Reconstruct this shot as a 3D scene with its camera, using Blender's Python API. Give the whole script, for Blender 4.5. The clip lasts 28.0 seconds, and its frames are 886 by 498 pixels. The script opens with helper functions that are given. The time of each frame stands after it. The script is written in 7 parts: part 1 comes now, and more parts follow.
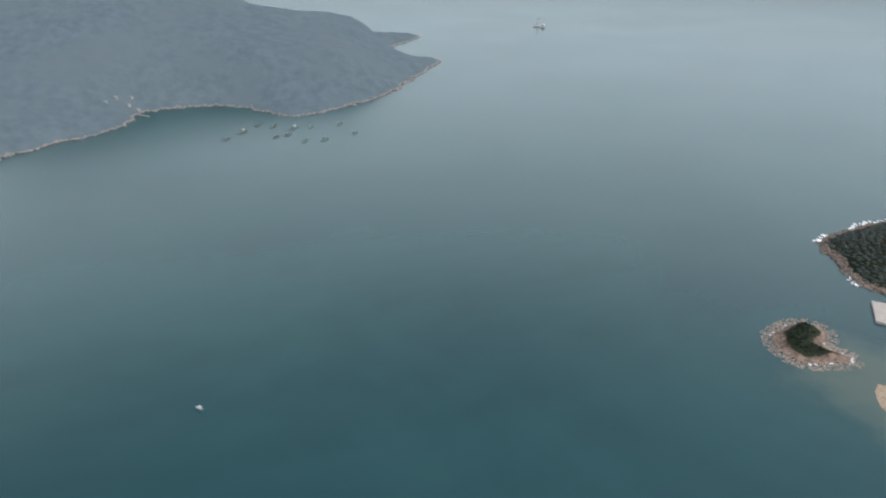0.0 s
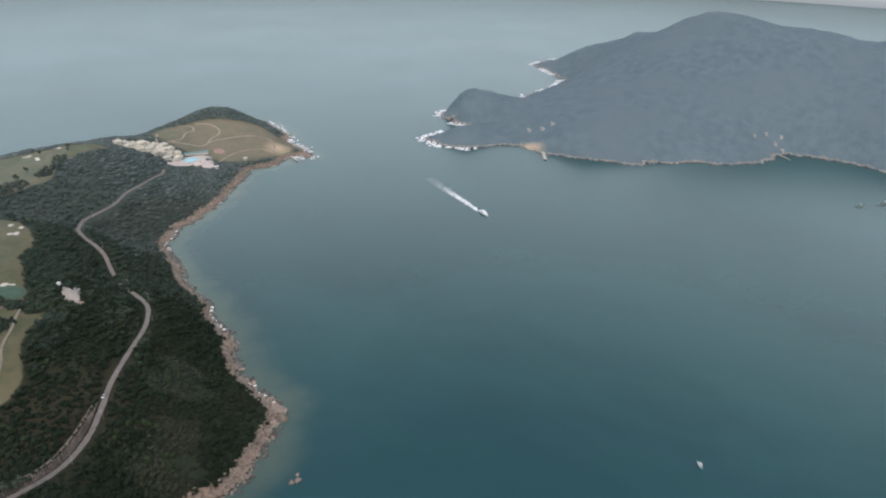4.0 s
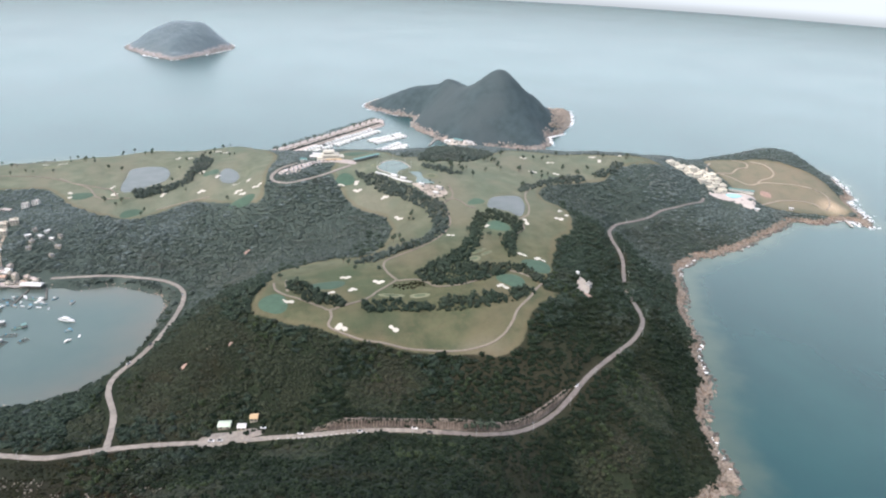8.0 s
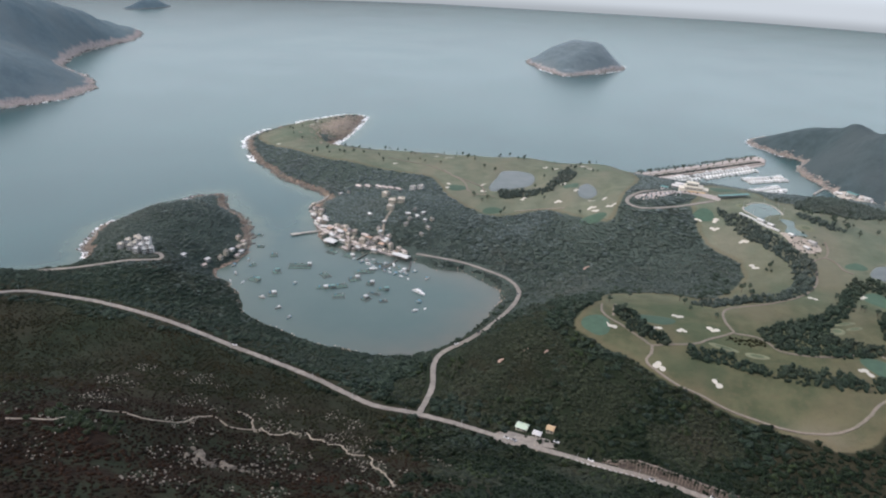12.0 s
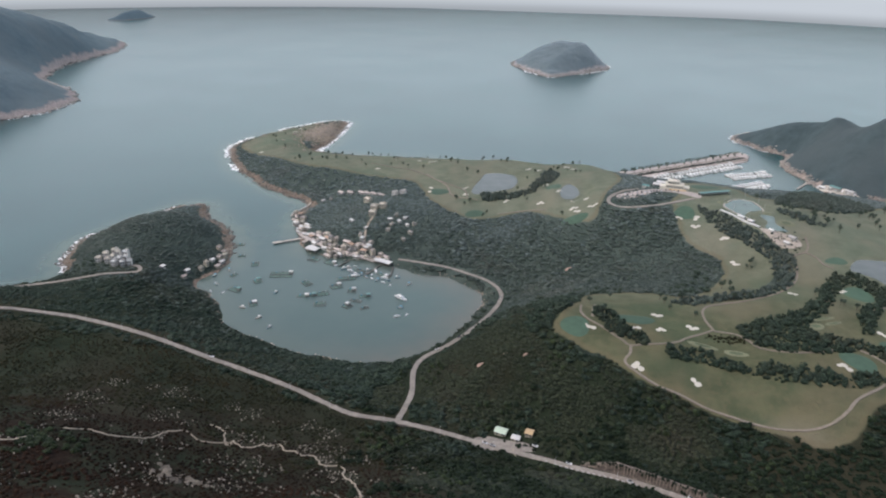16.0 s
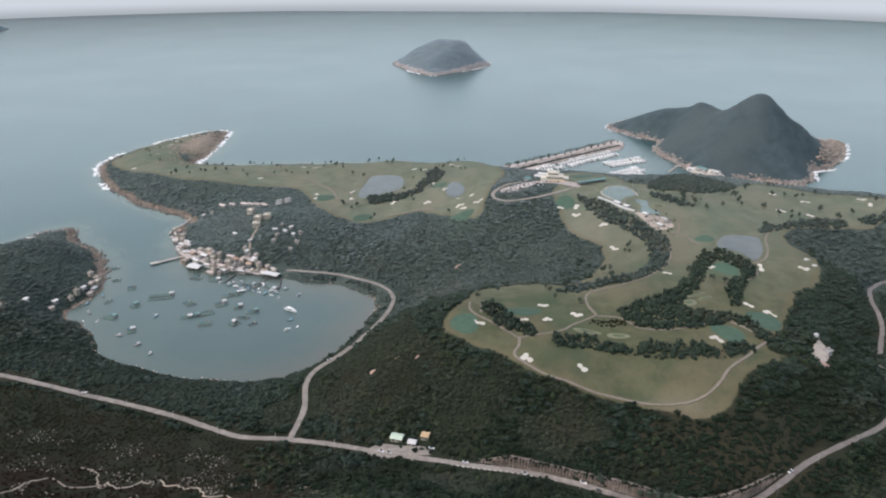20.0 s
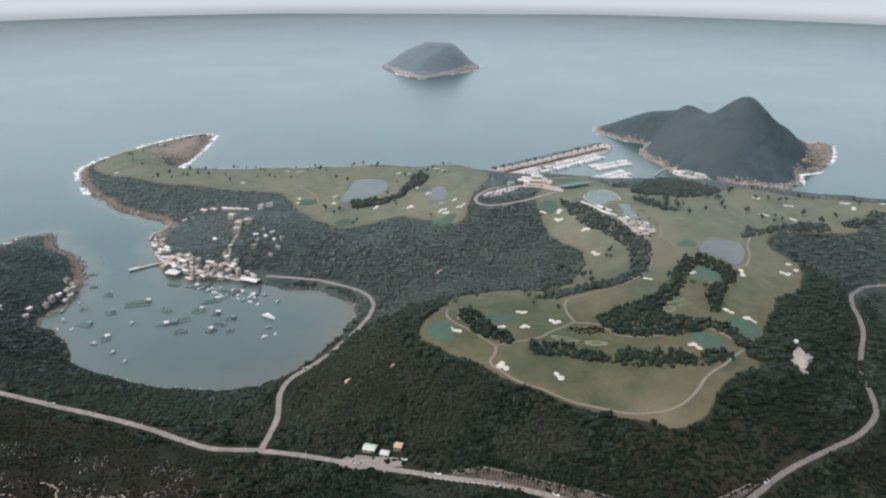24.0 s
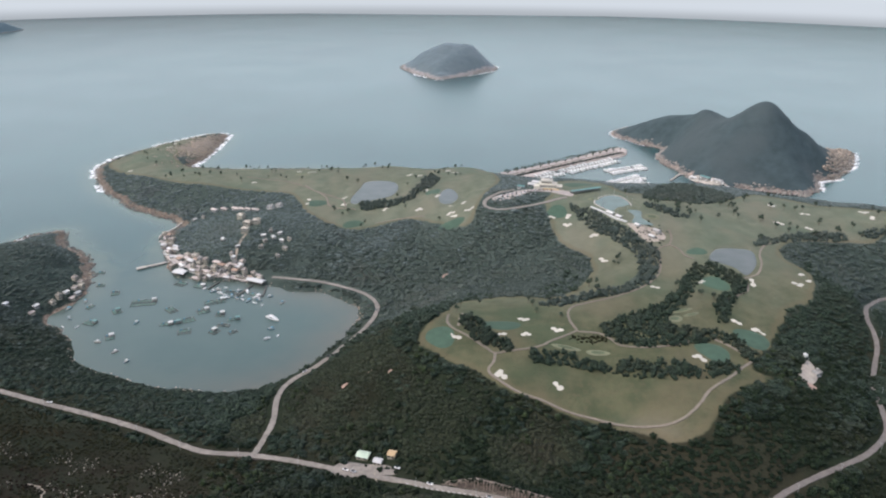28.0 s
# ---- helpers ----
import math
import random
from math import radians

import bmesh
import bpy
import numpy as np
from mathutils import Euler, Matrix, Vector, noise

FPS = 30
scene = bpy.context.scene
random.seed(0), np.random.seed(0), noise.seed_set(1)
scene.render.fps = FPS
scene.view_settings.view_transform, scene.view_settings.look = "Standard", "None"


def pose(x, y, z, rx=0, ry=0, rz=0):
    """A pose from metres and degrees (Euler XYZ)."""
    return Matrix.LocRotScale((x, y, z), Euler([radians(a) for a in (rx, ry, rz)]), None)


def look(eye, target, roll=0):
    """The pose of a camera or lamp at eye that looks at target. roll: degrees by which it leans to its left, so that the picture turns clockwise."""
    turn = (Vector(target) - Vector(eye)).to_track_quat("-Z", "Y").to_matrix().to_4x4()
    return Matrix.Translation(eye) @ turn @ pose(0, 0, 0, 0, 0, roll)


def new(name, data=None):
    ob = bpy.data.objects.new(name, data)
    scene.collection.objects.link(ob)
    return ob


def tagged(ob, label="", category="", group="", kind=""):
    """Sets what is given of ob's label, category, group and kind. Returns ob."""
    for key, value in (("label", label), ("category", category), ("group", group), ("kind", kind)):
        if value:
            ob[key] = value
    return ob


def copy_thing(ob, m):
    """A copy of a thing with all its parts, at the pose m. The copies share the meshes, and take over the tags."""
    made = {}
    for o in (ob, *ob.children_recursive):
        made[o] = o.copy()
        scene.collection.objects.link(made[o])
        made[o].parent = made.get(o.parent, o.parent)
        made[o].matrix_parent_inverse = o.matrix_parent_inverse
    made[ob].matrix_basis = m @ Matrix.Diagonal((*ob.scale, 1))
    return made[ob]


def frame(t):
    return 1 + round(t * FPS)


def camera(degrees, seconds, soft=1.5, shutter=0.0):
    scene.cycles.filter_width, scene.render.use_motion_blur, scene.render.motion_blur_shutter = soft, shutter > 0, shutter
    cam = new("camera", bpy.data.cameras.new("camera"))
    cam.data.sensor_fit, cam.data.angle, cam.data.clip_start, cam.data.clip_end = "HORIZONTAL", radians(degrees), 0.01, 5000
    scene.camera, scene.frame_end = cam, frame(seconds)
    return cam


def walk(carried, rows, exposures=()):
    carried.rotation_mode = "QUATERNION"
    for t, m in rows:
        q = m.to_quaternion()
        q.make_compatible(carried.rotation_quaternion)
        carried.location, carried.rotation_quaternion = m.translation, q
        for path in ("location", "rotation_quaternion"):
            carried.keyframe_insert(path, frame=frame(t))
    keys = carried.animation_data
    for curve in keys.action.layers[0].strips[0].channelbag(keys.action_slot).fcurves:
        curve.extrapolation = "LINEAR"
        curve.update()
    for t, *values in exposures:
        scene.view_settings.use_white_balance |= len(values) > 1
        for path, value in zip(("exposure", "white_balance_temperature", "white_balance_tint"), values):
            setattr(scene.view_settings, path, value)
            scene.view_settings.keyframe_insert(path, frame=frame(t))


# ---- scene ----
"""A hazy bay, a golf course on a wooded peninsula, and islands, seen from the air."""
EXPOSURES = [(0, 0.19, 6150, 12), (2, 0.12, 6150, 12), (3.5, 0.04, 6150, 12), (5.5, 0.88, 6200, 13), (6.2, 0.86, 6200, 13), (7, 0.74, 6200, 13), (8, 0.92, 6200, 13), (9, 0.88, 6200, 13), (10, 0.36, 6150, 13), (12, 0.34, 6150, 13), (17, 0.2, 6150, 13), (20, 0.35, 6150, 13), (28, 0.42, 6150, 13)]
cam = camera(64.916, 28.0, soft=2.1)
PATH = [
    (0, (-57.60, -23.48, 376.19), (741.48, -427.10, -69.41), 0.361),
    (0.5, (-56.81, -27.31, 379.21), (783.96, -336.11, -65.48), 0.180),
    (1, (-57.40, -32.09, 383.90), (814.22, -242.52, -58.82), 0.664),
    (1.5, (-57.73, -36.31, 389.02), (833.25, -141.48, -52.70), 0.809),
    (2, (-56.86, -39.22, 393.60), (840.84, -38.92, -47.01), 0.906),
    (2.5, (-55.67, -40.24, 397.27), (836.94, 62.88, -41.61), 0.939),
    (3, (-53.58, -39.52, 399.11), (824.18, 157.98, -37.40), 1.072),
    (3.5, (-51.83, -37.64, 399.32), (803.29, 248.00, -33.32), 1.371),
    (5.5, (-45.00, -23.95, 395.60), (639.30, 570.43, -26.84), 2.144),
    (6, (-44.40, -23.16, 394.95), (577.28, 637.57, -25.71), 2.321),
    (6.5, (-44.08, -22.80, 394.01), (509.41, 697.12, -24.75), 2.412),
    (7, (-43.61, -22.64, 393.66), (437.26, 748.80, -23.04), 2.489),
    (7.5, (-43.33, -22.38, 393.05), (363.41, 791.48, -21.92), 2.601),
    (8, (-42.94, -21.68, 392.76), (292.51, 824.86, -20.57), 2.673),
    (8.5, (-42.73, -21.28, 392.27), (209.88, 854.61, -18.84), 2.624),
    (9, (-41.93, -20.44, 391.34), (123.93, 875.99, -19.64), 2.665),
    (9.5, (-40.79, -19.68, 390.21), (51.98, 888.02, -19.02), 2.734),
    (10, (-38.85, -18.24, 390.46), (-18.61, 894.22, -18.19), 2.764),
    (10.5, (-37.45, -17.14, 389.77), (-84.29, 894.79, -17.89), 2.838),
    (11, (-35.83, -16.23, 389.08), (-140.73, 891.35, -17.48), 2.842),
    (11.5, (-32.73, -15.96, 389.24), (-168.85, 887.79, -16.60), 2.700),
    (12, (-30.40, -15.35, 389.32), (-178.43, 886.78, -15.97), 2.512),
    (12.5, (-28.86, -14.82, 389.09), (-175.52, 888.20, -14.70), 2.317),
    (14.5, (-20.82, -11.38, 389.13), (-164.35, 893.30, -12.06), 1.605),
    (15, (-18.96, -10.69, 389.31), (-161.72, 894.22, -11.63), 1.459),
    (15.5, (-16.96, -9.43, 389.28), (-158.82, 895.75, -11.38), 1.307),
    (16, (-14.87, -8.63, 389.40), (-155.59, 896.81, -11.07), 1.183),
    (16.5, (-12.88, -7.53, 389.35), (-152.36, 898.10, -11.13), 1.081),
    (17, (-11.21, -6.37, 389.34), (-122.40, 903.19, -11.09), 0.866),
    (17.5, (-5.82, -5.38, 389.23), (-111.28, 904.91, -11.09), 0.730),
    (17.6, (-5.53, -5.28, 389.27), (-72.35, 908.22, -12.04), 0.543),
    (17.7, (-5.75, -5.22, 389.36), (-15.77, 910.07, -13.31), 0.371),
    (18, (-7.05, -4.98, 389.68), (-12.71, 911.06, -11.35), 0.207),
    (18.5, (-6.07, -3.67, 390.04), (-9.27, 912.57, -10.58), 0.241),
    (19, (-3.92, -2.45, 389.96), (-6.02, 914.10, -9.96), 0.227),
    (19.5, (-2.24, -1.16, 390.18), (-3.01, 915.61, -9.23), 0.200),
    (20, (0.00, -0.00, 390.00), (-0.00, 917.07, -8.72), 0.200),
    (20.5, (2.33, 1.28, 389.98), (3.17, 918.65, -8.06), 0.172),
    (21, (4.00, 2.45, 390.26), (6.22, 919.88, -7.63), 0.177),
    (21.5, (5.68, 3.39, 390.46), (9.31, 920.93, -7.15), 0.216),
    (23.5, (13.86, 7.86, 390.07), (21.54, 926.28, -5.47), 0.237),
    (24, (16.18, 9.23, 390.44), (24.46, 927.45, -5.53), 0.243),
    (24.5, (18.21, 10.41, 390.39), (27.51, 928.72, -5.37), 0.205),
    (25, (20.33, 11.40, 390.36), (30.50, 929.91, -4.91), 0.250),
    (25.5, (22.37, 12.65, 390.65), (33.38, 931.11, -4.72), 0.268),
    (26, (24.32, 13.75, 390.96), (36.23, 932.05, -4.76), 0.297),
    (26.5, (25.32, 14.98, 391.03), (30.65, 933.42, -4.49), 0.360),
    (27, (27.87, 16.18, 390.76), (8.10, 934.66, -4.22), 0.498),
    (27.5, (30.92, 17.44, 390.77), (9.76, 935.74, -4.56), 0.482),
    (28, (32.94, 18.74, 390.59), (12.59, 937.13, -4.58), 0.451),
]
walk(cam, [(t, look(eye, target, roll)) for t, eye, target, roll in PATH], EXPOSURES)

SKY_STRENGTH, SUN_STRENGTH = 0.15, 0.5
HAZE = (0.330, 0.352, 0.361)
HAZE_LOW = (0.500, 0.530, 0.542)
# Glow of the ring's unseen upper part, added to brighten the far sea.
HAZE_FILL = (0.96, 1.08, 1.13)
HAZE_FILL_TOP = (0.42, 0.50, 0.54)

# ---- sky, sun and haze ----
world = bpy.data.worlds.new("sky")
scene.world = world
world.use_nodes = True
wt = world.node_tree
sky = wt.nodes.new("ShaderNodeTexSky")
sky.sky_type = "NISHITA"
sky.sun_disc = False
sky.sun_elevation, sky.sun_rotation = radians(52), radians(250)
sky.altitude, sky.air_density, sky.dust_density, sky.ozone_density = 0, 1.0, 6.0, 1.0
wt.links.new(sky.outputs[0], wt.nodes["Background"].inputs[0])
wt.nodes["Background"].inputs[1].default_value = SKY_STRENGTH
sun = new("sun", bpy.data.lights.new("sun", "SUN"))
sun.data.energy, sun.data.angle, sun.data.color = SUN_STRENGTH, radians(14), (1.0, 0.965, 0.91)
sun.matrix_world = look((0, 0, 0), (-math.sin(radians(250)) * math.cos(radians(52)), -math.cos(radians(250)) * math.cos(radians(52)), -math.sin(radians(52))))

# ---- materials ----


class Mat:
    """A small writer for node materials."""

    def __init__(self, name):
        self.m = bpy.data.materials.new(name)
        self.m.use_nodes = True
        self.t = self.m.node_tree
        self.b = self.t.nodes["Principled BSDF"]
        self.coord = None

    def node(self, kind, **kw):
        n = self.t.nodes.new(kind)
        for k, v in kw.items():
            setattr(n, k, v)
        return n

    def put(self, sock, v):
        if hasattr(v, "is_linked"):
            self.t.links.new(v, sock)
        elif isinstance(v, (tuple, list)) and len(v) == 3 and sock.type == "RGBA":
            sock.default_value = (*v, 1)
        else:
            sock.default_value = v

    def where(self):
        if self.coord is None:
            self.coord = self.node("ShaderNodeNewGeometry").outputs["Position"]
        return self.coord

    def noise(self, size, detail=3.0, rough=0.55, stretch=None, distort=0.0):
        n = self.node("ShaderNodeTexNoise")
        src = self.where()
        if stretch:
            mp = self.node("ShaderNodeMapping")
            mp.inputs["Scale"].default_value = stretch[:3]
            if len(stretch) > 3:
                mp.inputs["Rotation"].default_value = (0, 0, radians(stretch[3]))
            self.t.links.new(src, mp.inputs[0])
            src = mp.outputs[0]
        self.t.links.new(src, n.inputs["Vector"])
        n.inputs["Scale"].default_value, n.inputs["Detail"].default_value = 1.0 / size, detail
        n.inputs["Roughness"].default_value, n.inputs["Distortion"].default_value = rough, distort
        return n.outputs["Fac"]

    def ramp(self, v, lo, hi, a=0.0, b=1.0):
        n = self.node("ShaderNodeMapRange", interpolation_type="SMOOTHSTEP")
        for s, val in zip(n.inputs[:5], (v, lo, hi, a, b)):
            self.put(s, val)
        return n.outputs[0]

    def math(self, op, a, b=0.0):
        n = self.node("ShaderNodeMath", operation=op)
        self.put(n.inputs[0], a)
        self.put(n.inputs[1], b)
        return n.outputs[0]

    def mix(self, f, a, b):
        n = self.node("ShaderNodeMix", data_type="RGBA")
        self.put(n.inputs[0], f)
        self.put(n.inputs[6], a)
        self.put(n.inputs[7], b)
        return n.outputs[2]

    def attr(self, name):
        return self.node("ShaderNodeAttribute", attribute_name=name).outputs["Fac"]

    def bump(self, h, depth, strength=1.0):
        n = self.node("ShaderNodeBump")
        self.put(n.inputs["Height"], h)
        n.inputs["Distance"].default_value, n.inputs["Strength"].default_value = depth, strength
        self.t.links.new(n.outputs[0], self.b.inputs["Normal"])

    def done(self, color, rough=0.8, metal=0.0, sheen=0.0, spec=0.5, sheen_tint=(0.8, 0.9, 1.0)):
        self.put(self.b.inputs["Base Color"], color)
        self.put(self.b.inputs["Roughness"], rough)
        self.b.inputs["Metallic"].default_value = metal
        self.b.inputs["Specular IOR Level"].default_value = spec
        # Bluish sheen stands for a veil of haze on leaves and far ground.
        if sheen:
            self.b.inputs["Sheen Weight"].default_value, self.b.inputs["Sheen Roughness"].default_value = sheen, 0.5
            self.b.inputs["Sheen Tint"].default_value = (*sheen_tint, 1)
        return self.m


def plain(name, color, rough=0.7, metal=0.0, size=1.2, vary=0.25, relief=0.0, sheen=0.0):
    """A weathered surface: one colour, blotched at two scales, and a tint of its own for each object."""
    k = Mat(name)
    f = k.math("ADD", k.math("MULTIPLY", k.noise(size, 4), 0.6), k.math("MULTIPLY", k.noise(size * 7, 3), 0.4))
    info = k.node("ShaderNodeObjectInfo").outputs["Random"]
    f = k.math("ADD", f, k.math("MULTIPLY", k.math("SUBTRACT", info, 0.5), 0.25))
    lo = tuple(c * (1 - vary) for c in color)
    hi = tuple(min(0.95, c * (1 + vary)) for c in color)
    col = k.mix(k.ramp(f, 0.25, 0.75), lo, hi)
    if relief:
        k.bump(k.noise(size * 0.4, 4), relief)
    return k.done(col, rough, metal, sheen)


def sea_material():
    k = Mat("sea_water")
    shallow = k.attr("shallow")
    n1 = k.noise(420, 4, 0.6, distort=0.5)
    n2 = k.noise(90, 4, 0.6, (1.0, 0.35, 1.0, 25))
    deep = k.mix(k.ramp(n1, 0.3, 0.7), (0.012, 0.048, 0.052), (0.020, 0.068, 0.070))
    deep = k.mix(k.ramp(n2, 0.35, 0.75, 0.0, 0.35), deep, (0.020, 0.078, 0.075))
    s = k.ramp(k.math("ADD", shallow, k.math("MULTIPLY", k.math("SUBTRACT", k.noise(40, 5), 0.5), 0.7)), 0.25, 1.0)
    col = k.mix(k.math("MULTIPLY", s, 0.7), deep, (0.095, 0.125, 0.092))
    bay = k.math("MULTIPLY", k.attr("bay"), k.ramp(k.noise(60, 3), 0.2, 0.8, 0.75, 0.95))
    col = k.mix(bay, col, (0.070, 0.108, 0.100))
    col = k.mix(k.math("MULTIPLY", k.attr("mud"), k.ramp(k.noise(30, 4), 0.25, 0.7, 0.55, 0.95)), col, (0.115, 0.113, 0.094))
    rip = k.math("ADD", k.math("MULTIPLY", k.noise(9, 5, 0.62, (1.0, 0.4, 1.0, 20)), 0.7), k.math("MULTIPLY", k.noise(38, 3, 0.5, (1.0, 0.3, 1.0, 30)), 1.1))
    k.bump(rip, 1.0, 0.06)
    k.b.inputs["IOR"].default_value = 1.58
    return k.done(col, k.ramp(k.noise(300, 3), 0.3, 0.7, 0.25, 0.27))


def ground_material(name, dark, light, dry, rim_of_rock=(10.5, 7.5, 16.0), stone=((0.100, 0.074, 0.056), (0.330, 0.255, 0.200)), spec=0.08, sheen=0.0):
    k = Mat(name)
    fine, mid, wide = k.noise(3.0, 5, 0.65), k.noise(22, 4, 0.6), k.noise(130, 3, 0.5)
    scrub = k.mix(k.ramp(mid, 0.3, 0.7), dark, light)
    scrub = k.mix(k.ramp(wide, 0.42, 0.68), scrub, dry)
    spot = k.node("ShaderNodeSeparateXYZ")
    k.put(spot.inputs[0], k.where())
    # Haze is put into the colour: scrub and turf pale with growing y.
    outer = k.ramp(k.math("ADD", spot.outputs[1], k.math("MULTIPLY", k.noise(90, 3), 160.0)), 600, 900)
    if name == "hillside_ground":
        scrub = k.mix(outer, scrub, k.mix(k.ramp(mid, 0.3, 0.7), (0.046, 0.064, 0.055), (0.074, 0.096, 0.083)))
    heath = k.math("MULTIPLY", k.attr("heath"), k.ramp(k.noise(30, 5, 0.65), 0.35, 0.62))
    scrub = k.mix(heath, scrub, k.mix(k.ramp(fine, 0.3, 0.7), (0.010, 0.006, 0.004), (0.026, 0.015, 0.010)))
    turf_n = k.math("ADD", k.attr("turf"), k.math("MULTIPLY", k.math("SUBTRACT", k.noise(16, 4), 0.5), 9.0))
    grass = k.mix(k.ramp(mid, 0.3, 0.72), (0.066, 0.078, 0.044), (0.114, 0.118, 0.068))
    grass = k.mix(k.ramp(k.noise(5, 4, 0.6), 0.45, 0.75, 0.0, 0.5), grass, (0.124, 0.110, 0.068))
    # Same ramp for the turf, paled to stand for haze.
    far_haze = outer
    grass = k.mix(far_haze, grass, k.mix(k.ramp(mid, 0.3, 0.72), (0.116, 0.134, 0.094), (0.164, 0.176, 0.130)))
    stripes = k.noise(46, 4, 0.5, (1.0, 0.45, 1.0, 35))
    grass = k.mix(k.ramp(stripes, 0.42, 0.68, 0.0, 0.6), grass, k.mix(far_haze, (0.140, 0.122, 0.076), (0.180, 0.172, 0.128)))
    grass = k.mix(k.ramp(k.noise(70, 2), 0.50, 0.70, 0.0, 0.55), grass, k.mix(far_haze, (0.054, 0.082, 0.046), (0.106, 0.142, 0.102)))
    grass = k.mix(k.math("MULTIPLY", k.attr("dry"), k.ramp(mid, 0.3, 0.7, 0.45, 0.95)), grass, (0.190, 0.166, 0.122))
    rim = k.math("MULTIPLY", k.ramp(turf_n, -1.0, 2.0), k.ramp(turf_n, 9.0, 3.0))
    grass = k.mix(k.math("MULTIPLY", rim, 0.5), grass, (0.140, 0.118, 0.072))
    col = k.mix(k.ramp(turf_n, -1.5, 1.5), scrub, grass)
    rock_n = k.math("ADD", k.attr("shore"), k.math("MULTIPLY", k.math("SUBTRACT", k.noise(14, 5, 0.65), 0.5), rim_of_rock[2]))
    rock = k.mix(k.ramp(k.noise(5, 5, 0.7), 0.3, 0.7), *stone)
    rock = k.mix(k.ramp(k.math("ADD", k.attr("shore"), k.math("MULTIPLY", fine, 2.0)), 3.2, 1.2), rock, (0.045, 0.040, 0.034))
    col = k.mix(k.ramp(rock_n, *rim_of_rock[:2]), col, rock)
    sand = k.math("MULTIPLY", k.attr("sand"), k.ramp(mid, 0.2, 0.45, 0.5, 1.0))
    col = k.mix(sand, col, k.mix(k.ramp(fine, 0.3, 0.7), (0.36, 0.28, 0.19), (0.50, 0.41, 0.30)))
    k.bump(k.math("ADD", fine, k.math("MULTIPLY", mid, 2.0)), 1.4, 0.9)
    return k.done(col, 0.92, spec=spec, sheen=sheen)


def leaf_material(name, dark, light, warm, sheen=0.05, relief=1.0, spec=0.1):
    k = Mat(name)
    isle = k.node("ShaderNodeNewGeometry").outputs["Random Per Island"]
    info = k.node("ShaderNodeObjectInfo").outputs["Random"]
    v = k.math("ADD", k.math("MULTIPLY", isle, 0.30), k.math("MULTIPLY", k.noise(1.6, 5, 0.7), 0.30))
    v = k.math("ADD", v, k.math("MULTIPLY", k.noise(34, 4, 0.6), 0.42))
    v = k.math("ADD", v, k.math("MULTIPLY", k.noise(11, 3, 0.6), 0.18))
    v = k.math("ADD", v, k.math("MULTIPLY", k.math("SUBTRACT", info, 0.5), 0.1))
    col = k.mix(k.ramp(v, 0.36, 0.86), dark, light)
    col = k.mix(k.ramp(k.noise(60, 4, 0.6), 0.48, 0.72, 0.0, 0.75), col, warm)
    k.bump(k.noise(0.9 / relief**2, 4, 0.7), 0.9, relief)
    return k.done(col, 0.75, sheen=sheen, spec=spec)


def road_material():
    k = Mat("worn_concrete_road")
    col = k.mix(k.ramp(k.noise(5, 5, 0.65), 0.3, 0.7), (0.185, 0.166, 0.145), (0.300, 0.270, 0.236))
    col = k.mix(k.ramp(k.noise(40, 3), 0.45, 0.7, 0.0, 0.7), col, (0.190, 0.170, 0.148))
    k.bump(k.noise(0.6, 4), 0.02)
    return k.done(col, 0.9)


SEA, ROAD = sea_material(), road_material()
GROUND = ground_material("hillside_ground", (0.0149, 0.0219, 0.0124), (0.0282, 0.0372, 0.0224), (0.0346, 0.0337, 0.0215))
# Haze is put into these land colours: paler and bluer than near ground.
HILL = ground_material("hazed_hill_ground", (0.0889, 0.1288, 0.1482), (0.1163, 0.1607, 0.1824), (0.1094, 0.1482, 0.1664), (4.5, 2.5, 7.0), ((0.14, 0.13, 0.12), (0.36, 0.33, 0.30)), 0.3)
COAST_GROUND = ground_material("hazed_coast_scrub", (0.098, 0.138, 0.156), (0.124, 0.168, 0.186), (0.122, 0.156, 0.168), (22.0, 11.0, 20.0), ((0.20, 0.175, 0.165), (0.38, 0.33, 0.31)), 0.3)
ISLE_GROUND = ground_material("hazed_isle_scrub", (0.036, 0.056, 0.061), (0.058, 0.084, 0.090), (0.060, 0.080, 0.084), (9.0, 5.0, 15.0), ((0.13, 0.108, 0.094), (0.36, 0.30, 0.26)), 0.3)
# The sheen here adds a further veil of haze.
FAR_GROUND = ground_material("hazed_far_island_scrub", (0.082, 0.114, 0.126), (0.106, 0.140, 0.152), (0.102, 0.130, 0.140), (17.0, 9.0, 18.0), ((0.20, 0.18, 0.17), (0.38, 0.34, 0.32)), 0.4, 0.25)
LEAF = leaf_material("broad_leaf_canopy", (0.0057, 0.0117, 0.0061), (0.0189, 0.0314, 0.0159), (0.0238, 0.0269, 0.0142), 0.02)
# Leaf lightened a step: haze over the middle woods put into its colour.
MIDLEAF = leaf_material("half_hazed_canopy", (0.0166, 0.0294, 0.0193), (0.0351, 0.0530, 0.0347), (0.0404, 0.0473, 0.0318), 0.04)
HEATH = leaf_material("hill_scrub", (0.006, 0.004, 0.002), (0.018, 0.011, 0.005), (0.032, 0.014, 0.007), 0.0)
LOWGREEN = leaf_material("low_green_scrub", (0.009, 0.011, 0.004), (0.023, 0.025, 0.010), (0.032, 0.022, 0.009), 0.0)
SADDLE = leaf_material("brown_green_saddle_scrub", (0.0173, 0.0240, 0.0141), (0.0376, 0.0464, 0.0273), (0.0439, 0.0412, 0.0273), 0.02)
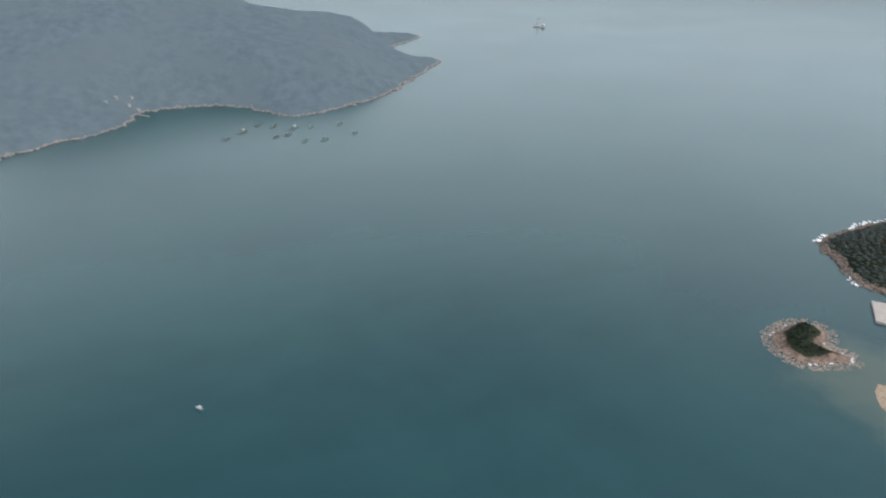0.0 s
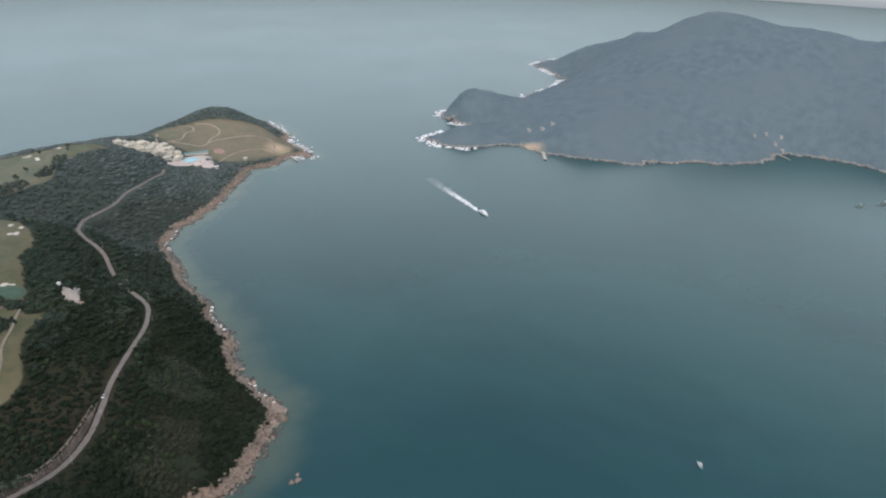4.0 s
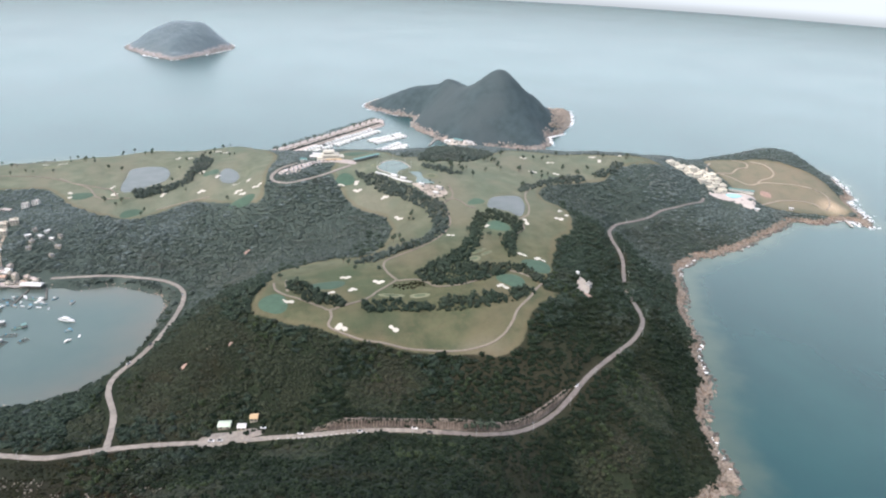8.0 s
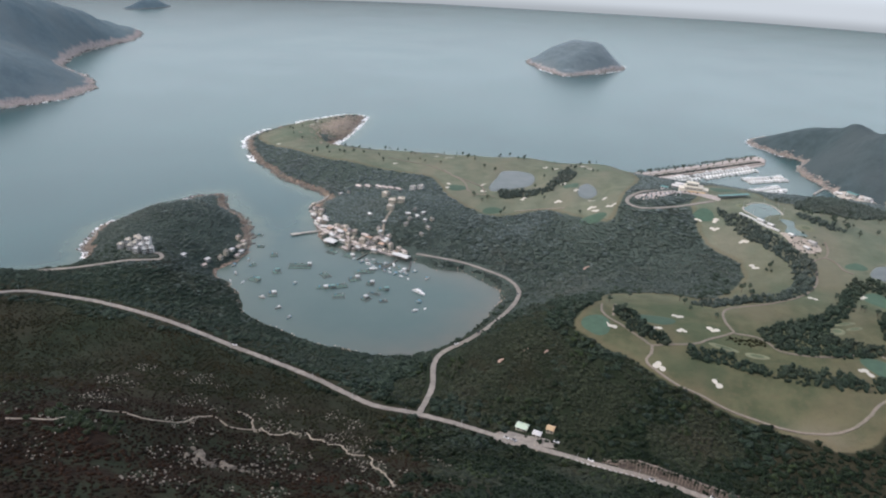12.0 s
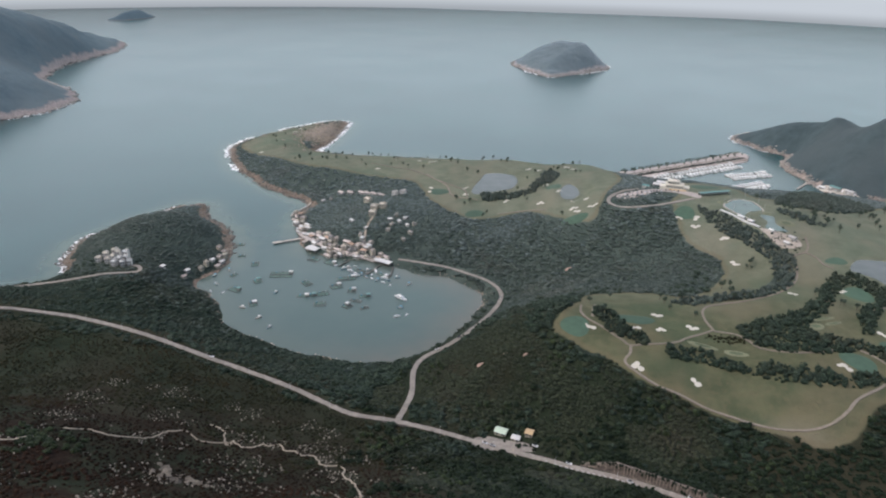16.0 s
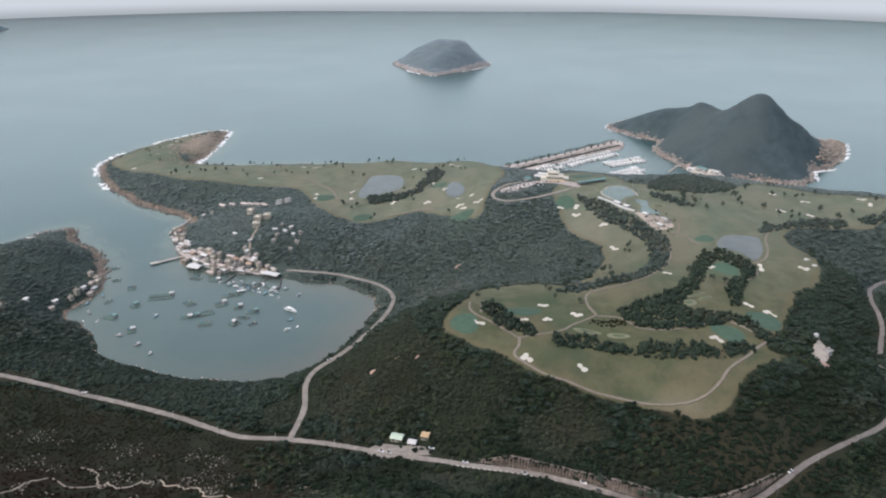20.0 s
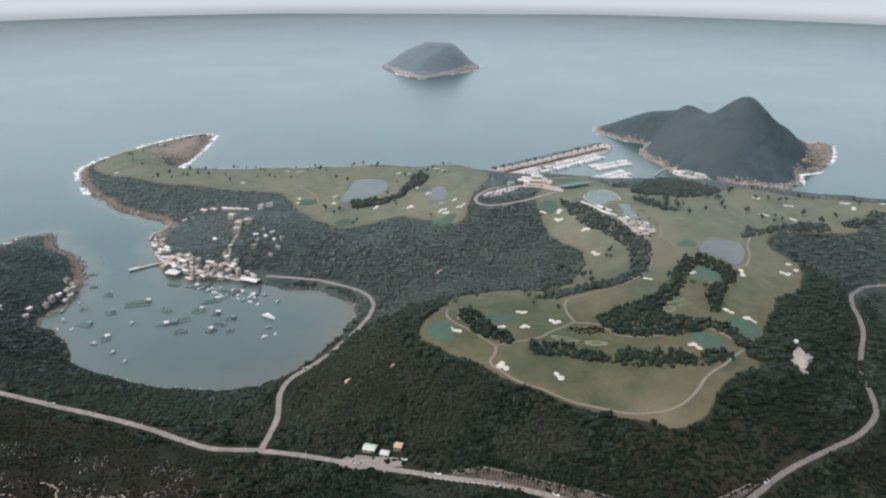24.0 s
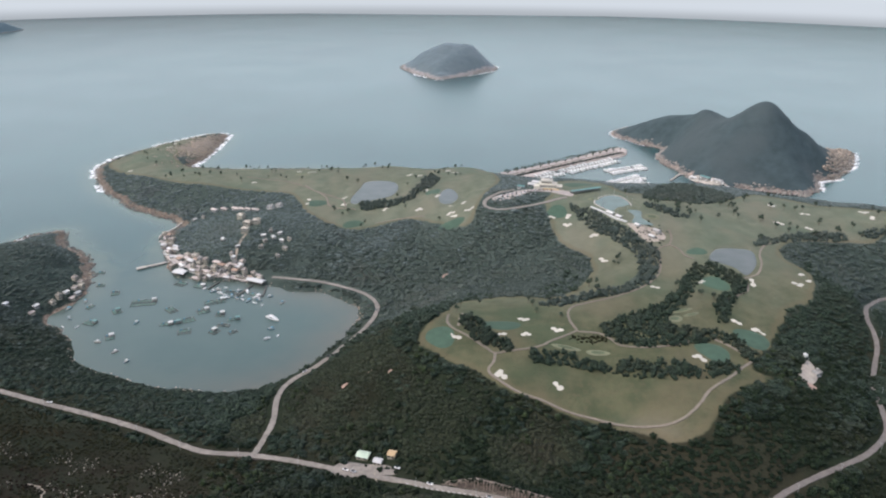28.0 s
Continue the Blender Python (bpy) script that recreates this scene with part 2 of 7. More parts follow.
# Paler leaf copies for farther woods; haze is put into colour, gloss and sheen.
HAZEWOOD = leaf_material("hazed_canopy", (0.040, 0.057, 0.047), (0.064, 0.084, 0.067), (0.068, 0.078, 0.062), 0.06, spec=0.2)
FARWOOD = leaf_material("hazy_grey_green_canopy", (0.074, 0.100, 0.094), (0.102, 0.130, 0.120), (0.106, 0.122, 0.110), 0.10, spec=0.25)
# Tree leaves lightened, standing for haze over the far course.
PINE = leaf_material("garden_tree_leaf", (0.028, 0.042, 0.030), (0.060, 0.080, 0.054), (0.060, 0.074, 0.048), 0.08)
BARK = plain("tree_bark", (0.11, 0.085, 0.065), 0.9, size=0.5, relief=0.03)
# Paler, greyer stone than the granite, for far shores and armour rocks.
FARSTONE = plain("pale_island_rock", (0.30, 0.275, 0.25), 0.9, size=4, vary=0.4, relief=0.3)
STONE = plain("sun_bleached_granite", (0.225, 0.188, 0.152), 0.9, size=2.2, vary=0.5, relief=0.25)
GREYSTONE = plain("weathered_grey_rock", (0.215, 0.190, 0.158), 0.9, size=0.9, vary=0.65, relief=0.35)
OUTCROP = plain("lichen_stained_outcrop", (0.135, 0.118, 0.096), 0.95, size=0.7, vary=0.8, relief=0.5)
DARKSTONE = plain("wave_wet_rock", (0.10, 0.085, 0.072), 0.6, size=1.8, vary=0.4, relief=0.2)
FOAM = plain("sea_foam", (0.78, 0.80, 0.80), 0.8, size=2.0, vary=0.15, relief=0.15)
SANDTRAP = plain("bunker_sand", (0.52, 0.495, 0.43), 0.95, size=1.5, vary=0.10)
TEETOP = plain("close_mown_tee", (0.085, 0.108, 0.060), 0.9, size=5, vary=0.2)
BARESAND = plain("bare_building_sand", (0.38, 0.335, 0.285), 0.95, size=4, vary=0.3, relief=0.1)
GREENGRASS = plain("mown_green_turf", (0.050, 0.094, 0.062), 0.9, size=6, vary=0.18)
PALEGRASS = plain("dry_tee_turf", (0.150, 0.158, 0.096), 0.9, size=6, vary=0.18)
PATHMAT = plain("cart_path_concrete", (0.185, 0.160, 0.128), 0.92, size=3, vary=0.25)
EARTH = plain("trodden_earth", (0.300, 0.255, 0.200), 0.95, size=2, vary=0.3)


def pond_material():
    k = Mat("pond_water")
    col = k.mix(k.ramp(k.noise(20, 3), 0.3, 0.7), (0.070, 0.082, 0.080), (0.095, 0.106, 0.103))
    k.bump(k.noise(2, 3), 0.1, 0.3)
    k.b.inputs["IOR"].default_value = 1.33
    return k.done(col, 0.24)


POND = pond_material()
TEALPOND = plain("green_range_pond_water", (0.070, 0.110, 0.094), 0.24, size=12, vary=0.25)
# ---- the lie of the land ----
EAST_SHORE = [(60, -350), (75, -150), (105, 0), (145, 110), (168, 200), (186, 268), (212, 285), (245, 274), (280, 273), (312, 283), (342, 294), (358, 329), (373, 366), (408, 402), (432, 445), (458, 478),
              (484, 532), (525, 590), (545, 628), (594, 658), (640, 664), (690, 673), (785, 708), (853, 735), (880, 716), (946, 716), (960, 684),
              (1013, 778), (1046, 800), (1081, 858), (1108, 920), (1090, 985), (1030, 1015), (940, 1020), (850, 1035), (770, 1060), (700, 1100), (650, 1135)]
MARINA_SHORE = [(590, 1150), (535, 1178), (490, 1200), (440, 1202), (375, 1196), (331, 1190), (300, 1205), (272, 1236), (230, 1246), (167, 1240), (128, 1252),
                (100, 1278), (40, 1285), (-60, 1284), (-150, 1298), (-250, 1302), (-340, 1296), (-430, 1296), (-484, 1311), (-478, 1351),
                (-478, 1410), (-482, 1468), (-496, 1562), (-545, 1545), (-600, 1470), (-640, 1390), (-658, 1322), (-651, 1273), (-620, 1215)]
BAY_SHORE = [(-582, 1161), (-538, 1115), (-483, 1065), (-429, 1034), (-391, 1004), (-391, 976), (-389, 943), (-368, 893), (-334, 827), (-277, 812), (-212, 807),
             (-177, 786), (-145, 790), (-113, 772), (-79, 738), (-84, 705), (-92, 672), (-112, 616), (-145, 583), (-186, 572), (-225, 573), (-272, 581),
             (-313, 598), (-350, 614), (-378, 652), (-405, 684), (-432, 706), (-419, 760), (-440, 815), (-473, 879), (-524, 916), (-556, 966)]
WEST_SHORE = [(-595, 940), (-620, 870), (-650, 810), (-638, 745), (-606, 694), (-625, 650), (-680, 615), (-770, 570), (-880, 480), (-930, 300), (-930, 0),
              (-930, -450), (-700, -760), (-300, -860), (-60, -780), (60, -690), (150, -620), (216, -590), (190, -560), (110, -535), (62, -460)]
# summits, saddles, terraces: place and height
MAIN_HEIGHTS = [(-150, -60, 268), (-330, 60, 215), (-208, 262, 126), (-255, 255, 147), (-107, 369, 61), (-117, 446, 33), (-36, 431, 38), (27, 402, 48),
                (105, 392, 53), (223, 368, 55), (288, 403, 52), (364, 457, 48), (402, 553, 46), (497, 695, 40), (613, 752, 36), (736, 809, 22), (150, 300, 62),
                (235, 320, 34), (40, 320, 80), (-10, 200, 170), (110, 150, 110), (-400, 300, 120), (-430, 400, 72), (-249, 473, 42), (-366, 492, 54)]
GOLF_HEIGHTS = [(30, 550, 80), (70, 495, 77), (115, 485, 74), (235, 516, 83), (78, 587, 78), (-18, 513, 63), (222, 458, 80), (155, 450, 66), (0, 585, 78), (328, 525, 69),
                (197, 735, 73), (172, 835, 74), (230, 646, 82), (336, 666, 83), (259, 780, 87), (244, 795, 90), (156, 935, 88), (75, 899, 72), (18, 777, 24),
                (100, 790, 52), (90, 650, 66), (420, 640, 72), (380, 820, 84), (480, 900, 78), (560, 860, 84), (640, 850, 80), (330, 960, 80)]
SHORE_HEIGHTS = [(-48, 1154, 38), (-83, 1240, 26), (-190, 1258, 18), (-325, 1250, 15), (-532, 1390, 12), (-560, 1300, 18), (-253, 1013, 24), (-261, 859, 17), (-244, 890, 22),
                 (-255, 940, 28), (-400, 1130, 30), (-520, 1180, 20), (20, 1090, 50), (60, 1230, 28), (240, 1130, 40), (430, 1130, 36), (530, 1085, 32), (600, 1010, 46),
                 (640, 950, 60), (-60, 960, 36), (-90, 870, 18), (-60, 735, 4), (-75, 675, 7), (-98, 615, 12), (-121, 540, 24), (797, 813, 19), (860, 850, 22), (980, 940, 52)]
CAPE_HEIGHTS = [(750, 940, 50), (900, 960, 36), (1017, 893, 44), (900, 800, 16), (960, 745, 8), (1000, 820, 26), (-571, 802, 38), (-489, 817, 24), (-545, 860, 30), (-569, 706, 28), (-531, 600, 38),
                (-470, 640, 40), (-503, 519, 58), (-480, 690, 32), (-620, 540, 60), (-700, 200, 110), (-500, 0, 160), (-500, -400, 90), (-100, -400, 90), (-200, -650, 40), (560, 780, 62), (640, 700, 14)]

ISLE_FAR_SHORE = [(-181, 2573), (-140, 2461), (-98, 2392), (-39, 2318), (7, 2356), (64, 2406), (114, 2466), (160, 2532), (150, 2640), (60, 2720), (-60, 2730), (-150, 2660)]
ISLE_FAR_HEIGHTS = [(-150, 2560, 16), (-115, 2560, 44), (-74, 2560, 66), (-24, 2560, 86), (26, 2560, 87), (76, 2560, 79), (106, 2560, 53), (137, 2560, 24), (-39, 2400, 32), (20, 2450, 52), (-90, 2470, 36), (80, 2490, 46), (-30, 2480, 62), (0, 2640, 62)]
ISLE_SHORE = [(385, 1606), (410, 1560), (430, 1528), (468, 1484), (445, 1440), (437, 1397), (447, 1350), (458, 1312), (474, 1258), (505, 1222), (560, 1208), (629, 1187), (671, 1211),
              (702, 1268), (742, 1290), (807, 1367), (858, 1452), (859, 1494), (800, 1500), (760, 1540), (690, 1600), (600, 1660), (500, 1690), (410, 1660)]
ISLE_HEIGHTS = [(425, 1592, 16), (470, 1545, 40), (535, 1470, 86), (565, 1425, 82), (606, 1340, 133), (650, 1312, 96), (700, 1330, 66), (760, 1400, 34), (600, 1260, 62), (640, 1420, 72),
                (600, 1560, 48), (500, 1340, 44), (520, 1270, 38), (810, 1440, 14), (500, 1590, 46), (585, 1450, 76), (558, 1500, 78), (590, 1385, 100), (668, 1350, 88), (545, 1550, 62)]
ISLAND_SHORE = [(2060, 615), (1985, 560), (1910, 500), (1860, 470), (1723, 470), (1640, 500), (1560, 478), (1519, 493), (1450, 560), (1398, 605), (1340, 600), (1308, 545), (1290, 500), (1240, 520), (1172, 555),
                (1139, 482), (1181, 426), (1212, 370), (1190, 320), (1200, 210), (1205, 160), (1262, 70), (1305, -21), (1350, -70), (1412, -95), (1420, -190), (1388, -275), (1310, -325),
                (1265, -350), (1262, -405), (1285, -465), (1340, -580), (1481, -731), (1570, -810), (1627, -864), (1720, -800), (1850, -820), (1976, -960), (2080, -900), (2250, -600), (2350, -200),
                (2380, 200), (2250, 500)]
ISLAND_RIDGE = [(2000, 500, 44), (2000, 440, 74), (1950, 365, 98), (1890, 295, 136), (1885, 240, 136), (1870, 186, 180), (1850, 110, 212), (1830, 20, 206), (1880, -45, 187), (1880, -156, 176), (1880, -215, 160), (1880, -272, 165), (1880, -328, 178), (1880, -364, 171),
                (1880, -418, 144), (1880, -490, 125), (1880, -594, 110), (1880, -660, 96), (1800, -710, 84)]
ISLAND_HEIGHTS = ISLAND_RIDGE + [(1400, 540, 48), (1330, 560, 30), (1526, 430, 34), (1200, 490, 26), (1270, 430, 14), (1260, 250, 40), (1420, 150, 70), (1560, -60, 105), (1500, -350, 80), (1450, -550, 60), (2100, 100, 120), (2100, -400, 90), (1600, 250, 88), (1720, -330, 142), (1680, 80, 150), (1700, 330, 90), (1650, 180, 128),
                                 (1640, -200, 118), (1600, -480, 92)]
COAST_NW_SHORE = [(-1651, 2456), (-1640, 2300), (-1616, 2118), (-1560, 1960), (-1513, 1863), (-1420, 1800), (-1320, 1720), (-1242, 1620), (-1225, 1540), (-1230, 1468), (-1284, 1351),
                  (-1400, 1200), (-1700, 1050), (-2100, 1100), (-2500, 1500), (-2500, 2200), (-2100, 2700), (-1800, 2700)]
COAST_NW_HEIGHTS = [(-1742, 1942, 172), (-1740, 2074, 138), (-1700, 2241, 82), (-1370, 1440, 92), (-1400, 1580, 84), (-1900, 1600, 190), (-2100, 2000, 210), (-1900, 2400, 120), (-1520, 1300, 90), (-1540, 1700, 90)]
CAPE_SHORE = [(438, -842), (428, -792), (400, -770), (379, -756), (335, -738), (300, -752), (270, -820), (250, -930), (300, -1050), (400, -1040), (430, -950)]
CAPE_ISLE_HEIGHTS = [(400, -850, 16), (360, -820, 22), (330, -900, 40), (330, -980, 36), (380, -930, 26)]
ISLET_SHORE = [(309, -563), (314, -590), (304, -621), (282, -618), (274, -597), (246, -603), (250, -580), (268, -551), (290, -553)]
ISLET_HEIGHTS = [(292, -590, 9), (284, -575, 8), (300, -600, 7), (258, -590, 3)]
ROCK_FAR_SHORE = [(-2330, 3440), (-2280, 3400), (-2200, 3500), (-2180, 3640), (-2260, 3700), (-2330, 3600)]
ROCK_FAR_HEIGHTS = [(-2260, 3500, 35), (-2250, 3600, 40)]


def flowing(pts, closed=True, step=7.0, rough=0.0, seed=0):
    """A smooth line through the given places, at even steps."""
    p = np.array(pts, float)
    n = len(p)
    rng = np.random.default_rng(seed)
    out = []
    for i in range(n if closed else n - 1):
        if closed:
            a, b, c, d = p[(i - 1) % n], p[i], p[(i + 1) % n], p[(i + 2) % n]
        else:
            a, b, c, d = p[max(i - 1, 0)], p[i], p[i + 1], p[min(i + 2, n - 1)]
        k = max(2, int(np.linalg.norm(c - b) / step))
        u = (np.arange(k) / k)[:, None]
        out.append(0.5 * ((2 * b) + (c - a) * u + (2 * a - 5 * b + 4 * c - d) * u**2 + (3 * b - a - 3 * c + d) * u**3))
    line = np.concatenate(out + ([] if closed else [p[-1:]]))
    if rough:
        line = line + np.clip(rng.normal(0, rough, line.shape), -2 * rough, 2 * rough)
    return line


def away(points, line, closed=True, chunk=4000):
    """Distance from points to a line, and for a closed one the side: positive inside."""
    a = line
    b = np.roll(line, -1, 0) if closed else line[1:]
    a = a if closed else line[:-1]
    ab = b - a
    ll = (ab**2).sum(1) + 1e-9
    far = np.empty(len(points))
    inside = np.zeros(len(points), bool)
    for s in range(0, len(points), chunk):
        q = points[s : s + chunk]
        ap = q[:, None, :] - a[None]
        u = np.clip((ap * ab).sum(2) / ll, 0, 1)
        far[s : s + chunk] = np.sqrt(((ap - u[..., None] * ab) ** 2).sum(2)).min(1)
        if closed:
            cross = (a[:, 1] > q[:, 1:2]) != (b[:, 1] > q[:, 1:2])
            xi = a[:, 0] + (q[:, 1:2] - a[:, 1]) / np.where(np.abs(ab[:, 1]) < 1e-9, 1e-9, ab[:, 1]) * ab[:, 0]
            inside[s : s + chunk] = ((cross & (q[:, 0:1] < xi)).sum(1) % 2) == 1
    return np.where(inside, far, -far) if closed else far


class Land:
    """A piece of land: its shore, the height of the ground over a grid, and how far each place lies from the shore."""

    def __init__(self, shore, heights, xs, ys, rough=2.0, bluff=6.0, seed=1, knobs=2.0, canopy=0.0):
        self.shore = flowing(shore, True, 9.0, rough, seed)
        self.xs, self.ys = np.asarray(xs, float), np.asarray(ys, float)
        gx, gy = np.meshgrid(self.xs, self.ys)
        pts = np.c_[gx.ravel(), gy.ravel()]
        self.sea = away(pts, self.shore).reshape(gx.shape)
        h = np.array(heights, float)
        rim = flowing(shore, True, 30.0)
        ctrl = np.r_[h[:, :2], rim]
        val = np.r_[h[:, 2], np.full(len(rim), 1.0)]
        soft = 25.0
        k = np.sqrt(((ctrl[:, None] - ctrl[None]) ** 2).sum(2) + soft**2)
        w = np.linalg.solve(k + np.eye(len(ctrl)) * 0.5, val - val.mean())
        z = np.empty(len(pts))
        for s in range(0, len(pts), 8000):
            z[s : s + 8000] = np.sqrt(((pts[s : s + 8000, None] - ctrl[None]) ** 2).sum(2) + soft**2) @ w
        z = (z + val.mean()).reshape(gx.shape)
        rough_z = self.swell(gx, gy) * knobs * 1.2
        inland = np.clip(self.sea / 45.0, 0, 1)
        z = np.maximum(z, 1.2 + bluff * np.clip(self.sea / 25.0, 0, 1)) + rough_z * inland
        edge = np.clip(self.sea / 14.0, 0, 1)
        z = np.where(self.sea > 0, z * edge * (2 - edge) + 0.15, np.maximum(self.sea * 0.35, -6.0))
        if canopy:
            r = np.random.default_rng(seed + 50).normal(0, canopy, z.shape)
            z = z + np.clip(r, -1.6 * canopy, 2.2 * canopy) * np.clip((self.sea - 16) / 14, 0, 1)
        self.z = z

    @staticmethod
    def swell(x, y):
        out = 0.0
        for size, much in ((150.0, 2.4), (62.0, 1.5), (27.0, 0.7)):
            u, v = x / size + 31.7, y / size + 17.3
            i, j = np.floor(u), np.floor(v)
            fu, fv = u - i, v - j
            fu, fv = fu * fu * (3 - 2 * fu), fv * fv * (3 - 2 * fv)
            r = lambda a, b: np.modf(np.abs(np.sin(a * 127.1 + b * 311.7) * 43758.5453))[0] - 0.5
            out = out + much * ((r(i, j) * (1 - fu) + r(i + 1, j) * fu) * (1 - fv) + (r(i, j + 1) * (1 - fu) + r(i + 1, j + 1) * fu) * fv)
        return out

    def look_up(self, grid, x, y):
        x, y = np.asarray(x, float), np.asarray(y, float)
        i = np.clip(np.searchsorted(self.xs, x) - 1, 0, len(self.xs) - 2)
        j = np.clip(np.searchsorted(self.ys, y) - 1, 0, len(self.ys) - 2)
        u = np.clip((x - self.xs[i]) / (self.xs[i + 1] - self.xs[i]), 0, 1)
        v = np.clip((y - self.ys[j]) / (self.ys[j + 1] - self.ys[j]), 0, 1)
        return (grid[j, i] * (1 - u) + grid[j, i + 1] * u) * (1 - v) + (grid[j + 1, i] * (1 - u) + grid[j + 1, i + 1] * u) * v

    def height(self, x, y):
        return self.look_up(self.z, x, y)

    def shore_way(self, x, y):
        return self.look_up(self.sea, x, y)


def span(*parts):
    return np.unique(np.concatenate([np.arange(a, b, s) for a, b, s in parts]))


MAIN = Land(EAST_SHORE + MARINA_SHORE + BAY_SHORE + WEST_SHORE, MAIN_HEIGHTS + GOLF_HEIGHTS + SHORE_HEIGHTS + CAPE_HEIGHTS,
            span((-960, -700, 26), (-700, 1130, 7), (1130, 1150, 7)), span((-900, 130, 26), (130, 1590, 7)), 2.2, 7.0, 1, 1.6)
# ---- builders ----


def mesh_of(name, verts, faces, mats, smooth=False):
    """A mesh from arrays; faces all of one corner count."""
    me = bpy.data.meshes.new(name)
    v, f = np.asarray(verts, np.float32), np.asarray(faces, np.int32)
    me.vertices.add(len(v))
    me.vertices.foreach_set("co", v.ravel())
    me.loops.add(f.size)
    me.loops.foreach_set("vertex_index", f.ravel())
    me.polygons.add(len(f))
    me.polygons.foreach_set("loop_start", np.arange(len(f), dtype=np.int32) * f.shape[1])
    me.polygons.foreach_set("use_smooth", np.full(len(f), smooth))
    me.update(calc_edges=True)
    for m in mats if isinstance(mats, (list, tuple)) else [mats]:
        me.materials.append(m)
    return me


def grid_faces(ny, nx):
    j, i = np.meshgrid(np.arange(ny - 1), np.arange(nx - 1), indexing="ij")
    a = (j * nx + i).ravel()
    return np.c_[a, a + 1, a + nx + 1, a + nx]


def give(me, name, values):
    me.attributes.new(name, "FLOAT", "POINT").data.foreach_set("value", np.asarray(values, np.float32).ravel())


def part(name, bm, material, parent, label=""):
    """One bmesh as one mesh object under a thing or a part."""
    me = bpy.data.meshes.new(name)
    bm.to_mesh(me)
    bm.free()
    me.materials.append(material)
    ob = new(name, me)
    ob.parent = parent
    if label:
        ob["label"] = label
    return ob


def leaf_part(name, me, parent, label=""):
    ob = new(name, me)
    ob.parent = parent
    if label:
        ob["label"] = label
    return ob


# ---- roads and paths, as lines on the plan ----
MAIN_ROAD = [(-580, 452), (-545, 478), (-518, 505), (-468, 515), (-435, 512), (-370, 498), (-298, 486), (-251, 476), (-215, 464), (-185, 450), (-157, 439), (-119, 437), (-73, 428), (-38, 418), (2, 403)]
EAST_ROAD = [(2, 403), (16, 397), (31, 391), (50, 384), (74, 373), (93, 362), (110, 351), (128, 342), (145, 339), (171, 343), (207, 358), (233, 374), (262, 394), (306, 419), (333, 434), (357, 454), (372, 474), (383, 500), (391, 526), (402, 548), (415, 570), (428, 592), (434, 612), (437, 630), (446, 650), (461, 671), (492, 704), (516, 716), (541, 723), (569, 732), (604, 750), (643, 760), (700, 783), (728, 806)]
BAY_ROAD = [(-119, 441), (-117, 486), (-124, 532), (-119, 562), (-97, 588), (-82, 615), (-70, 672), (-60, 715), (-60, 742), (-75, 768), (-104, 788), (-136, 803), (-166, 808), (-203, 816)]
CLUB_ROAD = [(178, 905), (145, 890), (115, 886), (85, 888), (70, 905), (72, 928), (90, 948), (112, 955)]
WEST_LANE = [(-660, 560), (-600, 600), (-545, 618), (-505, 630), (-470, 645), (-478, 660), (-500, 658)]


def levelled(line, land, wide, blend):
    """Cut a level bed for a road into the ground; gives its line with heights."""
    z = land.height(line[:, 0], line[:, 1])
    pad = 6
    zz = np.pad(z, pad, mode="edge")
    z = np.array([zz[i : i + 2 * pad + 1].mean() for i in range(len(z))])
    gx, gy = np.meshgrid(land.xs, land.ys)
    lo, hi = line.min(0) - blend, line.max(0) + blend
    pick = np.where(((gx > lo[0]) & (gx < hi[0]) & (gy > lo[1]) & (gy < hi[1])).ravel())[0]
    q = np.c_[gx.ravel()[pick], gy.ravel()[pick]]
    for s in range(0, len(q), 5000):
        d = np.sqrt(((q[s : s + 5000, None] - line[None]) ** 2).sum(2))
        n = d.argmin(1)
        d = d.min(1)
        f = np.clip((blend - d) / (blend - wide), 0, 1)
        f = f * f * (3 - 2 * f)
        ids = pick[s : s + 5000]
        land.z.ravel()[ids] = land.z.ravel()[ids] * (1 - f) + (z[n] - 0.25) * f
    return np.c_[line, z]


def ribbon(name, line3, width, material, lift=0.3, skirt=1.5):
    """A road slab along a line."""
    p = np.asarray(line3)
    d = np.gradient(p[:, :2], axis=0)
    d /= np.linalg.norm(d, axis=1)[:, None] + 1e-9
    side = np.c_[-d[:, 1], d[:, 0]]
    w = np.broadcast_to(np.asarray(width, float), (len(p),))[:, None] / 2
    run = np.r_[0, np.cumsum(np.linalg.norm(np.diff(p[:, :2], axis=0), axis=1))][:, None] + 0.37 * len(p)
    edge = {s: 1 + 0.10 * np.sin(run * 0.23 * s + s) * np.sin(run * 0.071 + s) + 0.09 * np.sin(run * 0.61 + 2.0 * s) for s in (1.0, -1.0)}
    rows = []
    for k, dz in ((1.0, -skirt), (1.0, lift), (0.0, lift + 0.06), (-1.0, lift), (-1.0, -skirt)):
        rows.append(np.c_[p[:, :2] + side * w * k * edge.get(k, 1.0), p[:, 2] + dz])
    v = np.stack(rows, 1).reshape(-1, 3)
    f = grid_faces(len(p), 5)[:, ::-1]
    return new(name, mesh_of(name, v, f, material))


ROADS = {}
for key, pts, wide in (("main", MAIN_ROAD + EAST_ROAD[1:], 6.0), ("bay", BAY_ROAD, 5.0), ("club", CLUB_ROAD, 5.0), ("west", WEST_LANE, 4.0)):
    ROADS[key] = levelled(flowing(pts, False, 4.0), MAIN, wide, 17.0)


# ---- ponds, cut level into the turf ----
POND_NW = [(-132, 1034), (-125, 1083), (-120, 1116), (-97, 1126), (-72, 1117), (-64, 1085), (-72, 1050), (-92, 1034), (-111, 1016), (-127, 1012)]
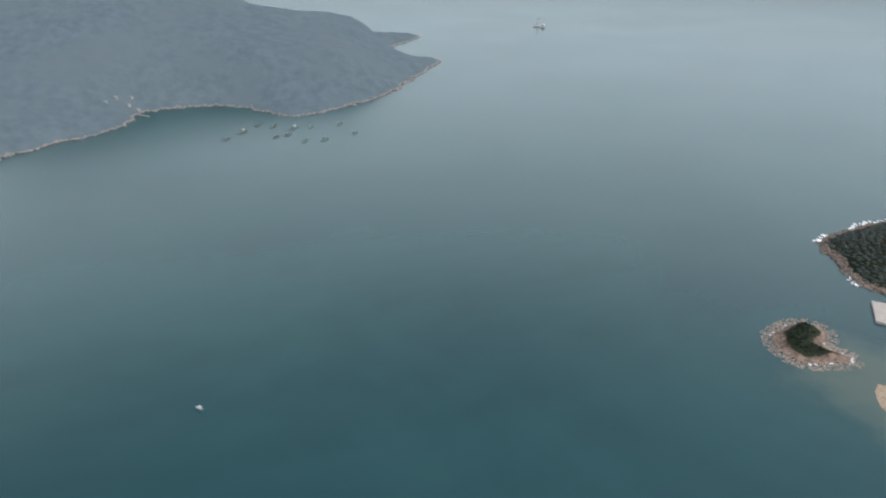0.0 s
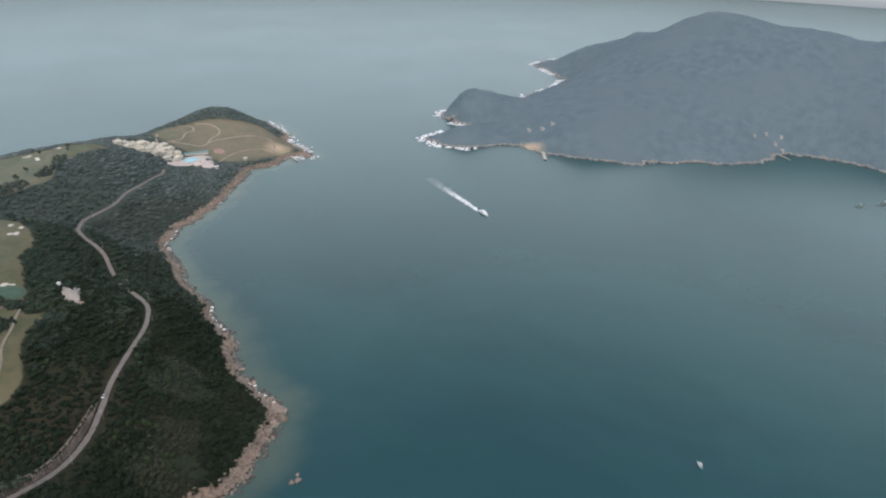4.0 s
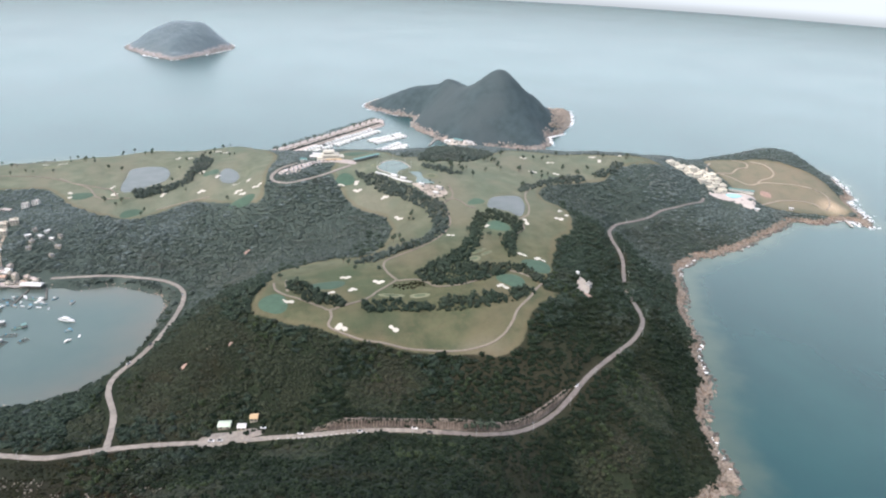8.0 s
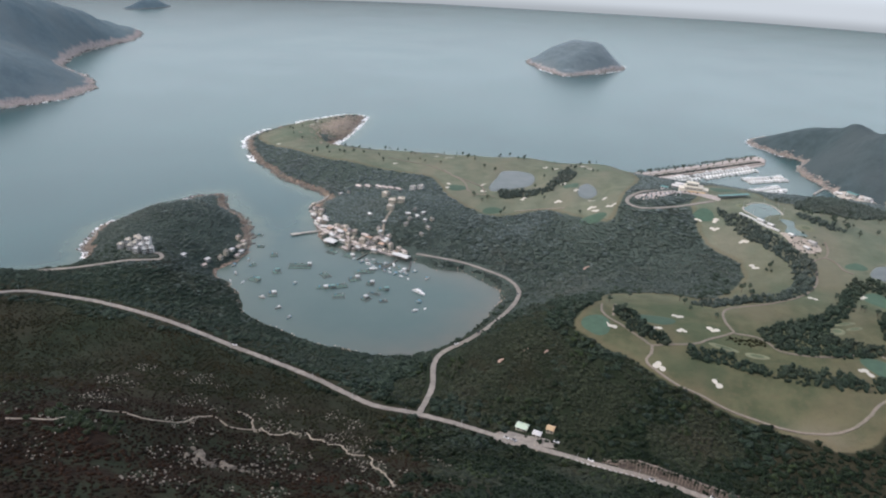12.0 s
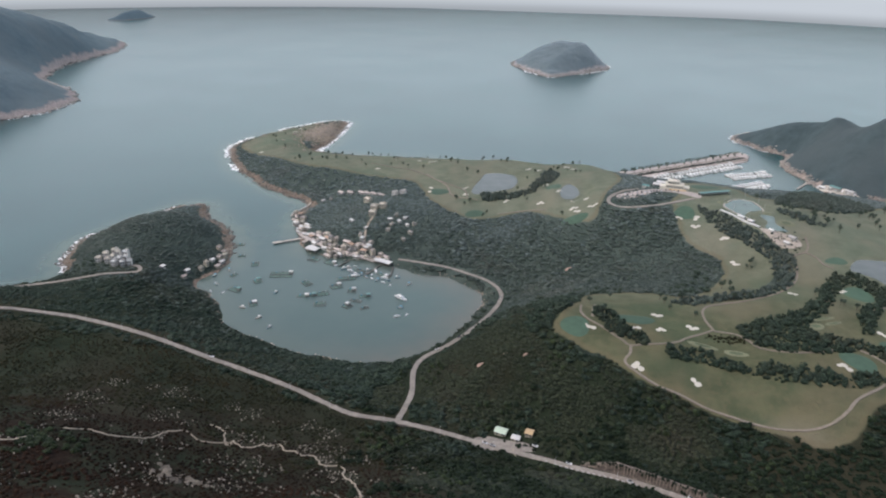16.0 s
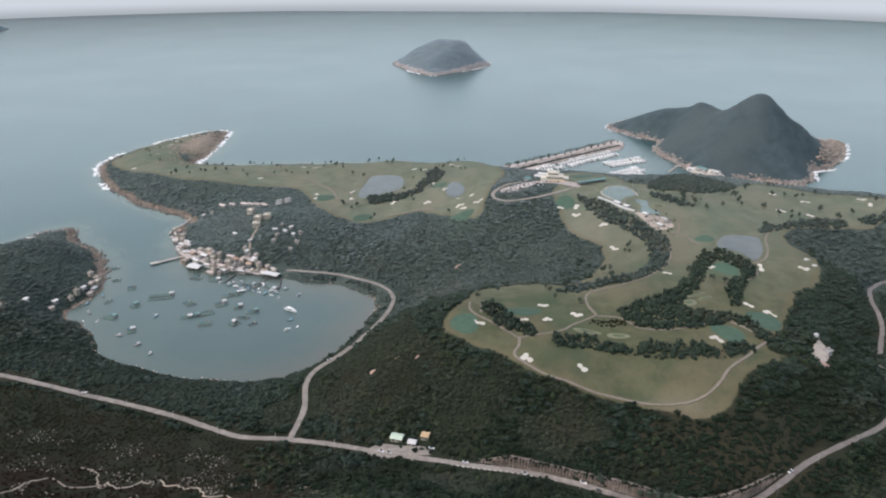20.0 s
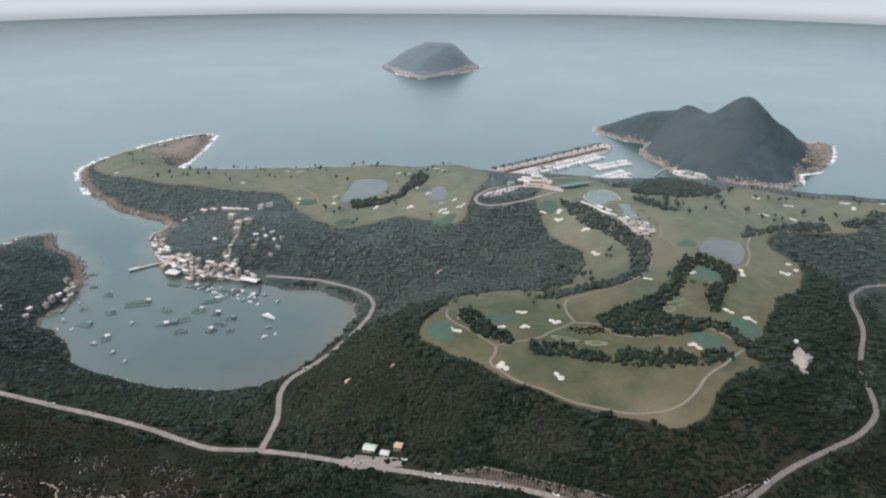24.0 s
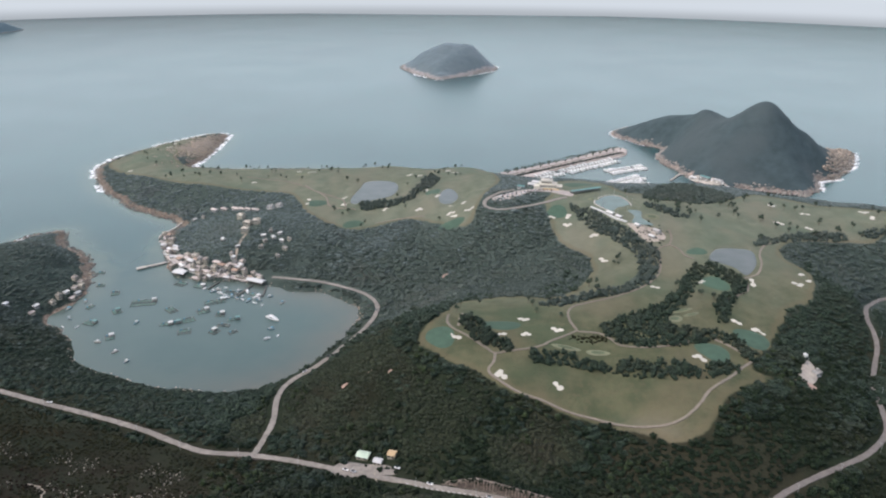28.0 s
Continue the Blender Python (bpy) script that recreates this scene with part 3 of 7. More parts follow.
POND_SMALL = [(5, 987), (6, 1018), (18, 1041), (30, 1023), (32, 994), (21, 971), (10, 973)]
POND_RANGE = [(210, 880), (231, 908), (250, 903), (256, 872), (249, 854), (238, 833), (224, 847)]
POND_LOW = [(247, 849), (262, 845), (258, 822), (266, 798), (243, 804), (250, 826)]
POND_EAST = [(307, 717), (323, 743), (343, 747), (361, 740), (355, 710), (341, 685), (331, 677), (326, 695), (315, 707)]
POOL_EDGE = [(785, 821), (801, 821), (807, 807), (786, 804)]


def hollow(pts, land, rim=9.0):
    """A level bed under a pond; gives the water's height."""
    line = flowing(pts, True, 4.0)
    z = float(np.median(land.height(line[:, 0], line[:, 1])))
    gx, gy = np.meshgrid(land.xs, land.ys)
    q = np.c_[gx.ravel(), gy.ravel()]
    lo, hi = line.min(0) - 40, line.max(0) + 40
    pick = np.where((q > lo).all(1) & (q < hi).all(1))[0]
    d = away(q[pick], line)
    f = np.clip((d + rim + 14) / 14, 0, 1)
    f = f * f * (3 - 2 * f)
    land.z.ravel()[pick] = land.z.ravel()[pick] * (1 - f) + (z - 0.1) * f
    bed = pick[d > 4]
    land.z.ravel()[bed] = z - 0.9
    return line, z


PONDS = [hollow(p, MAIN) for p in (POND_NW, POND_SMALL, POND_RANGE, POND_EAST, POND_LOW)]
POOL = hollow(POOL_EDGE, MAIN)

# ---- golf turf, on the plan ----
TURF_WEST = [(6, 536), (0, 545), (1, 554), (5, 566), (12, 578), (23, 601), (29, 637), (39, 654), (54, 655), (72, 660), (89, 660), (103, 653), (122, 644), (137, 645), (152, 660), (166, 679), (177, 702), (183, 726), (182, 751), (173, 768), (161, 786), (152, 814), (150, 845), (148, 875), (147, 899)]
TURF_NORTH = [(162, 925), (176, 1000), (200, 1050), (222, 1052), (240, 1024), (250, 967), (262, 926), (291, 926), (317, 909), (353, 903), (389, 918), (436, 965), (467, 986), (490, 958), (516, 921), (545, 899), (573, 883), (607, 866), (650, 858)]
TURF_EAST = [(680, 850), (640, 840), (590, 832), (556, 821), (541, 806), (523, 798), (486, 795), (448, 789), (418, 776), (401, 756), (394, 736), (396, 720), (404, 710), (408, 697), (403, 677), (391, 652), (379, 633), (362, 623), (348, 615), (343, 605), (336, 593), (324, 577), (311, 555), (301, 540), (289, 529), (279, 519), (276, 507), (283, 503), (294, 500), (278, 491), (259, 482), (243, 468), (233, 457), (227, 445), (219, 435), (209, 429), (198, 425), (188, 427)]
TURF_SOUTH = [(176, 435), (161, 442), (145, 448), (129, 455), (115, 461), (102, 467), (87, 473), (74, 479), (62, 489), (54, 498), (39, 507), (27, 515), (17, 525)]
TURF_FRONT = TURF_WEST + TURF_NORTH + TURF_EAST + TURF_SOUTH
TURF_NW = [(-641, 1300), (-625, 1371), (-606, 1470), (-561, 1525), (-525, 1440), (-520, 1330), (-441, 1280), (-323, 1285), (-186, 1285), (-91, 1275), (30, 1268), (85, 1220), (95, 1150), (96, 1050), (72, 965), (59, 906),
           (50, 875), (26, 880), (-40, 945), (-103, 932), (-145, 946), (-190, 985), (-212, 1032), (-240, 1075), (-310, 1096), (-424, 1128), (-502, 1175), (-590, 1235)]
LAWN = [(840, 945), (895, 920), (940, 885), (985, 828), (1006, 782), (985, 737), (930, 728), (870, 750), (835, 785), (815, 843)]
# tree belts across the course
GROVE_CLUB = [(180, 882), (197, 863), (215, 829), (232, 793), (246, 766), (258, 748), (253, 715), (240, 681), (223, 657), (202, 644), (177, 634), (153, 627), (132, 615), (115, 616), (120, 628), (142, 641), (165, 646), (190, 655), (209, 663), (221, 677), (232, 716), (233, 745), (217, 770), (200, 799), (188, 831), (182, 860)]
GROVE_RING = [(163, 566), (176, 578), (196, 589), (220, 607), (243, 630), (261, 667), (281, 697), (294, 707), (310, 699), (321, 683), (323, 662), (317, 640), (301, 624), (287, 594), (273, 576), (272, 591), (286, 625), (304, 641), (307, 658), (302, 672), (291, 676), (279, 665), (267, 641), (247, 608), (225, 584), (230, 570), (247, 565), (265, 563), (254, 548), (230, 536), (204, 531), (181, 535), (167, 549)]
GROVE_LINK = [(268, 559), (281, 552), (286, 536), (287, 526), (277, 518), (272, 530), (265, 543)]
GROVE_FRONT = [(96, 521), (111, 526), (128, 524), (139, 517), (157, 511), (175, 511), (198, 508), (222, 509), (237, 505), (256, 513), (267, 511), (258, 500), (238, 490), (215, 488), (188, 490), (167, 495), (150, 501), (132, 505), (114, 510), (95, 508)]
GROVE_GREEN = [(38, 583), (48, 587), (57, 576), (65, 556), (74, 543), (81, 531), (78, 524), (68, 527), (56, 538), (48, 547), (41, 562)]
GROVE_POND = [(-114, 1012), (-88, 1027), (-53, 1023), (-37, 1059), (-26, 1111), (-13, 1142), (3, 1113), (-6, 1068), (-26, 1045), (-37, 1012), (-60, 1000), (-85, 996), (-108, 993)]
GROVE_EAST = [(375, 765), (396, 782), (431, 800), (465, 812), (501, 815), (496, 799), (456, 792), (416, 780), (384, 762), (372, 753)]
GROVE_SHORE = [(279, 901), (305, 954), (378, 1079), (399, 1035), (409, 982), (415, 943), (381, 907), (348, 889), (319, 893)]
GROVE_RANGE = [(275, 875), (293, 856), (314, 837), (315, 822), (288, 837), (271, 860)]
GROVE_CAPE = [(520, 818), (548, 826), (575, 842), (590, 838), (560, 818), (530, 808)]

gx, gy = np.meshgrid(MAIN.xs, MAIN.ys)
flat = np.c_[gx.ravel(), gy.ravel()]
core = (flat[:, 0] > -720) & (flat[:, 1] > 380)
turf = np.full(len(flat), -60.0)
turf_lines = [flowing(t, True, 12.0) for t in (TURF_FRONT, TURF_NW, LAWN)]
turf[core] = np.max([away(flat[core], t) for t in turf_lines], axis=0)
groves = [flowing(g, True, 6.0) for g in (GROVE_CLUB, GROVE_RING, GROVE_LINK, GROVE_FRONT, GROVE_GREEN, GROVE_POND, GROVE_EAST, GROVE_SHORE, GROVE_RANGE, GROVE_CAPE)]
TURF_GRID = np.clip(turf, -40, 40).reshape(gx.shape)


def land_object(name, land, label, extra=None, cover=None):
    gx, gy = np.meshgrid(land.xs, land.ys)
    v = np.c_[gx.ravel(), gy.ravel(), land.z.ravel()]
    f = grid_faces(len(land.ys), len(land.xs))
    keep = (land.sea.ravel()[f] > -26).any(1)
    me = mesh_of(name, v, f[keep], cover or GROUND, True)
    give(me, "shore", np.clip(land.sea + (extra["calm"] if extra else 0), -30, 60))
    for key in ("turf", "heath", "sand", "dry"):
        give(me, key, extra[key] if extra and key in extra else np.full(v.shape[0], -40.0 if key == "turf" else 0.0))
    return tagged(new(name, me), label, "ground", kind="structure")


heath = np.clip(1.25 - np.hypot(gx + 260, (gy - 190)) / 260, 0, 1)
heath = np.maximum(heath, 0.55 * np.clip(1.3 - np.hypot(gx + 64, (gy - 518) * 0.9) / 48, 0, 1))
sandy = np.clip(1.2 - np.hypot(gx + 398, (gy - 980) * 0.5) / 22, 0, 1) + np.clip(1.3 - np.hypot(gx - 200, gy + 575) / 40, 0, 1) + np.clip(1.2 - np.hypot(gx - 945, gy - 748) / 24, 0, 1)
sandy += np.clip(1.5 - np.hypot((gx + 500) * 1.3, (gy - 1430) * 0.7) / 44, 0, 1) * 0.8
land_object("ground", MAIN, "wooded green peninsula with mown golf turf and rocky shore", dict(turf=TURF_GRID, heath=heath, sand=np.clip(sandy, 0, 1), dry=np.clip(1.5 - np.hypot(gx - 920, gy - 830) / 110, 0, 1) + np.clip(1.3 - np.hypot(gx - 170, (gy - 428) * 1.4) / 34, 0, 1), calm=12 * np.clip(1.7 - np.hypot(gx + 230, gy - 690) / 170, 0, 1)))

ISLE_FAR = Land(ISLE_FAR_SHORE, ISLE_FAR_HEIGHTS, np.arange(-230, 210, 7), np.arange(2280, 2820, 7), 3.0, 14.0, 3, 1.5, 0.7)
ISLE = Land(ISLE_SHORE, ISLE_HEIGHTS, np.arange(350, 900, 5), np.arange(1160, 1730, 5), 3.0, 10.0, 4, 2.0, 0.55)
ISLAND = Land(ISLAND_SHORE, ISLAND_HEIGHTS, np.arange(1110, 2430, 9), np.arange(-1010, 660, 9), 4.0, 9.0, 5, 3.5, 0.85)
COAST_NW = Land(COAST_NW_SHORE, COAST_NW_HEIGHTS, np.arange(-2560, -1180, 14), np.arange(1000, 2760, 14), 5.0, 14.0, 6, 6.0, 1.2)
CAPE = Land(CAPE_SHORE, CAPE_ISLE_HEIGHTS, np.arange(220, 470, 7), np.arange(-1080, -710, 7), 2.5, 5.0, 7, 1.0)
ISLET = Land(ISLET_SHORE, ISLET_HEIGHTS, np.arange(230, 330, 3.5), np.arange(-640, -535, 3.5), 1.5, 2.5, 8, 0.4)
ROCK_FAR = Land(ROCK_FAR_SHORE, ROCK_FAR_HEIGHTS, np.arange(-2370, -2140, 14), np.arange(3360, 3740, 14), 3.0, 8.0, 9, 1.0)
# Far land takes the ground colours that carry the haze.
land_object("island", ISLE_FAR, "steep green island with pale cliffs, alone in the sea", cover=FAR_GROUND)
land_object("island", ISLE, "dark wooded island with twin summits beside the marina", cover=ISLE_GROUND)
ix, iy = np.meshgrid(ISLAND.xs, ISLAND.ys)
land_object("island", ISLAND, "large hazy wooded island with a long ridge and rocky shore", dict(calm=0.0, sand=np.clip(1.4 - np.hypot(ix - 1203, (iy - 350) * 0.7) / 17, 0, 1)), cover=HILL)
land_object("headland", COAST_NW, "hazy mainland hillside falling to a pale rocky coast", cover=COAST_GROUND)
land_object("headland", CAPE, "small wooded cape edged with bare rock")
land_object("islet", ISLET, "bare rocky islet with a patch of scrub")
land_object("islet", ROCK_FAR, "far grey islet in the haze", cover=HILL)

# ---- the sea, out to the horizon ----
sx = span((-4900, -1200, 180), (-1200, -700, 50), (-700, 1450, 18), (1450, 2600, 60), (2600, 4901, 180))
sy = span((-4900, -1000, 180), (-1000, 200, 40), (200, 1650, 18), (1650, 2800, 60), (2800, 4901, 180))
qx, qy = np.meshgrid(sx, sy)
q = np.c_[qx.ravel(), qy.ravel()]
shal = np.zeros(len(q))
near = (np.abs(q[:, 0] - 200) < 1300) & (np.abs(q[:, 1] - 300) < 1500)
shal[near] = np.clip(1 + away(q[near], flowing(EAST_SHORE + MARINA_SHORE + BAY_SHORE + WEST_SHORE, True, 30.0)) / 60, 0, 1)
shal = np.maximum(shal, np.clip(1.2 - np.hypot(q[:, 0] - 230, q[:, 1] + 590) / 90, 0, 1))
inbay = np.clip(1.6 - np.hypot(q[:, 0] + 240, (q[:, 1] - 690) * 1.05) / 190, 0, 1)
sea_me = mesh_of("sea", np.c_[q, np.zeros(len(q))], grid_faces(len(sy), len(sx)), SEA, True)
give(sea_me, "shallow", shal)
du, dv = (q[:, 0] - 315) * 0.79 + (q[:, 1] - 1290) * 0.61, (q[:, 1] - 1290) * 0.79 - (q[:, 0] - 315) * 0.61
give(sea_me, "mud", np.clip(inbay * 1.4, 0, 1) * shal**1.3 * np.clip((q[:, 0] + 290) / 150, 0.25, 1))
give(sea_me, "bay", np.maximum(inbay, np.clip(1.7 - np.hypot(du / 150, dv / 75), 0, 1)))
tagged(new("sea", sea_me), "calm grey-green sea paling into haze", "sea", kind="structure")

# ---- the hazy horizon, a glowing ring ----
# Low strip shows as haze; the unseen height is added for sea reflections.
hz = Mat("haze_glow_ring")
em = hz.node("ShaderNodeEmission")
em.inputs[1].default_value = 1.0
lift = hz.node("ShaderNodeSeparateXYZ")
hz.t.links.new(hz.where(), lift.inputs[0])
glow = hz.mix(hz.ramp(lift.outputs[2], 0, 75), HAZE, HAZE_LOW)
glow = hz.mix(hz.ramp(lift.outputs[2], 110, 390), glow, HAZE_FILL)
hz.put(em.inputs[0], hz.mix(hz.ramp(lift.outputs[2], 1300, 3000), glow, HAZE_FILL_TOP))
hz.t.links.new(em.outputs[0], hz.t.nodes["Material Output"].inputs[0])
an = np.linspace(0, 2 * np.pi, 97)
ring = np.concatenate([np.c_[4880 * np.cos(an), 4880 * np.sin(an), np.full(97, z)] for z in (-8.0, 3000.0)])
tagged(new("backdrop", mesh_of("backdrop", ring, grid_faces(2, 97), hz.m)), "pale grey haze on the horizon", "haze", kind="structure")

# The road east of the bend has a darker grey colour.
GREYROAD = plain("darker_grey_road", (0.150, 0.134, 0.122), 0.92, size=4, vary=0.3)
bend = int(np.hypot(ROADS["main"][:, 0] - 110, ROADS["main"][:, 1] - 351).argmin())
for line, wide, mat, label in ((ROADS["main"][: bend + 1], 4.8, ROAD, "winding pale concrete hillside road"), (ROADS["main"][bend:], np.interp(ROADS["main"][bend:, 0], [300, 372, 440, 520], [4.3, 4.2, 4.2, 5.0]), GREYROAD, "grey tarred road along the wooded shore"),
                               (ROADS["bay"], 4.8, ROAD, "pale concrete road round the bay"), (ROADS["club"], 5.0, ROAD, "curved drive up to the clubhouse"), (ROADS["west"], 4.2, ROAD, "narrow lane over the headland")):
    tagged(ribbon("road", line, wide, mat), label, "road", kind="structure")

# ---- woods and scrub ----


def ico(level):
    bm = bmesh.new()
    bmesh.ops.create_icosphere(bm, subdivisions=level, radius=1.0)
    v = np.array([p.co[:] for p in bm.verts])
    f = np.array([[p.index for p in t.verts] for t in bm.faces])
    bm.free()
    return v, f


def lumpy(level, seed, squash=0.8, amount=0.28):
    """A bush-like lump: an uneven ball, flat below."""
    v, f = ico(level)
    rng = np.random.default_rng(seed)
    w = rng.normal(0, 1, (5, 3)) * 2.2
    ph = rng.uniform(0, 6, 5)
    d = sum(np.sin(v @ w[i] + ph[i]) for i in range(5)) / 5
    v = v * (1 + amount * 1.5 * d + rng.normal(0, amount * 0.35, len(v)))[:, None]
    v[:, 2] *= squash
    v[:, 2] = np.maximum(v[:, 2], -0.45)
    return v, f


def sow(name, places, radius, shapes, material, label, rng, tall=(0.8, 1.25), sink=0.1, smooth=True):
    """Many lumps as one mesh."""
    vs, fs, at = [], [], 0
    kind = rng.integers(0, len(shapes), len(places))
    turn = rng.uniform(0, 2 * np.pi, len(places))
    up = rng.uniform(*tall, len(places))
    for k, (v, f) in enumerate(shapes):
        m = kind == k
        if not m.any():
            continue
        c, s = np.cos(turn[m])[:, None], np.sin(turn[m])[:, None]
        r = radius[m][:, None]
        x = (v[None, :, 0] * c - v[None, :, 1] * s) * r + places[m][:, 0:1]
        y = (v[None, :, 0] * s + v[None, :, 1] * c) * r + places[m][:, 1:2]
        z = (v[None, :, 2] + 0.45 - sink) * r * up[m][:, None] + places[m][:, 2:3]
        vs.append(np.stack([x, y, z], 2).reshape(-1, 3))
        fs.append((f[None] + (np.arange(m.sum()) * len(v))[:, None, None] + at).reshape(-1, 3))
        at += m.sum() * len(v)
    return tagged(new(name, mesh_of(name, np.concatenate(vs), np.concatenate(fs), material, smooth)), label, name, kind="stuff")




def bushy(seed, count=10):
    """A crown of many small leaf clumps round a core, with gaps and an uneven top."""
    r = np.random.default_rng(seed)
    v, f = lumpy(1, seed * 10, 0.8, 0.40)
    vs, fs, at = [v * 0.74], [f], len(v)
    for k in range(count):
        v, f = lumpy(0, seed * 10 + k + 1, 0.85, 0.30)
        an, high = k * 2.4 + r.uniform(-0.5, 0.5), r.uniform(-0.1, 0.62)
        rad = r.uniform(0.50, 0.80) * math.sqrt(max(0.1, 1 - high * high * 1.5))
        vs.append(v * r.uniform(0.20, 0.38) + np.array((np.cos(an) * rad, np.sin(an) * rad, high)))
        fs.append(f + at)
        at += len(v)
    return np.concatenate(vs), np.concatenate(fs)


SMALL = [bushy(s, 4) for s in (11, 12, 13, 14, 15, 16, 17)]
FINE = [bushy(s, 7) for s in (41, 42, 43, 44, 45, 46, 47)]
TINY = [lumpy(1, s, 0.8, 0.2) for s in (21, 22, 23)]
rng = np.random.default_rng(7)
road_lines = [(ROADS[k][:, :2], w) for k, w in (("main", 6.4), ("bay", 7.2), ("club", 7.0), ("west", 6.0))]
# clearings: place and radius
CLEARINGS = [(-36, 435, 9), (-24, 427, 7), (-14, 430, 7), (-42, 424, 9), (-285, 970, 10), (-264, 935, 13), (-256, 942, 11), (-264, 917, 9), (-520, 664, 10), (-505, 668, 13), (-500, 652, 10),
             (328, 518, 13), (322, 505, 9), (335, 533, 6), (745, 884, 26), (770, 890, 26), (795, 895, 20), (785, 855, 28), (785, 812, 32), (805, 775, 12), (765, 895, 14), (156, 945, 24), (140, 930, 20), (115, 930, 16), (180, 930, 16),
             (95, 930, 10), (-220, 810, 8), (-262, 905, 6), (-263, 890, 6), (-262, 875, 6), (-260, 860, 6), (-257, 845, 6), (18, 785, 5), (-61, 516, 5), (-22, 516, 3), (250, 785, 20), (-478, 690, 8), (90, 408, 3), (-505, 1430, 42), (-500, 1370, 30), (-510, 1490, 40), (-540, 1540, 40)]


def clear_of(p, slack=0.0):
    """Which places lie off roads, shore, turf and clearings."""
    calm = np.hypot(p[:, 0] + 240, p[:, 1] - 690) < 215
    ok = MAIN.shore_way(p[:, 0], p[:, 1]) > np.where(calm, 5.0, 9.0) + slack + 3.5 * np.sin(p[:, 0] * 0.21) * np.cos(p[:, 1] * 0.17)
    t = MAIN.look_up(TURF_GRID, p[:, 0], p[:, 1])
    ok &= t < -1.5 + 1.5 * np.sin(p[:, 0] * 0.3 + p[:, 1] * 0.2)
    for line, w in road_lines:
        idx = np.where(ok)[0]
        over = np.hypot(p[idx, 0] - 396, p[idx, 1] - 530) < 24
        ok[idx[away(p[idx], line[::3], False) < np.where(over, 0.5, np.where(p[idx, 0] > 372, np.where(p[idx, 0] > 450, w + 1.4, w - 0.9), w))]] = False
    for x, y, r in CLEARINGS:
        ok &= np.hypot(p[:, 0] - x, p[:, 1] - y) > r
    # shore village: thin growth between the houses
    v = away(p, np.array([(-385, 915), (-340, 850), (-280, 822), (-205, 812)], float), False)
    ok &= (v > 17) | (rng.random(len(p)) < 0.05)
    return ok


def jitter(x0, x1, y0, y1, step):
    x, y = np.meshgrid(np.arange(x0, x1, step), np.arange(y0, y1, step))
    p = np.c_[x.ravel(), y.ravel()]
    return p + rng.uniform(-0.48, 0.48, p.shape) * step


def mottling(p):
    return np.sin(p[:, 0] * 0.031 + 1.0) * np.sin(p[:, 1] * 0.027) + 0.7 * np.sin(p[:, 0] * 0.071 - p[:, 1] * 0.063) + 0.5 * np.sin(p[:, 0] * 0.013 + p[:, 1] * 0.017 + 2)


def open_patch(p):
    """Where low scrub takes the place of trees on the slopes."""
    x, y = p[:, 0], p[:, 1]
    a = np.sin(x * 0.043 + 0.8) * np.sin(y * 0.05 + 2.1) + 0.6 * np.sin(x * 0.021 - y * 0.033 + 1.0) + 0.4 * np.sin(x * 0.11 + y * 0.09) + rng.normal(0, 0.16, len(p))
    slope = (x > -150) & (x < 330) & (y > 290) & (y < 560) & (a > 0.80)
    saddle = np.minimum(np.hypot(x + 62, (y - 505) * 0.9) - 62, np.hypot(x - 10, (y - 476) * 1.2) - 40) + rng.normal(0, 14, len(p)) + 16 * mottling(p) < 0
    return slope | saddle


def on_ground(p, land=None):
    land = land or MAIN
    return np.c_[p, land.height(p[:, 0], p[:, 1])]


def wood(x0, x1, y0, y1, step, lo, hi, shapes, label, thin=0.0, flat=1.0):
    p = jitter(x0, x1, y0, y1, step)
    p = p[np.hypot(p[:, 0] + 10, p[:, 1]) > 0.93 * (365 - MAIN.height(p[:, 0], p[:, 1]))]
    p = p[clear_of(p)]
    m = mottling(p)
    blur = rng.normal(0, 22, len(p)) + 24 * m
    hill = (p[:, 0] + 1.2 * blur < -82) & (p[:, 1] + 0.25 * blur < 436 + np.clip(-p[:, 0] - 150, 0, 200) * 0.22)
    low = hill | open_patch(p)
    p, m, low = p[keep := rng.random(len(p)) > np.where(low, 0.15, 0.03 + thin)], m[keep], low[keep]
    r = (lo * 0.75 + (hi * 1.12 - lo * 0.75) * rng.random(len(p)) ** 1.7) * (1.06 + 0.18 * m) * np.where(low, 0.5, 1.0)
    q = on_ground(p)
    # Reach picks a paler leaf copy farther off, standing for haze.
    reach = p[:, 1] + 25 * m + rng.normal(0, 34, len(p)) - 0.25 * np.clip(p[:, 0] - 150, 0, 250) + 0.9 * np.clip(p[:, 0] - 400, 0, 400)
    for part_of, mat, high in ((reach < 455, LEAF, (0.55, 0.95)), ((reach >= 455) & (reach < 640), MIDLEAF, (0.45, 0.8)), ((reach >= 640) & (reach < 880), HAZEWOOD, (0.26, 0.48)), (reach >= 880, FARWOOD, (0.20, 0.38))):
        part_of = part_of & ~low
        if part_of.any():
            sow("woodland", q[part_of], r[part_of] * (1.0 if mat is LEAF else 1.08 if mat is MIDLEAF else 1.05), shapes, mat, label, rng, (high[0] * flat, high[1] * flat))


wood(-160, 470, 130, 480, 4.1, 2.1, 3.8, FINE, "dense dark green woodland on the slope above the shore")
wood(-640, -160, 130, 480, 4.8, 2.2, 3.8, SMALL, "dark green scrub woodland on the hill")
wood(-160, 640, 480, 700, 4.3, 2.4, 4.1, FINE, "dense dark green woodland round the golf course")
wood(640, 1000, 600, 700, 5.6, 2.6, 4.4, SMALL, "dark green trees above the rocky shore")
wood(-700, -160, 480, 1000, 4.2, 2.0, 3.6, SMALL, "low dense woodland above the bay", 0.0, 0.62)
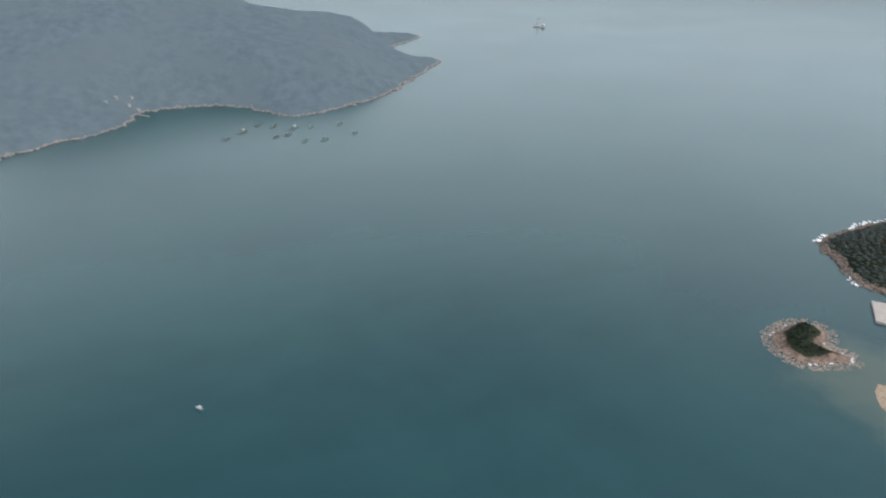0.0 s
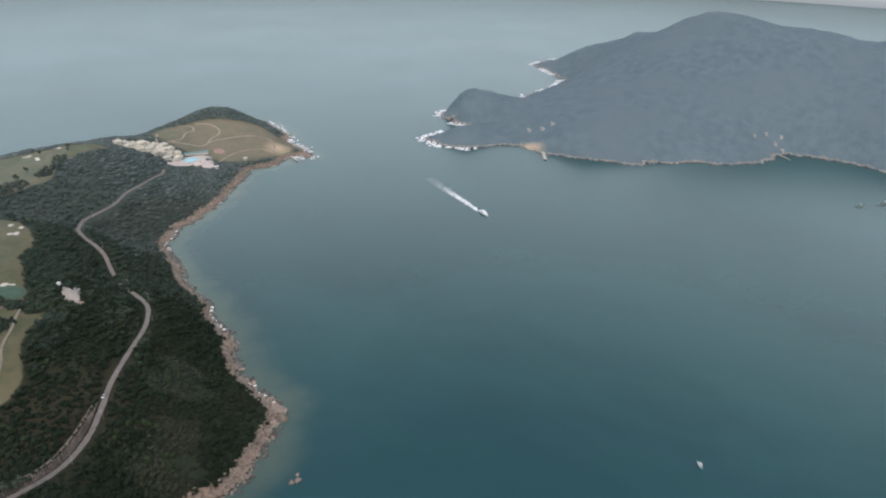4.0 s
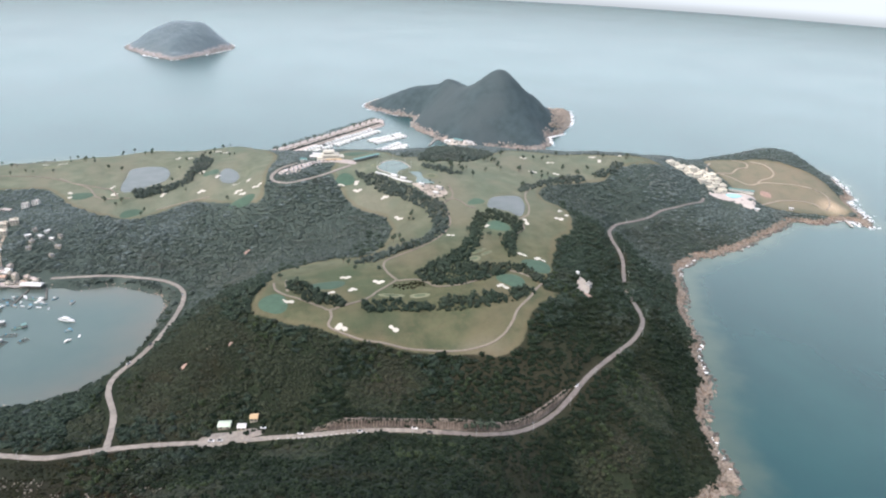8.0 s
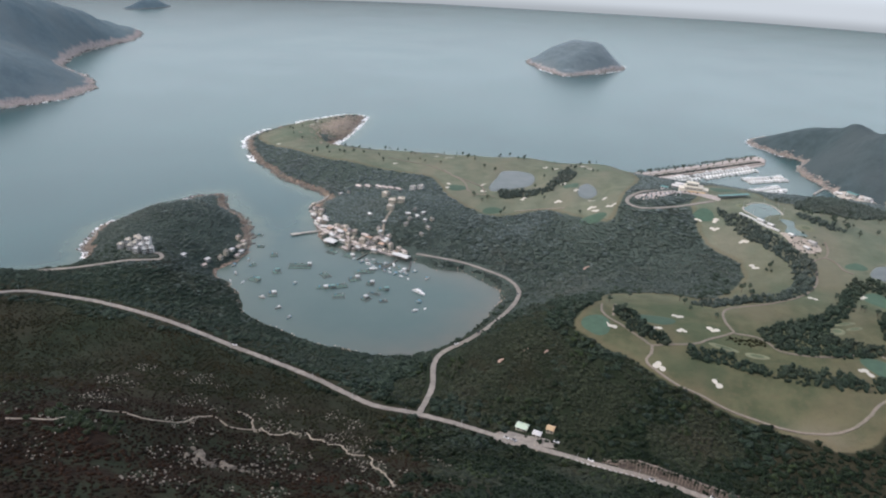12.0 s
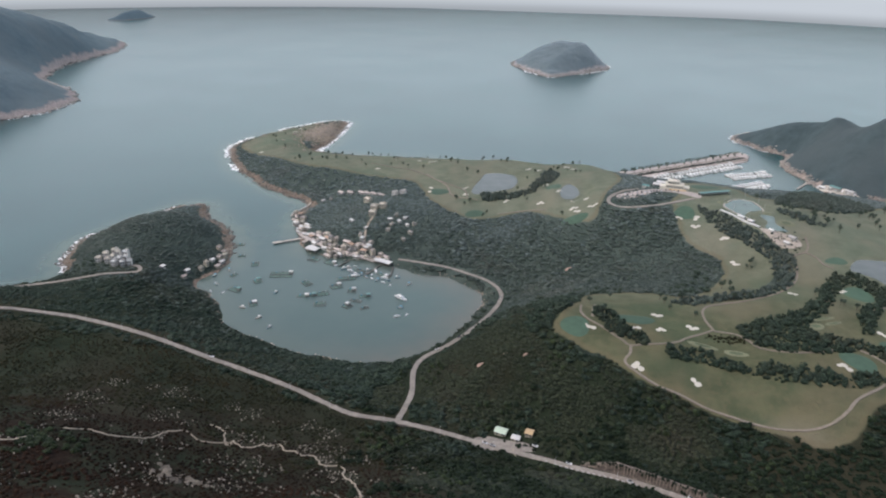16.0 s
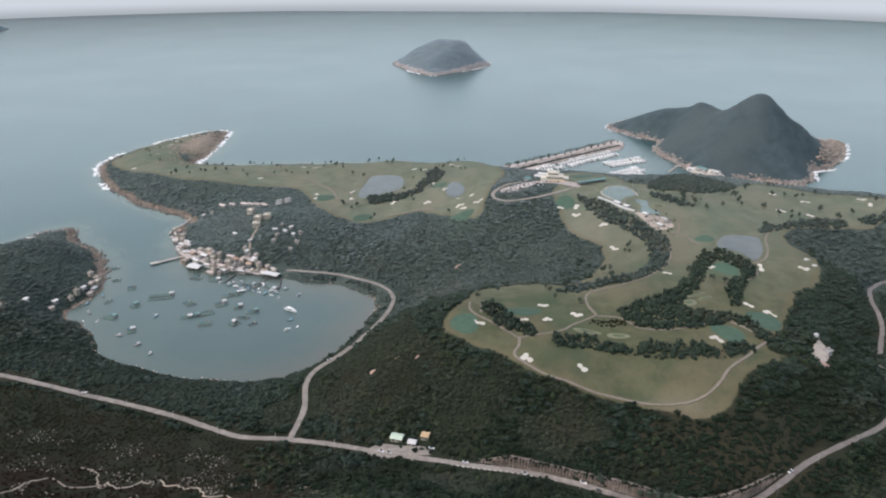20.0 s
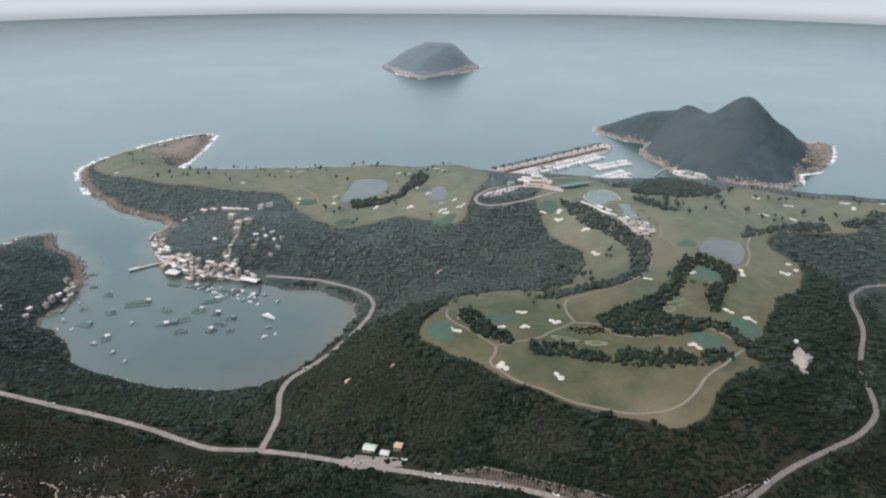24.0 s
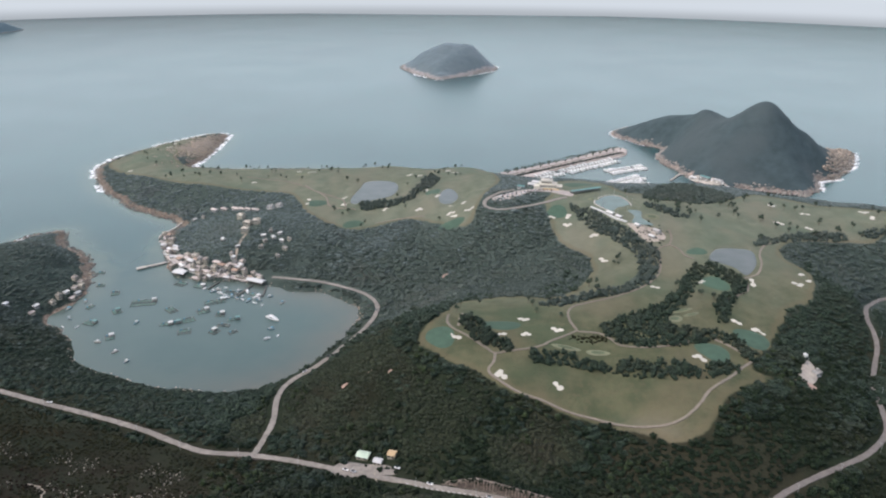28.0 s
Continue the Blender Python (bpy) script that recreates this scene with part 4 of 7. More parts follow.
wood(-160, 200, 700, 1000, 4.5, 2.6, 4.3, SMALL, "dense grey-green woodland in the valley behind the bay")
wood(200, 1100, 700, 1120, 5.4, 2.6, 4.6, SMALL, "dense grey-green woodland near the point")
wood(-660, 200, 1000, 1560, 6.2, 2.8, 4.8, SMALL, "grey-green trees along the outer shore", 0.1)
wood(200, 640, 1000, 1200, 6.6, 2.6, 4.2, SMALL, "grey-green trees above the marina", 0.1, 0.55)

# low scrub over the open hill and the burnt saddle
trail_lines = [flowing(t, False, 3.0) for t in ([(-290, 228), (-272, 238), (-268, 248)], [(-268, 266), (-250, 276), (-236, 293), (-238, 318), (-219, 316), (-203, 324), (-185, 334), (-168, 332), (-149, 331), (-134, 314), (-117, 296), (-93, 248)])]
for x0, x1, y0, y1, lab, mat in ((-620, -60, 150, 500, "low brown heath scrub on the open hillside", HEATH), (-620, -60, 150, 500, "low green scrub on the open hillside", LOWGREEN), (-150, 330, 290, 590, "low brown-green scrub on the open slopes above the road", SADDLE)):
    p = jitter(x0, x1, y0, y1, 2.7 if mat is not SADDLE else 2.1)
    p = p[clear_of(p)]
    m = mottling(p)
    blur = rng.normal(0, 14, len(p)) + 24 * m
    if mat is not SADDLE:
        ok = (p[:, 0] + blur < -76) & (p[:, 1] + 0.25 * blur < 438 + np.clip(-p[:, 0] - 150, 0, 200) * 0.22)
        brown = np.hypot(p[:, 0] + 235, (p[:, 1] - 215) * 1.25) + 1.6 * blur < 150
        ok &= brown if mat is HEATH else ~brown
    else:
        ok = open_patch(p)
    for l in trail_lines:
        ok &= away(p, l, False) > 2.2
    bare = np.sin(p[:, 0] * 0.09 + 2.0) * np.sin(p[:, 1] * 0.1) + 0.5 * np.sin(p[:, 0] * 0.21 + p[:, 1] * 0.17)
    ok &= (bare < 0.62) | (rng.random(len(p)) < 0.3)
    p, m = p[ok], m[ok]
    r = rng.uniform(0.55, 1.25, len(p)) ** 1.5 * (1.15 + 0.2 * m) * (1.0 if mat is not SADDLE else 1.7)
    sow("scrub", on_ground(p), r, TINY, mat, lab, rng, (0.45, 0.95), 0.25)
# one greener thicket by the path
p = np.array([(-262, 245)]) + rng.normal(0, 1, (90, 2)) * np.array((13, 9))
YOUNG = leaf_material("young_bright_leaf", (0.014, 0.024, 0.010), (0.036, 0.052, 0.022), (0.034, 0.044, 0.020))
sow("thicket", on_ground(p), rng.uniform(1.4, 2.6, len(p)), SMALL, YOUNG, "green thicket beside the footpath", rng, (0.7, 1.1))

# bright young growth in gullies of the front slope
p = jitter(-150, 330, 290, 560, 7.5)
p = p[clear_of(p) & (rng.random(len(p)) < 0.7) & (np.sin(p[:, 0] * 0.045 + 0.6) * np.sin(p[:, 1] * 0.05 + 0.9) > 0.45)]
sow("bushes", on_ground(p), rng.uniform(2.2, 4.0, len(p)), SMALL, YOUNG, "bright green bushes among darker woodland", rng, (0.9, 1.3))

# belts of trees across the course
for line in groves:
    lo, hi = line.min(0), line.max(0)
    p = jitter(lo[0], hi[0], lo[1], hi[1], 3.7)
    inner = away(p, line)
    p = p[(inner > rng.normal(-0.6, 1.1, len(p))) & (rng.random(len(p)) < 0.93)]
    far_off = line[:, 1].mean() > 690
    # Far belts take the haze-paled leaf copy.
    sow("tree_belt", on_ground(p), 1.7 + 2.6 * rng.random(len(p)) ** 1.7, SMALL, HAZEWOOD if far_off else MIDLEAF, "dense belt of dark trees between two fairways", rng, (0.8, 1.35))

p = np.array([(151, 548)]) + rng.normal(0, 1, (70, 2)) * np.array((9, 3.2))
sow("scrub", on_ground(p), rng.uniform(0.6, 1.5, len(p)), TINY, LOWGREEN, "rough tuft of low scrub between the cart paths", rng, (0.5, 0.9))

# the islands' growth
for land, step, lo, hi, label in ((CAPE, 5.0, 2.4, 4.2, "dark scrub on the small cape"), (ISLET, 3.2, 1.2, 2.4, "dark scrub on the rocky islet")):
    p = jitter(land.xs[0], land.xs[-1], land.ys[0], land.ys[-1], step)
    s = land.shore_way(p[:, 0], p[:, 1])
    edge = {ISLET: 11.5, CAPE: 13}.get(land, 20)
    p = p[(s > edge + 7 * np.sin(p[:, 0] * 0.05) * np.cos(p[:, 1] * 0.043) * (0.25 if land is ISLET else 1)) & (rng.random(len(p)) > 0.12)]
    # The cape's scrub takes the haze-paled leaf copy too.
    sow("woodland", on_ground(p, land), rng.uniform(lo, hi, len(p)), SMALL, HAZEWOOD if land is CAPE else LEAF, label, rng, (0.35, 0.6), 0.2, True)

# ---- rocks and surf along the shores ----
ROCKS = [lumpy(1, s, 0.75, 0.34) for s in (31, 32, 33, 34, 35)]


def shore_band(land, step, inner, outer):
    line = land.shore
    seg = np.linalg.norm(np.roll(line, -1, 0) - line, axis=1)
    n = int(seg.sum() / step)
    at = rng.uniform(0, seg.sum(), n)
    cum = np.concatenate([[0], np.cumsum(seg)])
    i = np.clip(np.searchsorted(cum, at) - 1, 0, len(line) - 1)
    a, b = line[i], np.roll(line, -1, 0)[i]
    u = ((at - cum[i]) / np.maximum(seg[i], 1e-6))[:, None]
    d = (b - a) / np.maximum(seg[i], 1e-6)[:, None]
    nrm = np.c_[-d[:, 1], d[:, 0]]
    p = a + (b - a) * u + nrm * rng.uniform(inner, outer, n)[:, None]
    return p


def in_bay(p):
    return (np.hypot(p[:, 0] + 240, p[:, 1] - 690) < 215) | ((p[:, 0] > 60) & (p[:, 0] < 500) & (p[:, 1] > 1150) & (p[:, 1] < 1290))


p = shore_band(MAIN, 0.3, -3.5, 11)
p = p[~in_bay(p) & (p[:, 1] > 230)]
r = rng.uniform(0.5, 1.55, len(p)) ** 1.3
sow("shore_rocks", np.c_[p, np.maximum(MAIN.height(p[:, 0], p[:, 1]), -0.4)], r, ROCKS, STONE, "jumbled sun-bleached granite boulders along the waterline", rng, (0.7, 1.1), 0.3)
p = shore_band(MAIN, 1.6, -7, 2)
p = p[~in_bay(p) & (p[:, 1] > 230)]
sow("tidal_rocks", np.c_[p, np.full(len(p), -0.5)], rng.uniform(0.7, 2.4, len(p)), ROCKS, DARKSTONE, "dark wet rocks at the tide line", rng, (0.6, 0.9), 0.2)
p = shore_band(MAIN, 5.0, -2, 5)
p = p[in_bay(p) & (p[:, 1] > 560)]
sow("shore_rocks", np.c_[p, np.maximum(MAIN.height(p[:, 0], p[:, 1]), -0.2)], rng.uniform(0.5, 1.2, len(p)), ROCKS, STONE, "scattered stones round the bay", rng, (0.6, 0.9), 0.3)
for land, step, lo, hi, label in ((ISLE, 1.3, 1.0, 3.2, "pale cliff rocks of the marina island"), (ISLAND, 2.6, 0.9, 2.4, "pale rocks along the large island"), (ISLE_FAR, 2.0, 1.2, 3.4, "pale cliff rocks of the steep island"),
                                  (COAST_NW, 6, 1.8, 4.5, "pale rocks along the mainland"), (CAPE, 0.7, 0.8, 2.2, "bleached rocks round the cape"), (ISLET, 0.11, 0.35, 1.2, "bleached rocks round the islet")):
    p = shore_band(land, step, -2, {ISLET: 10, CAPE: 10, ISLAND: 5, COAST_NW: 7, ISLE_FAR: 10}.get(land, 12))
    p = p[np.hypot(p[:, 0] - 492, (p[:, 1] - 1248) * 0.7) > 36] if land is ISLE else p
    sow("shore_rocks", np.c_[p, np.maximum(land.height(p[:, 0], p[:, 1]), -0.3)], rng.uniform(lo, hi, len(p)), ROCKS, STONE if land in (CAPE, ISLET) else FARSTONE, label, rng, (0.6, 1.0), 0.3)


def surf(land, step, pick, wide, label, size=1.0):
    """Broken white water: flat ragged patches just above the sea."""
    p = shore_band(land, step, -wide, 0.5)
    p = p[pick(p)]
    if not len(p):
        return
    n = 9
    an = np.linspace(0, 2 * np.pi, n, endpoint=False)
    r = size * rng.uniform(0.4, 1.6, (len(p), 1)) ** 1.5 * rng.uniform(0.45, 1.2, (len(p), n))
    ang = an[None] + rng.uniform(0, 6, (len(p), 1))
    x = p[:, 0:1] + np.cos(ang) * r * 1.3
    y = p[:, 1:2] + np.sin(ang) * r
    v = np.stack([x, y, np.full_like(x, 0.22)], 2)
    c = np.c_[p, np.full(len(p), 0.38)][:, None]
    v = np.concatenate([v, c], 1)
    k = np.arange(n)
    f = np.stack([k, (k + 1) % n, np.full(n, n)], 1)[None] + (np.arange(len(p)) * (n + 1))[:, None, None]
    tagged(new("surf", mesh_of("surf", v.reshape(-1, 3), f.reshape(-1, 3), FOAM)), label, "surf", kind="stuff")


gust = lambda p: np.sin(p[:, 0] * 0.055 + 1.0) + np.sin(p[:, 1] * 0.061) + np.sin((p[:, 0] + p[:, 1]) * 0.023)
surf(MAIN, 1.1, lambda p: (p[:, 0] > 300) & (p[:, 1] > 270) & (p[:, 1] < 760) & (gust(p) > 0.75), 3.0, "thin white wash along the rocks")
surf(MAIN, 0.35, lambda p: (p[:, 0] > 940) & (p[:, 1] < 900) & (p[:, 1] > 670) & (gust(p) > -1.2), 13, "white surf breaking on the point")
surf(MAIN, 3.2, lambda p: (p[:, 0] > 930) & (p[:, 1] < 960) & (p[:, 1] > 660) & (gust(p) > 0.2), 24, "scattered foam drifting off the point")
surf(MAIN, 0.40, lambda p: (p[:, 0] < -470) & (p[:, 1] > 1150) & ((gust(p) > -0.4) | (p[:, 0] > -520)), 12, "white surf round the golf headland", 1.5)
surf(MAIN, 1.2, lambda p: (p[:, 0] < -590) & (p[:, 1] < 960) & (p[:, 1] > 600), 7, "white surf under the western cliffs", 1.3)
surf(ISLE, 0.6, lambda p: (p[:, 0] > 640) & (gust(p) > -0.8), 9, "white surf on the seaward rocks", 1.5)
surf(ISLE, 1.3, lambda p: (p[:, 0] < 440) & (p[:, 1] > 1500), 5, "white wash on the island point")
surf(ISLE_FAR, 1.2, lambda p: gust(p) > 0.0, 6, "white wash round the steep island", 2.0)
surf(ISLAND, 0.7, lambda p: (p[:, 1] > 440) & (gust(p) > -0.9), 18, "white surf on the exposed coves", 1.9)
surf(COAST_NW, 1.3, lambda p: (p[:, 0] > -1700) & (gust(p) > -0.6), 13, "white surf below the mainland cliffs", 2.6)
surf(CAPE, 0.6, lambda p: gust(p) > -0.4, 6, "white wash on the cape")
surf(ISLET, 0.35, lambda p: gust(p) > -0.6, 7, "white wash round the islet")

# the bare cliffs at the seaward end of the marina island
p = jitter(690, 870, 1280, 1520, 5.0)
s = ISLE.shore_way(p[:, 0], p[:, 1])
p = p[(s > 0) & (s < 16 + 0.32 * np.clip(p[:, 0] - 690, 0, 150) + 9 * np.sin(p[:, 0] * 0.09) * np.cos(p[:, 1] * 0.07)) & (p[:, 0] + p[:, 1] > 2010)]
sow("cliff_rocks", on_ground(p, ISLE), rng.uniform(2.4, 5.5, len(p)), ROCKS, STONE, "bare tan cliff rocks at the island's seaward end", rng, (0.4, 0.9), 0.35)

# bare shelving rock at the tip of the golf headland
p = np.array([(-505, 1440)]) + rng.normal(0, 1, (1500, 2)) * np.array((22, 55))
p = p[MAIN.shore_way(p[:, 0], p[:, 1]) > -3]
sow("shelving_rocks", np.c_[p, np.maximum(MAIN.height(p[:, 0], p[:, 1]), -0.3)], rng.uniform(0.6, 3.2, len(p)), ROCKS, STONE, "bare pinkish rock shelves on the headland tip", rng, (0.25, 0.6), 0.3)

# boulders on the heath
p = jitter(-330, -60, 190, 410, 2.3)
dens = np.sin(p[:, 0] * 0.11 + p[:, 1] * 0.05) + np.sin(p[:, 1] * 0.13 + 1.0) + 0.8 * np.sin(p[:, 0] * 0.31)
dens += 1.6 * np.exp(-((p[:, 0] + 145) ** 2 + (p[:, 1] - 338) ** 2) / 900.0) + 1.4 * np.exp(-((p[:, 0] + 180) ** 2 + (p[:, 1] - 255) ** 2) / 1200.0)
p = p[(dens > 0.75) & (rng.random(len(p)) < 0.55)]
sow("heath_stones", on_ground(p), rng.uniform(0.3, 0.85, len(p)) ** 1.7, ROCKS, GREYSTONE, "pale stones strewn over the brown heath", rng, (0.9, 1.4), 0.0)


def boulder(name, x, y, z, r, seed, label, stretch=(1, 1, 0.8), material=None):
    v, f = lumpy(3, seed, 0.8, 0.36)
    me = mesh_of(name, v * r * np.array(stretch), f, material or STONE)
    ob = tagged(new(name, me), label, "rock", "boulders")
    ob.matrix_world = pose(x, y, z, 0, 0, seed * 37)
    return ob


for i, (x, y, r) in enumerate(((342, 297, 6.5), (335, 288, 4.6), (327, 290, 3.6), (347, 303, 3.4), (318, 288, 3.0), (352, 312, 3.2), (301, 286, 3.0), (366, 342, 2.6), (378, 366, 2.4), (290, 280, 2.8), (281, 232, 2.4), (277, 235, 1.8), (286, 236, 1.6))):
    boulder("boulder", x, y, r * 0.25, r, 50 + i, "large rounded pale boulder at the water's edge")
for i, (x, y, r) in enumerate(((-208, 262, 3.4), (-204, 258, 3.8), (-200, 254, 2.8), (-196, 250, 3.0), (-192, 247, 2.2), (-203, 250, 2.6), (-209, 254, 2.4), (-186, 251, 3.0), (-182, 247, 3.4), (-178, 243, 2.6), (-188, 243, 2.4), (-175, 250, 2.0), (-213, 267, 2.0), (-119, 352, 1.9), (-196, 259, 2.0), (-171, 240, 2.2))):
    boulder("outcrop", x, y, float(MAIN.height(x, y)) - r * 0.05, r * 0.85, 70 + i, "weathered grey outcrop on the brown heath", (1.3, 0.7, 0.6), OUTCROP)

# ---- the golf course ----


def draped(name, outline, material, lift, land=None, level=None, rings=4, dome=0.0):
    """A patch lying on the ground, from its outline inwards."""
    o = np.asarray(outline)
    c = o.mean(0)
    rows = [c + (o - c) * k for k in np.linspace(1.0, 0.0, rings + 1)[:-1]]
    p = np.concatenate(rows + [c[None]])
    z = np.full(len(p), level) if level is not None else (land or MAIN).height(p[:, 0], p[:, 1])
    z = z + lift
    z[: len(o)] -= lift * 0.9 if level is None else 0
    if dome:
        z[len(o) : 2 * len(o)] += dome
    n = len(o)
    quads = []
    for k in range(rings - 1):
        i = np.arange(n)
        quads.append(np.c_[k * n + i, k * n + (i + 1) % n, (k + 1) * n + (i + 1) % n, (k + 1) * n + i])
    i = np.arange(n)
    last = (rings - 1) * n
    tri = np.c_[last + i, last + (i + 1) % n, np.full(n, len(p) - 1), np.full(n, len(p) - 1)]
    faces = np.concatenate(quads)
    me = bpy.data.meshes.new(name)
    me.from_pydata(np.c_[p, z].tolist(), [], faces.tolist() + tri[:, :3].tolist())
    me.materials.append(material)
    return new(name, me)


def ellipse(x, y, a, b, turn, lobes=0.15, seed=0, n=22):
    r = np.random.default_rng(seed)
    an = np.linspace(0, 2 * np.pi, n, endpoint=False)
    k = 1 + lobes * (np.sin(3 * an + r.uniform(0, 6)) + 0.7 * np.sin(2 * an + r.uniform(0, 6)))
    if lobes >= 0.18:
        k = 0.62 + 0.62 * np.abs(np.sin(1.5 * an + r.uniform(0, 6))) ** 0.7 * (1 + 0.25 * np.sin(an + r.uniform(0, 6)))
    px, py = np.cos(an) * a * k, np.sin(an) * b * k
    t = radians(turn)
    return np.c_[x + px * np.cos(t) - py * np.sin(t), y + px * np.sin(t) + py * np.cos(t)]


# bunkers: place, and the reach of the chain of lobes along x and y
BUNKERS = [(31, 548, 11, -11), (70, 495, 7, -5), (115, 484, 4, -6), (73, 553, 5, -3), (95, 585, 8, -2), (95, 555, 8, 0), (123, 563, 7, -4), (234, 518, 9, -6), (289, 582, 5, 1), (304, 572, 9, -5), (232, 652, 6, -1)]
BUNKERS_MID = [(284, 664, 7, 2), (333, 660, -2, -10), (394, 690, 5, 0), (379, 662, 9, -3), (396, 675, 5, 0), (198, 738, 6, -8), (196, 795, 9, 0), (170, 833, 7, -2), (174, 855, 5, 6), (154, 855, 6, 0)]
BUNKERS_EAST = [(430, 836, 10, -3), (451, 903, 8, -4), (479, 874, 12, 0), (464, 825, 4, 0), (361, 904, 16, 4), (555, 873, 9, -3), (556, 855, 5, 3), (600, 868, 8, 0)]
BUNKERS_NW = [(-224, 1197, 14, 3), (-250, 1205, 6, 0), (-143, 1040, 5, 3), (-139, 1009, 5, 0), (-74, 993, 7, 9), (-49, 1147, 6, 9), (-32, 1140, 5, 0), (-17, 1047, 5, 8), (3, 1007, 7, 8), (25, 962, 9, 3), (41, 947, 4, 2), (48, 910, 12, 0), (23, 921, 10, 0), (27, 908, 6, 0),
              (15, 1175, 8, 0), (27, 1155, 9, -3), (-23, 970, 9, 0), (-199, 1041, 4, 0), (-197, 1023, 4, 0), (-569, 1234, 5, 4), (-568, 1417, 8, 6), (-571, 1450, 9, 0), (-310, 1131, 6, 0)]


def lobed(x, y, dx, dy, r, seed, n=40):
    """The outline of a chain of two or three round hollows."""
    g = np.random.default_rng(seed)
    count = 3 if math.hypot(dx, dy) > 6.5 else 2
    c = [np.array((dx, dy)) * 0.75 * (k / (count - 1) - 0.5) + np.array((g.uniform(-0.8, 0.8), (-1) ** (k + seed) * g.uniform(0.8, 2.4))) for k in range(count)]
    rr = [r * g.uniform(0.8, 1.1) for k in c]
    an = np.linspace(0, 2 * np.pi, n, endpoint=False)
    u = np.c_[np.cos(an), np.sin(an)]
    best = np.full(n, r * 0.4)
    for q, e in zip(c, rr):
        along = u @ q
        gap = e * e - (q @ q - along**2)
        best = np.where(gap > 0, np.maximum(best, along + np.sqrt(np.maximum(gap, 0))), best)
    return np.c_[x + u[:, 0] * best, y + u[:, 1] * best]


for i, (x, y, dx, dy) in enumerate(BUNKERS + BUNKERS_MID + BUNKERS_EAST + BUNKERS_NW):
    tagged(draped("bunker", lobed(x, y, dx, dy, 2.7, i), SANDTRAP, 0.45, rings=3, dome=-0.25),
           "pale sand bunker with a scalloped rim in the turf", "bunker", "bunkers")
for i, (x, y, a, b, turn) in enumerate(((20, 548, 13, 15, 0), (74, 571, 18, 10, 5), (249, 527, 13, 15, 20), (293, 556, 14, 17, 30), (295, 659, 13, 15, 10), (161, 866, 13, 15, 0), (25, 887, 17, 12, 0), (203, 972, 26, 16, 50), (-5, 1032, 12, 14, 0), (-117, 950, 16, 10, 20), (300, 737, 12, 9, 30), (-30, 1065, 10, 8, 40), (-183, 1025, 16, 14, 0))):
    tagged(draped("putting_green", ellipse(x, y, a, b, turn, 0.07, 100 + i, 30), GREENGRASS, 0.4), "smooth mown putting green, darker than the fairway", "golf green", "putting greens")
for i, (x, y, a, b, turn) in enumerate(((127, 534, 13, 3.6, 165), (153, 527, 10, 4.2, 170), (232, 582, 8, 6, 20), (243, 598, 12, 2.6, 20), (250, 591, 9, 2.6, 25), (212, 892, 8, 6, 0), (271, 826, 8, 11, 20), (257, 856, 5, 4, 0), (-238, 1180, 14, 6, 0))):
    rim_ob = tagged(draped("tee", ellipse(x, y, a, b, turn, 0.04, 140 + i, 26), PALEGRASS, 0.45), "pale dry mown tee in the rough", "tee", "tees")
    top = draped("mown_top", ellipse(x, y, a * 0.68, b * 0.6, turn, 0.04, 140 + i, 22), TEETOP, 0.62)
    top.parent = rim_ob
for k, (line, z) in enumerate(PONDS):
    tagged(draped("pond", line, TEALPOND if k in (2, 4) else POND, 0.0, level=z), "still grey-green pond set in golf turf", "pond", kind="structure")
p = np.array([(255, 783)]) + rng.normal(0, 1, (60, 2)) * np.array((11, 11))
sow("scrub", on_ground(p), rng.uniform(0.7, 1.8, len(p)), TINY, MIDLEAF, "scrubby tufts over the works yard", rng, (0.5, 1.0))
tagged(draped("bare_sand", flowing([(235, 803), (249, 799), (262, 788), (274, 780), (272, 768), (254, 764), (243, 780)], True, 4), BARESAND, 0.7), "pale bare sand of a works yard beside the trees", "sand", kind="structure")

PATHS = [
    [(35, 564), (37, 585), (39, 596)],
    [(26, 590), (25, 572), (31, 560), (41, 551), (52, 539), (61, 528), (66, 522), (80, 525), (95, 529), (108, 536), (116, 544), (133, 556), (141, 562)],
    [(66, 522), (65, 511), (60, 499), (69, 488), (83, 477), (102, 470), (119, 462), (136, 456), (156, 449), (173, 444), (188, 442), (201, 445), (211, 452), (220, 461), (225, 468), (235, 478), (250, 491), (267, 508), (279, 520), (273, 530), (265, 541), (257, 548)],
    [(141, 562), (137, 579), (138, 598), (145, 612), (160, 621), (188, 633), (214, 648), (234, 669), (248, 693), (256, 723), (260, 747), (274, 757), (281, 772), (282, 789)],
    [(141, 560), (159, 557), (168, 547), (174, 537), (195, 531), (220, 535), (241, 545)],
    [(274, 757), (282, 745), (284, 727), (291, 717)],
    [(290, 620), (311, 636), (323, 647), (327, 660)],
    [(327, 669), (344, 679), (359, 706), (368, 734), (386, 763), (408, 777)],
    [(-219, 1111), (-197, 1080), (-175, 1053), (-163, 1016), (-140, 1000), (-119, 994)],
    [(790, 866), (794, 880), (812, 904), (827, 919), (842, 932)],
    [(790, 868), (808, 882), (825, 888), (849, 884), (871, 894), (889, 891), (896, 906), (884, 926)],
    [(906, 903), (919, 880), (918, 858), (906, 850), (886, 851), (871, 844)],
    [(827, 783), (852, 788), (881, 788), (908, 777), (923, 763), (927, 746), (947, 757), (961, 780), (951, 796)],
    [(825, 888), (841, 867), (858, 847), (885, 844), (913, 826), (949, 801)],
    [(-85, 949), (-60, 951), (-40, 949), (-14, 940)],
    [(-135, 1000), (-150, 1040), (-190, 1075), (-250, 1130), (-330, 1160)],
]
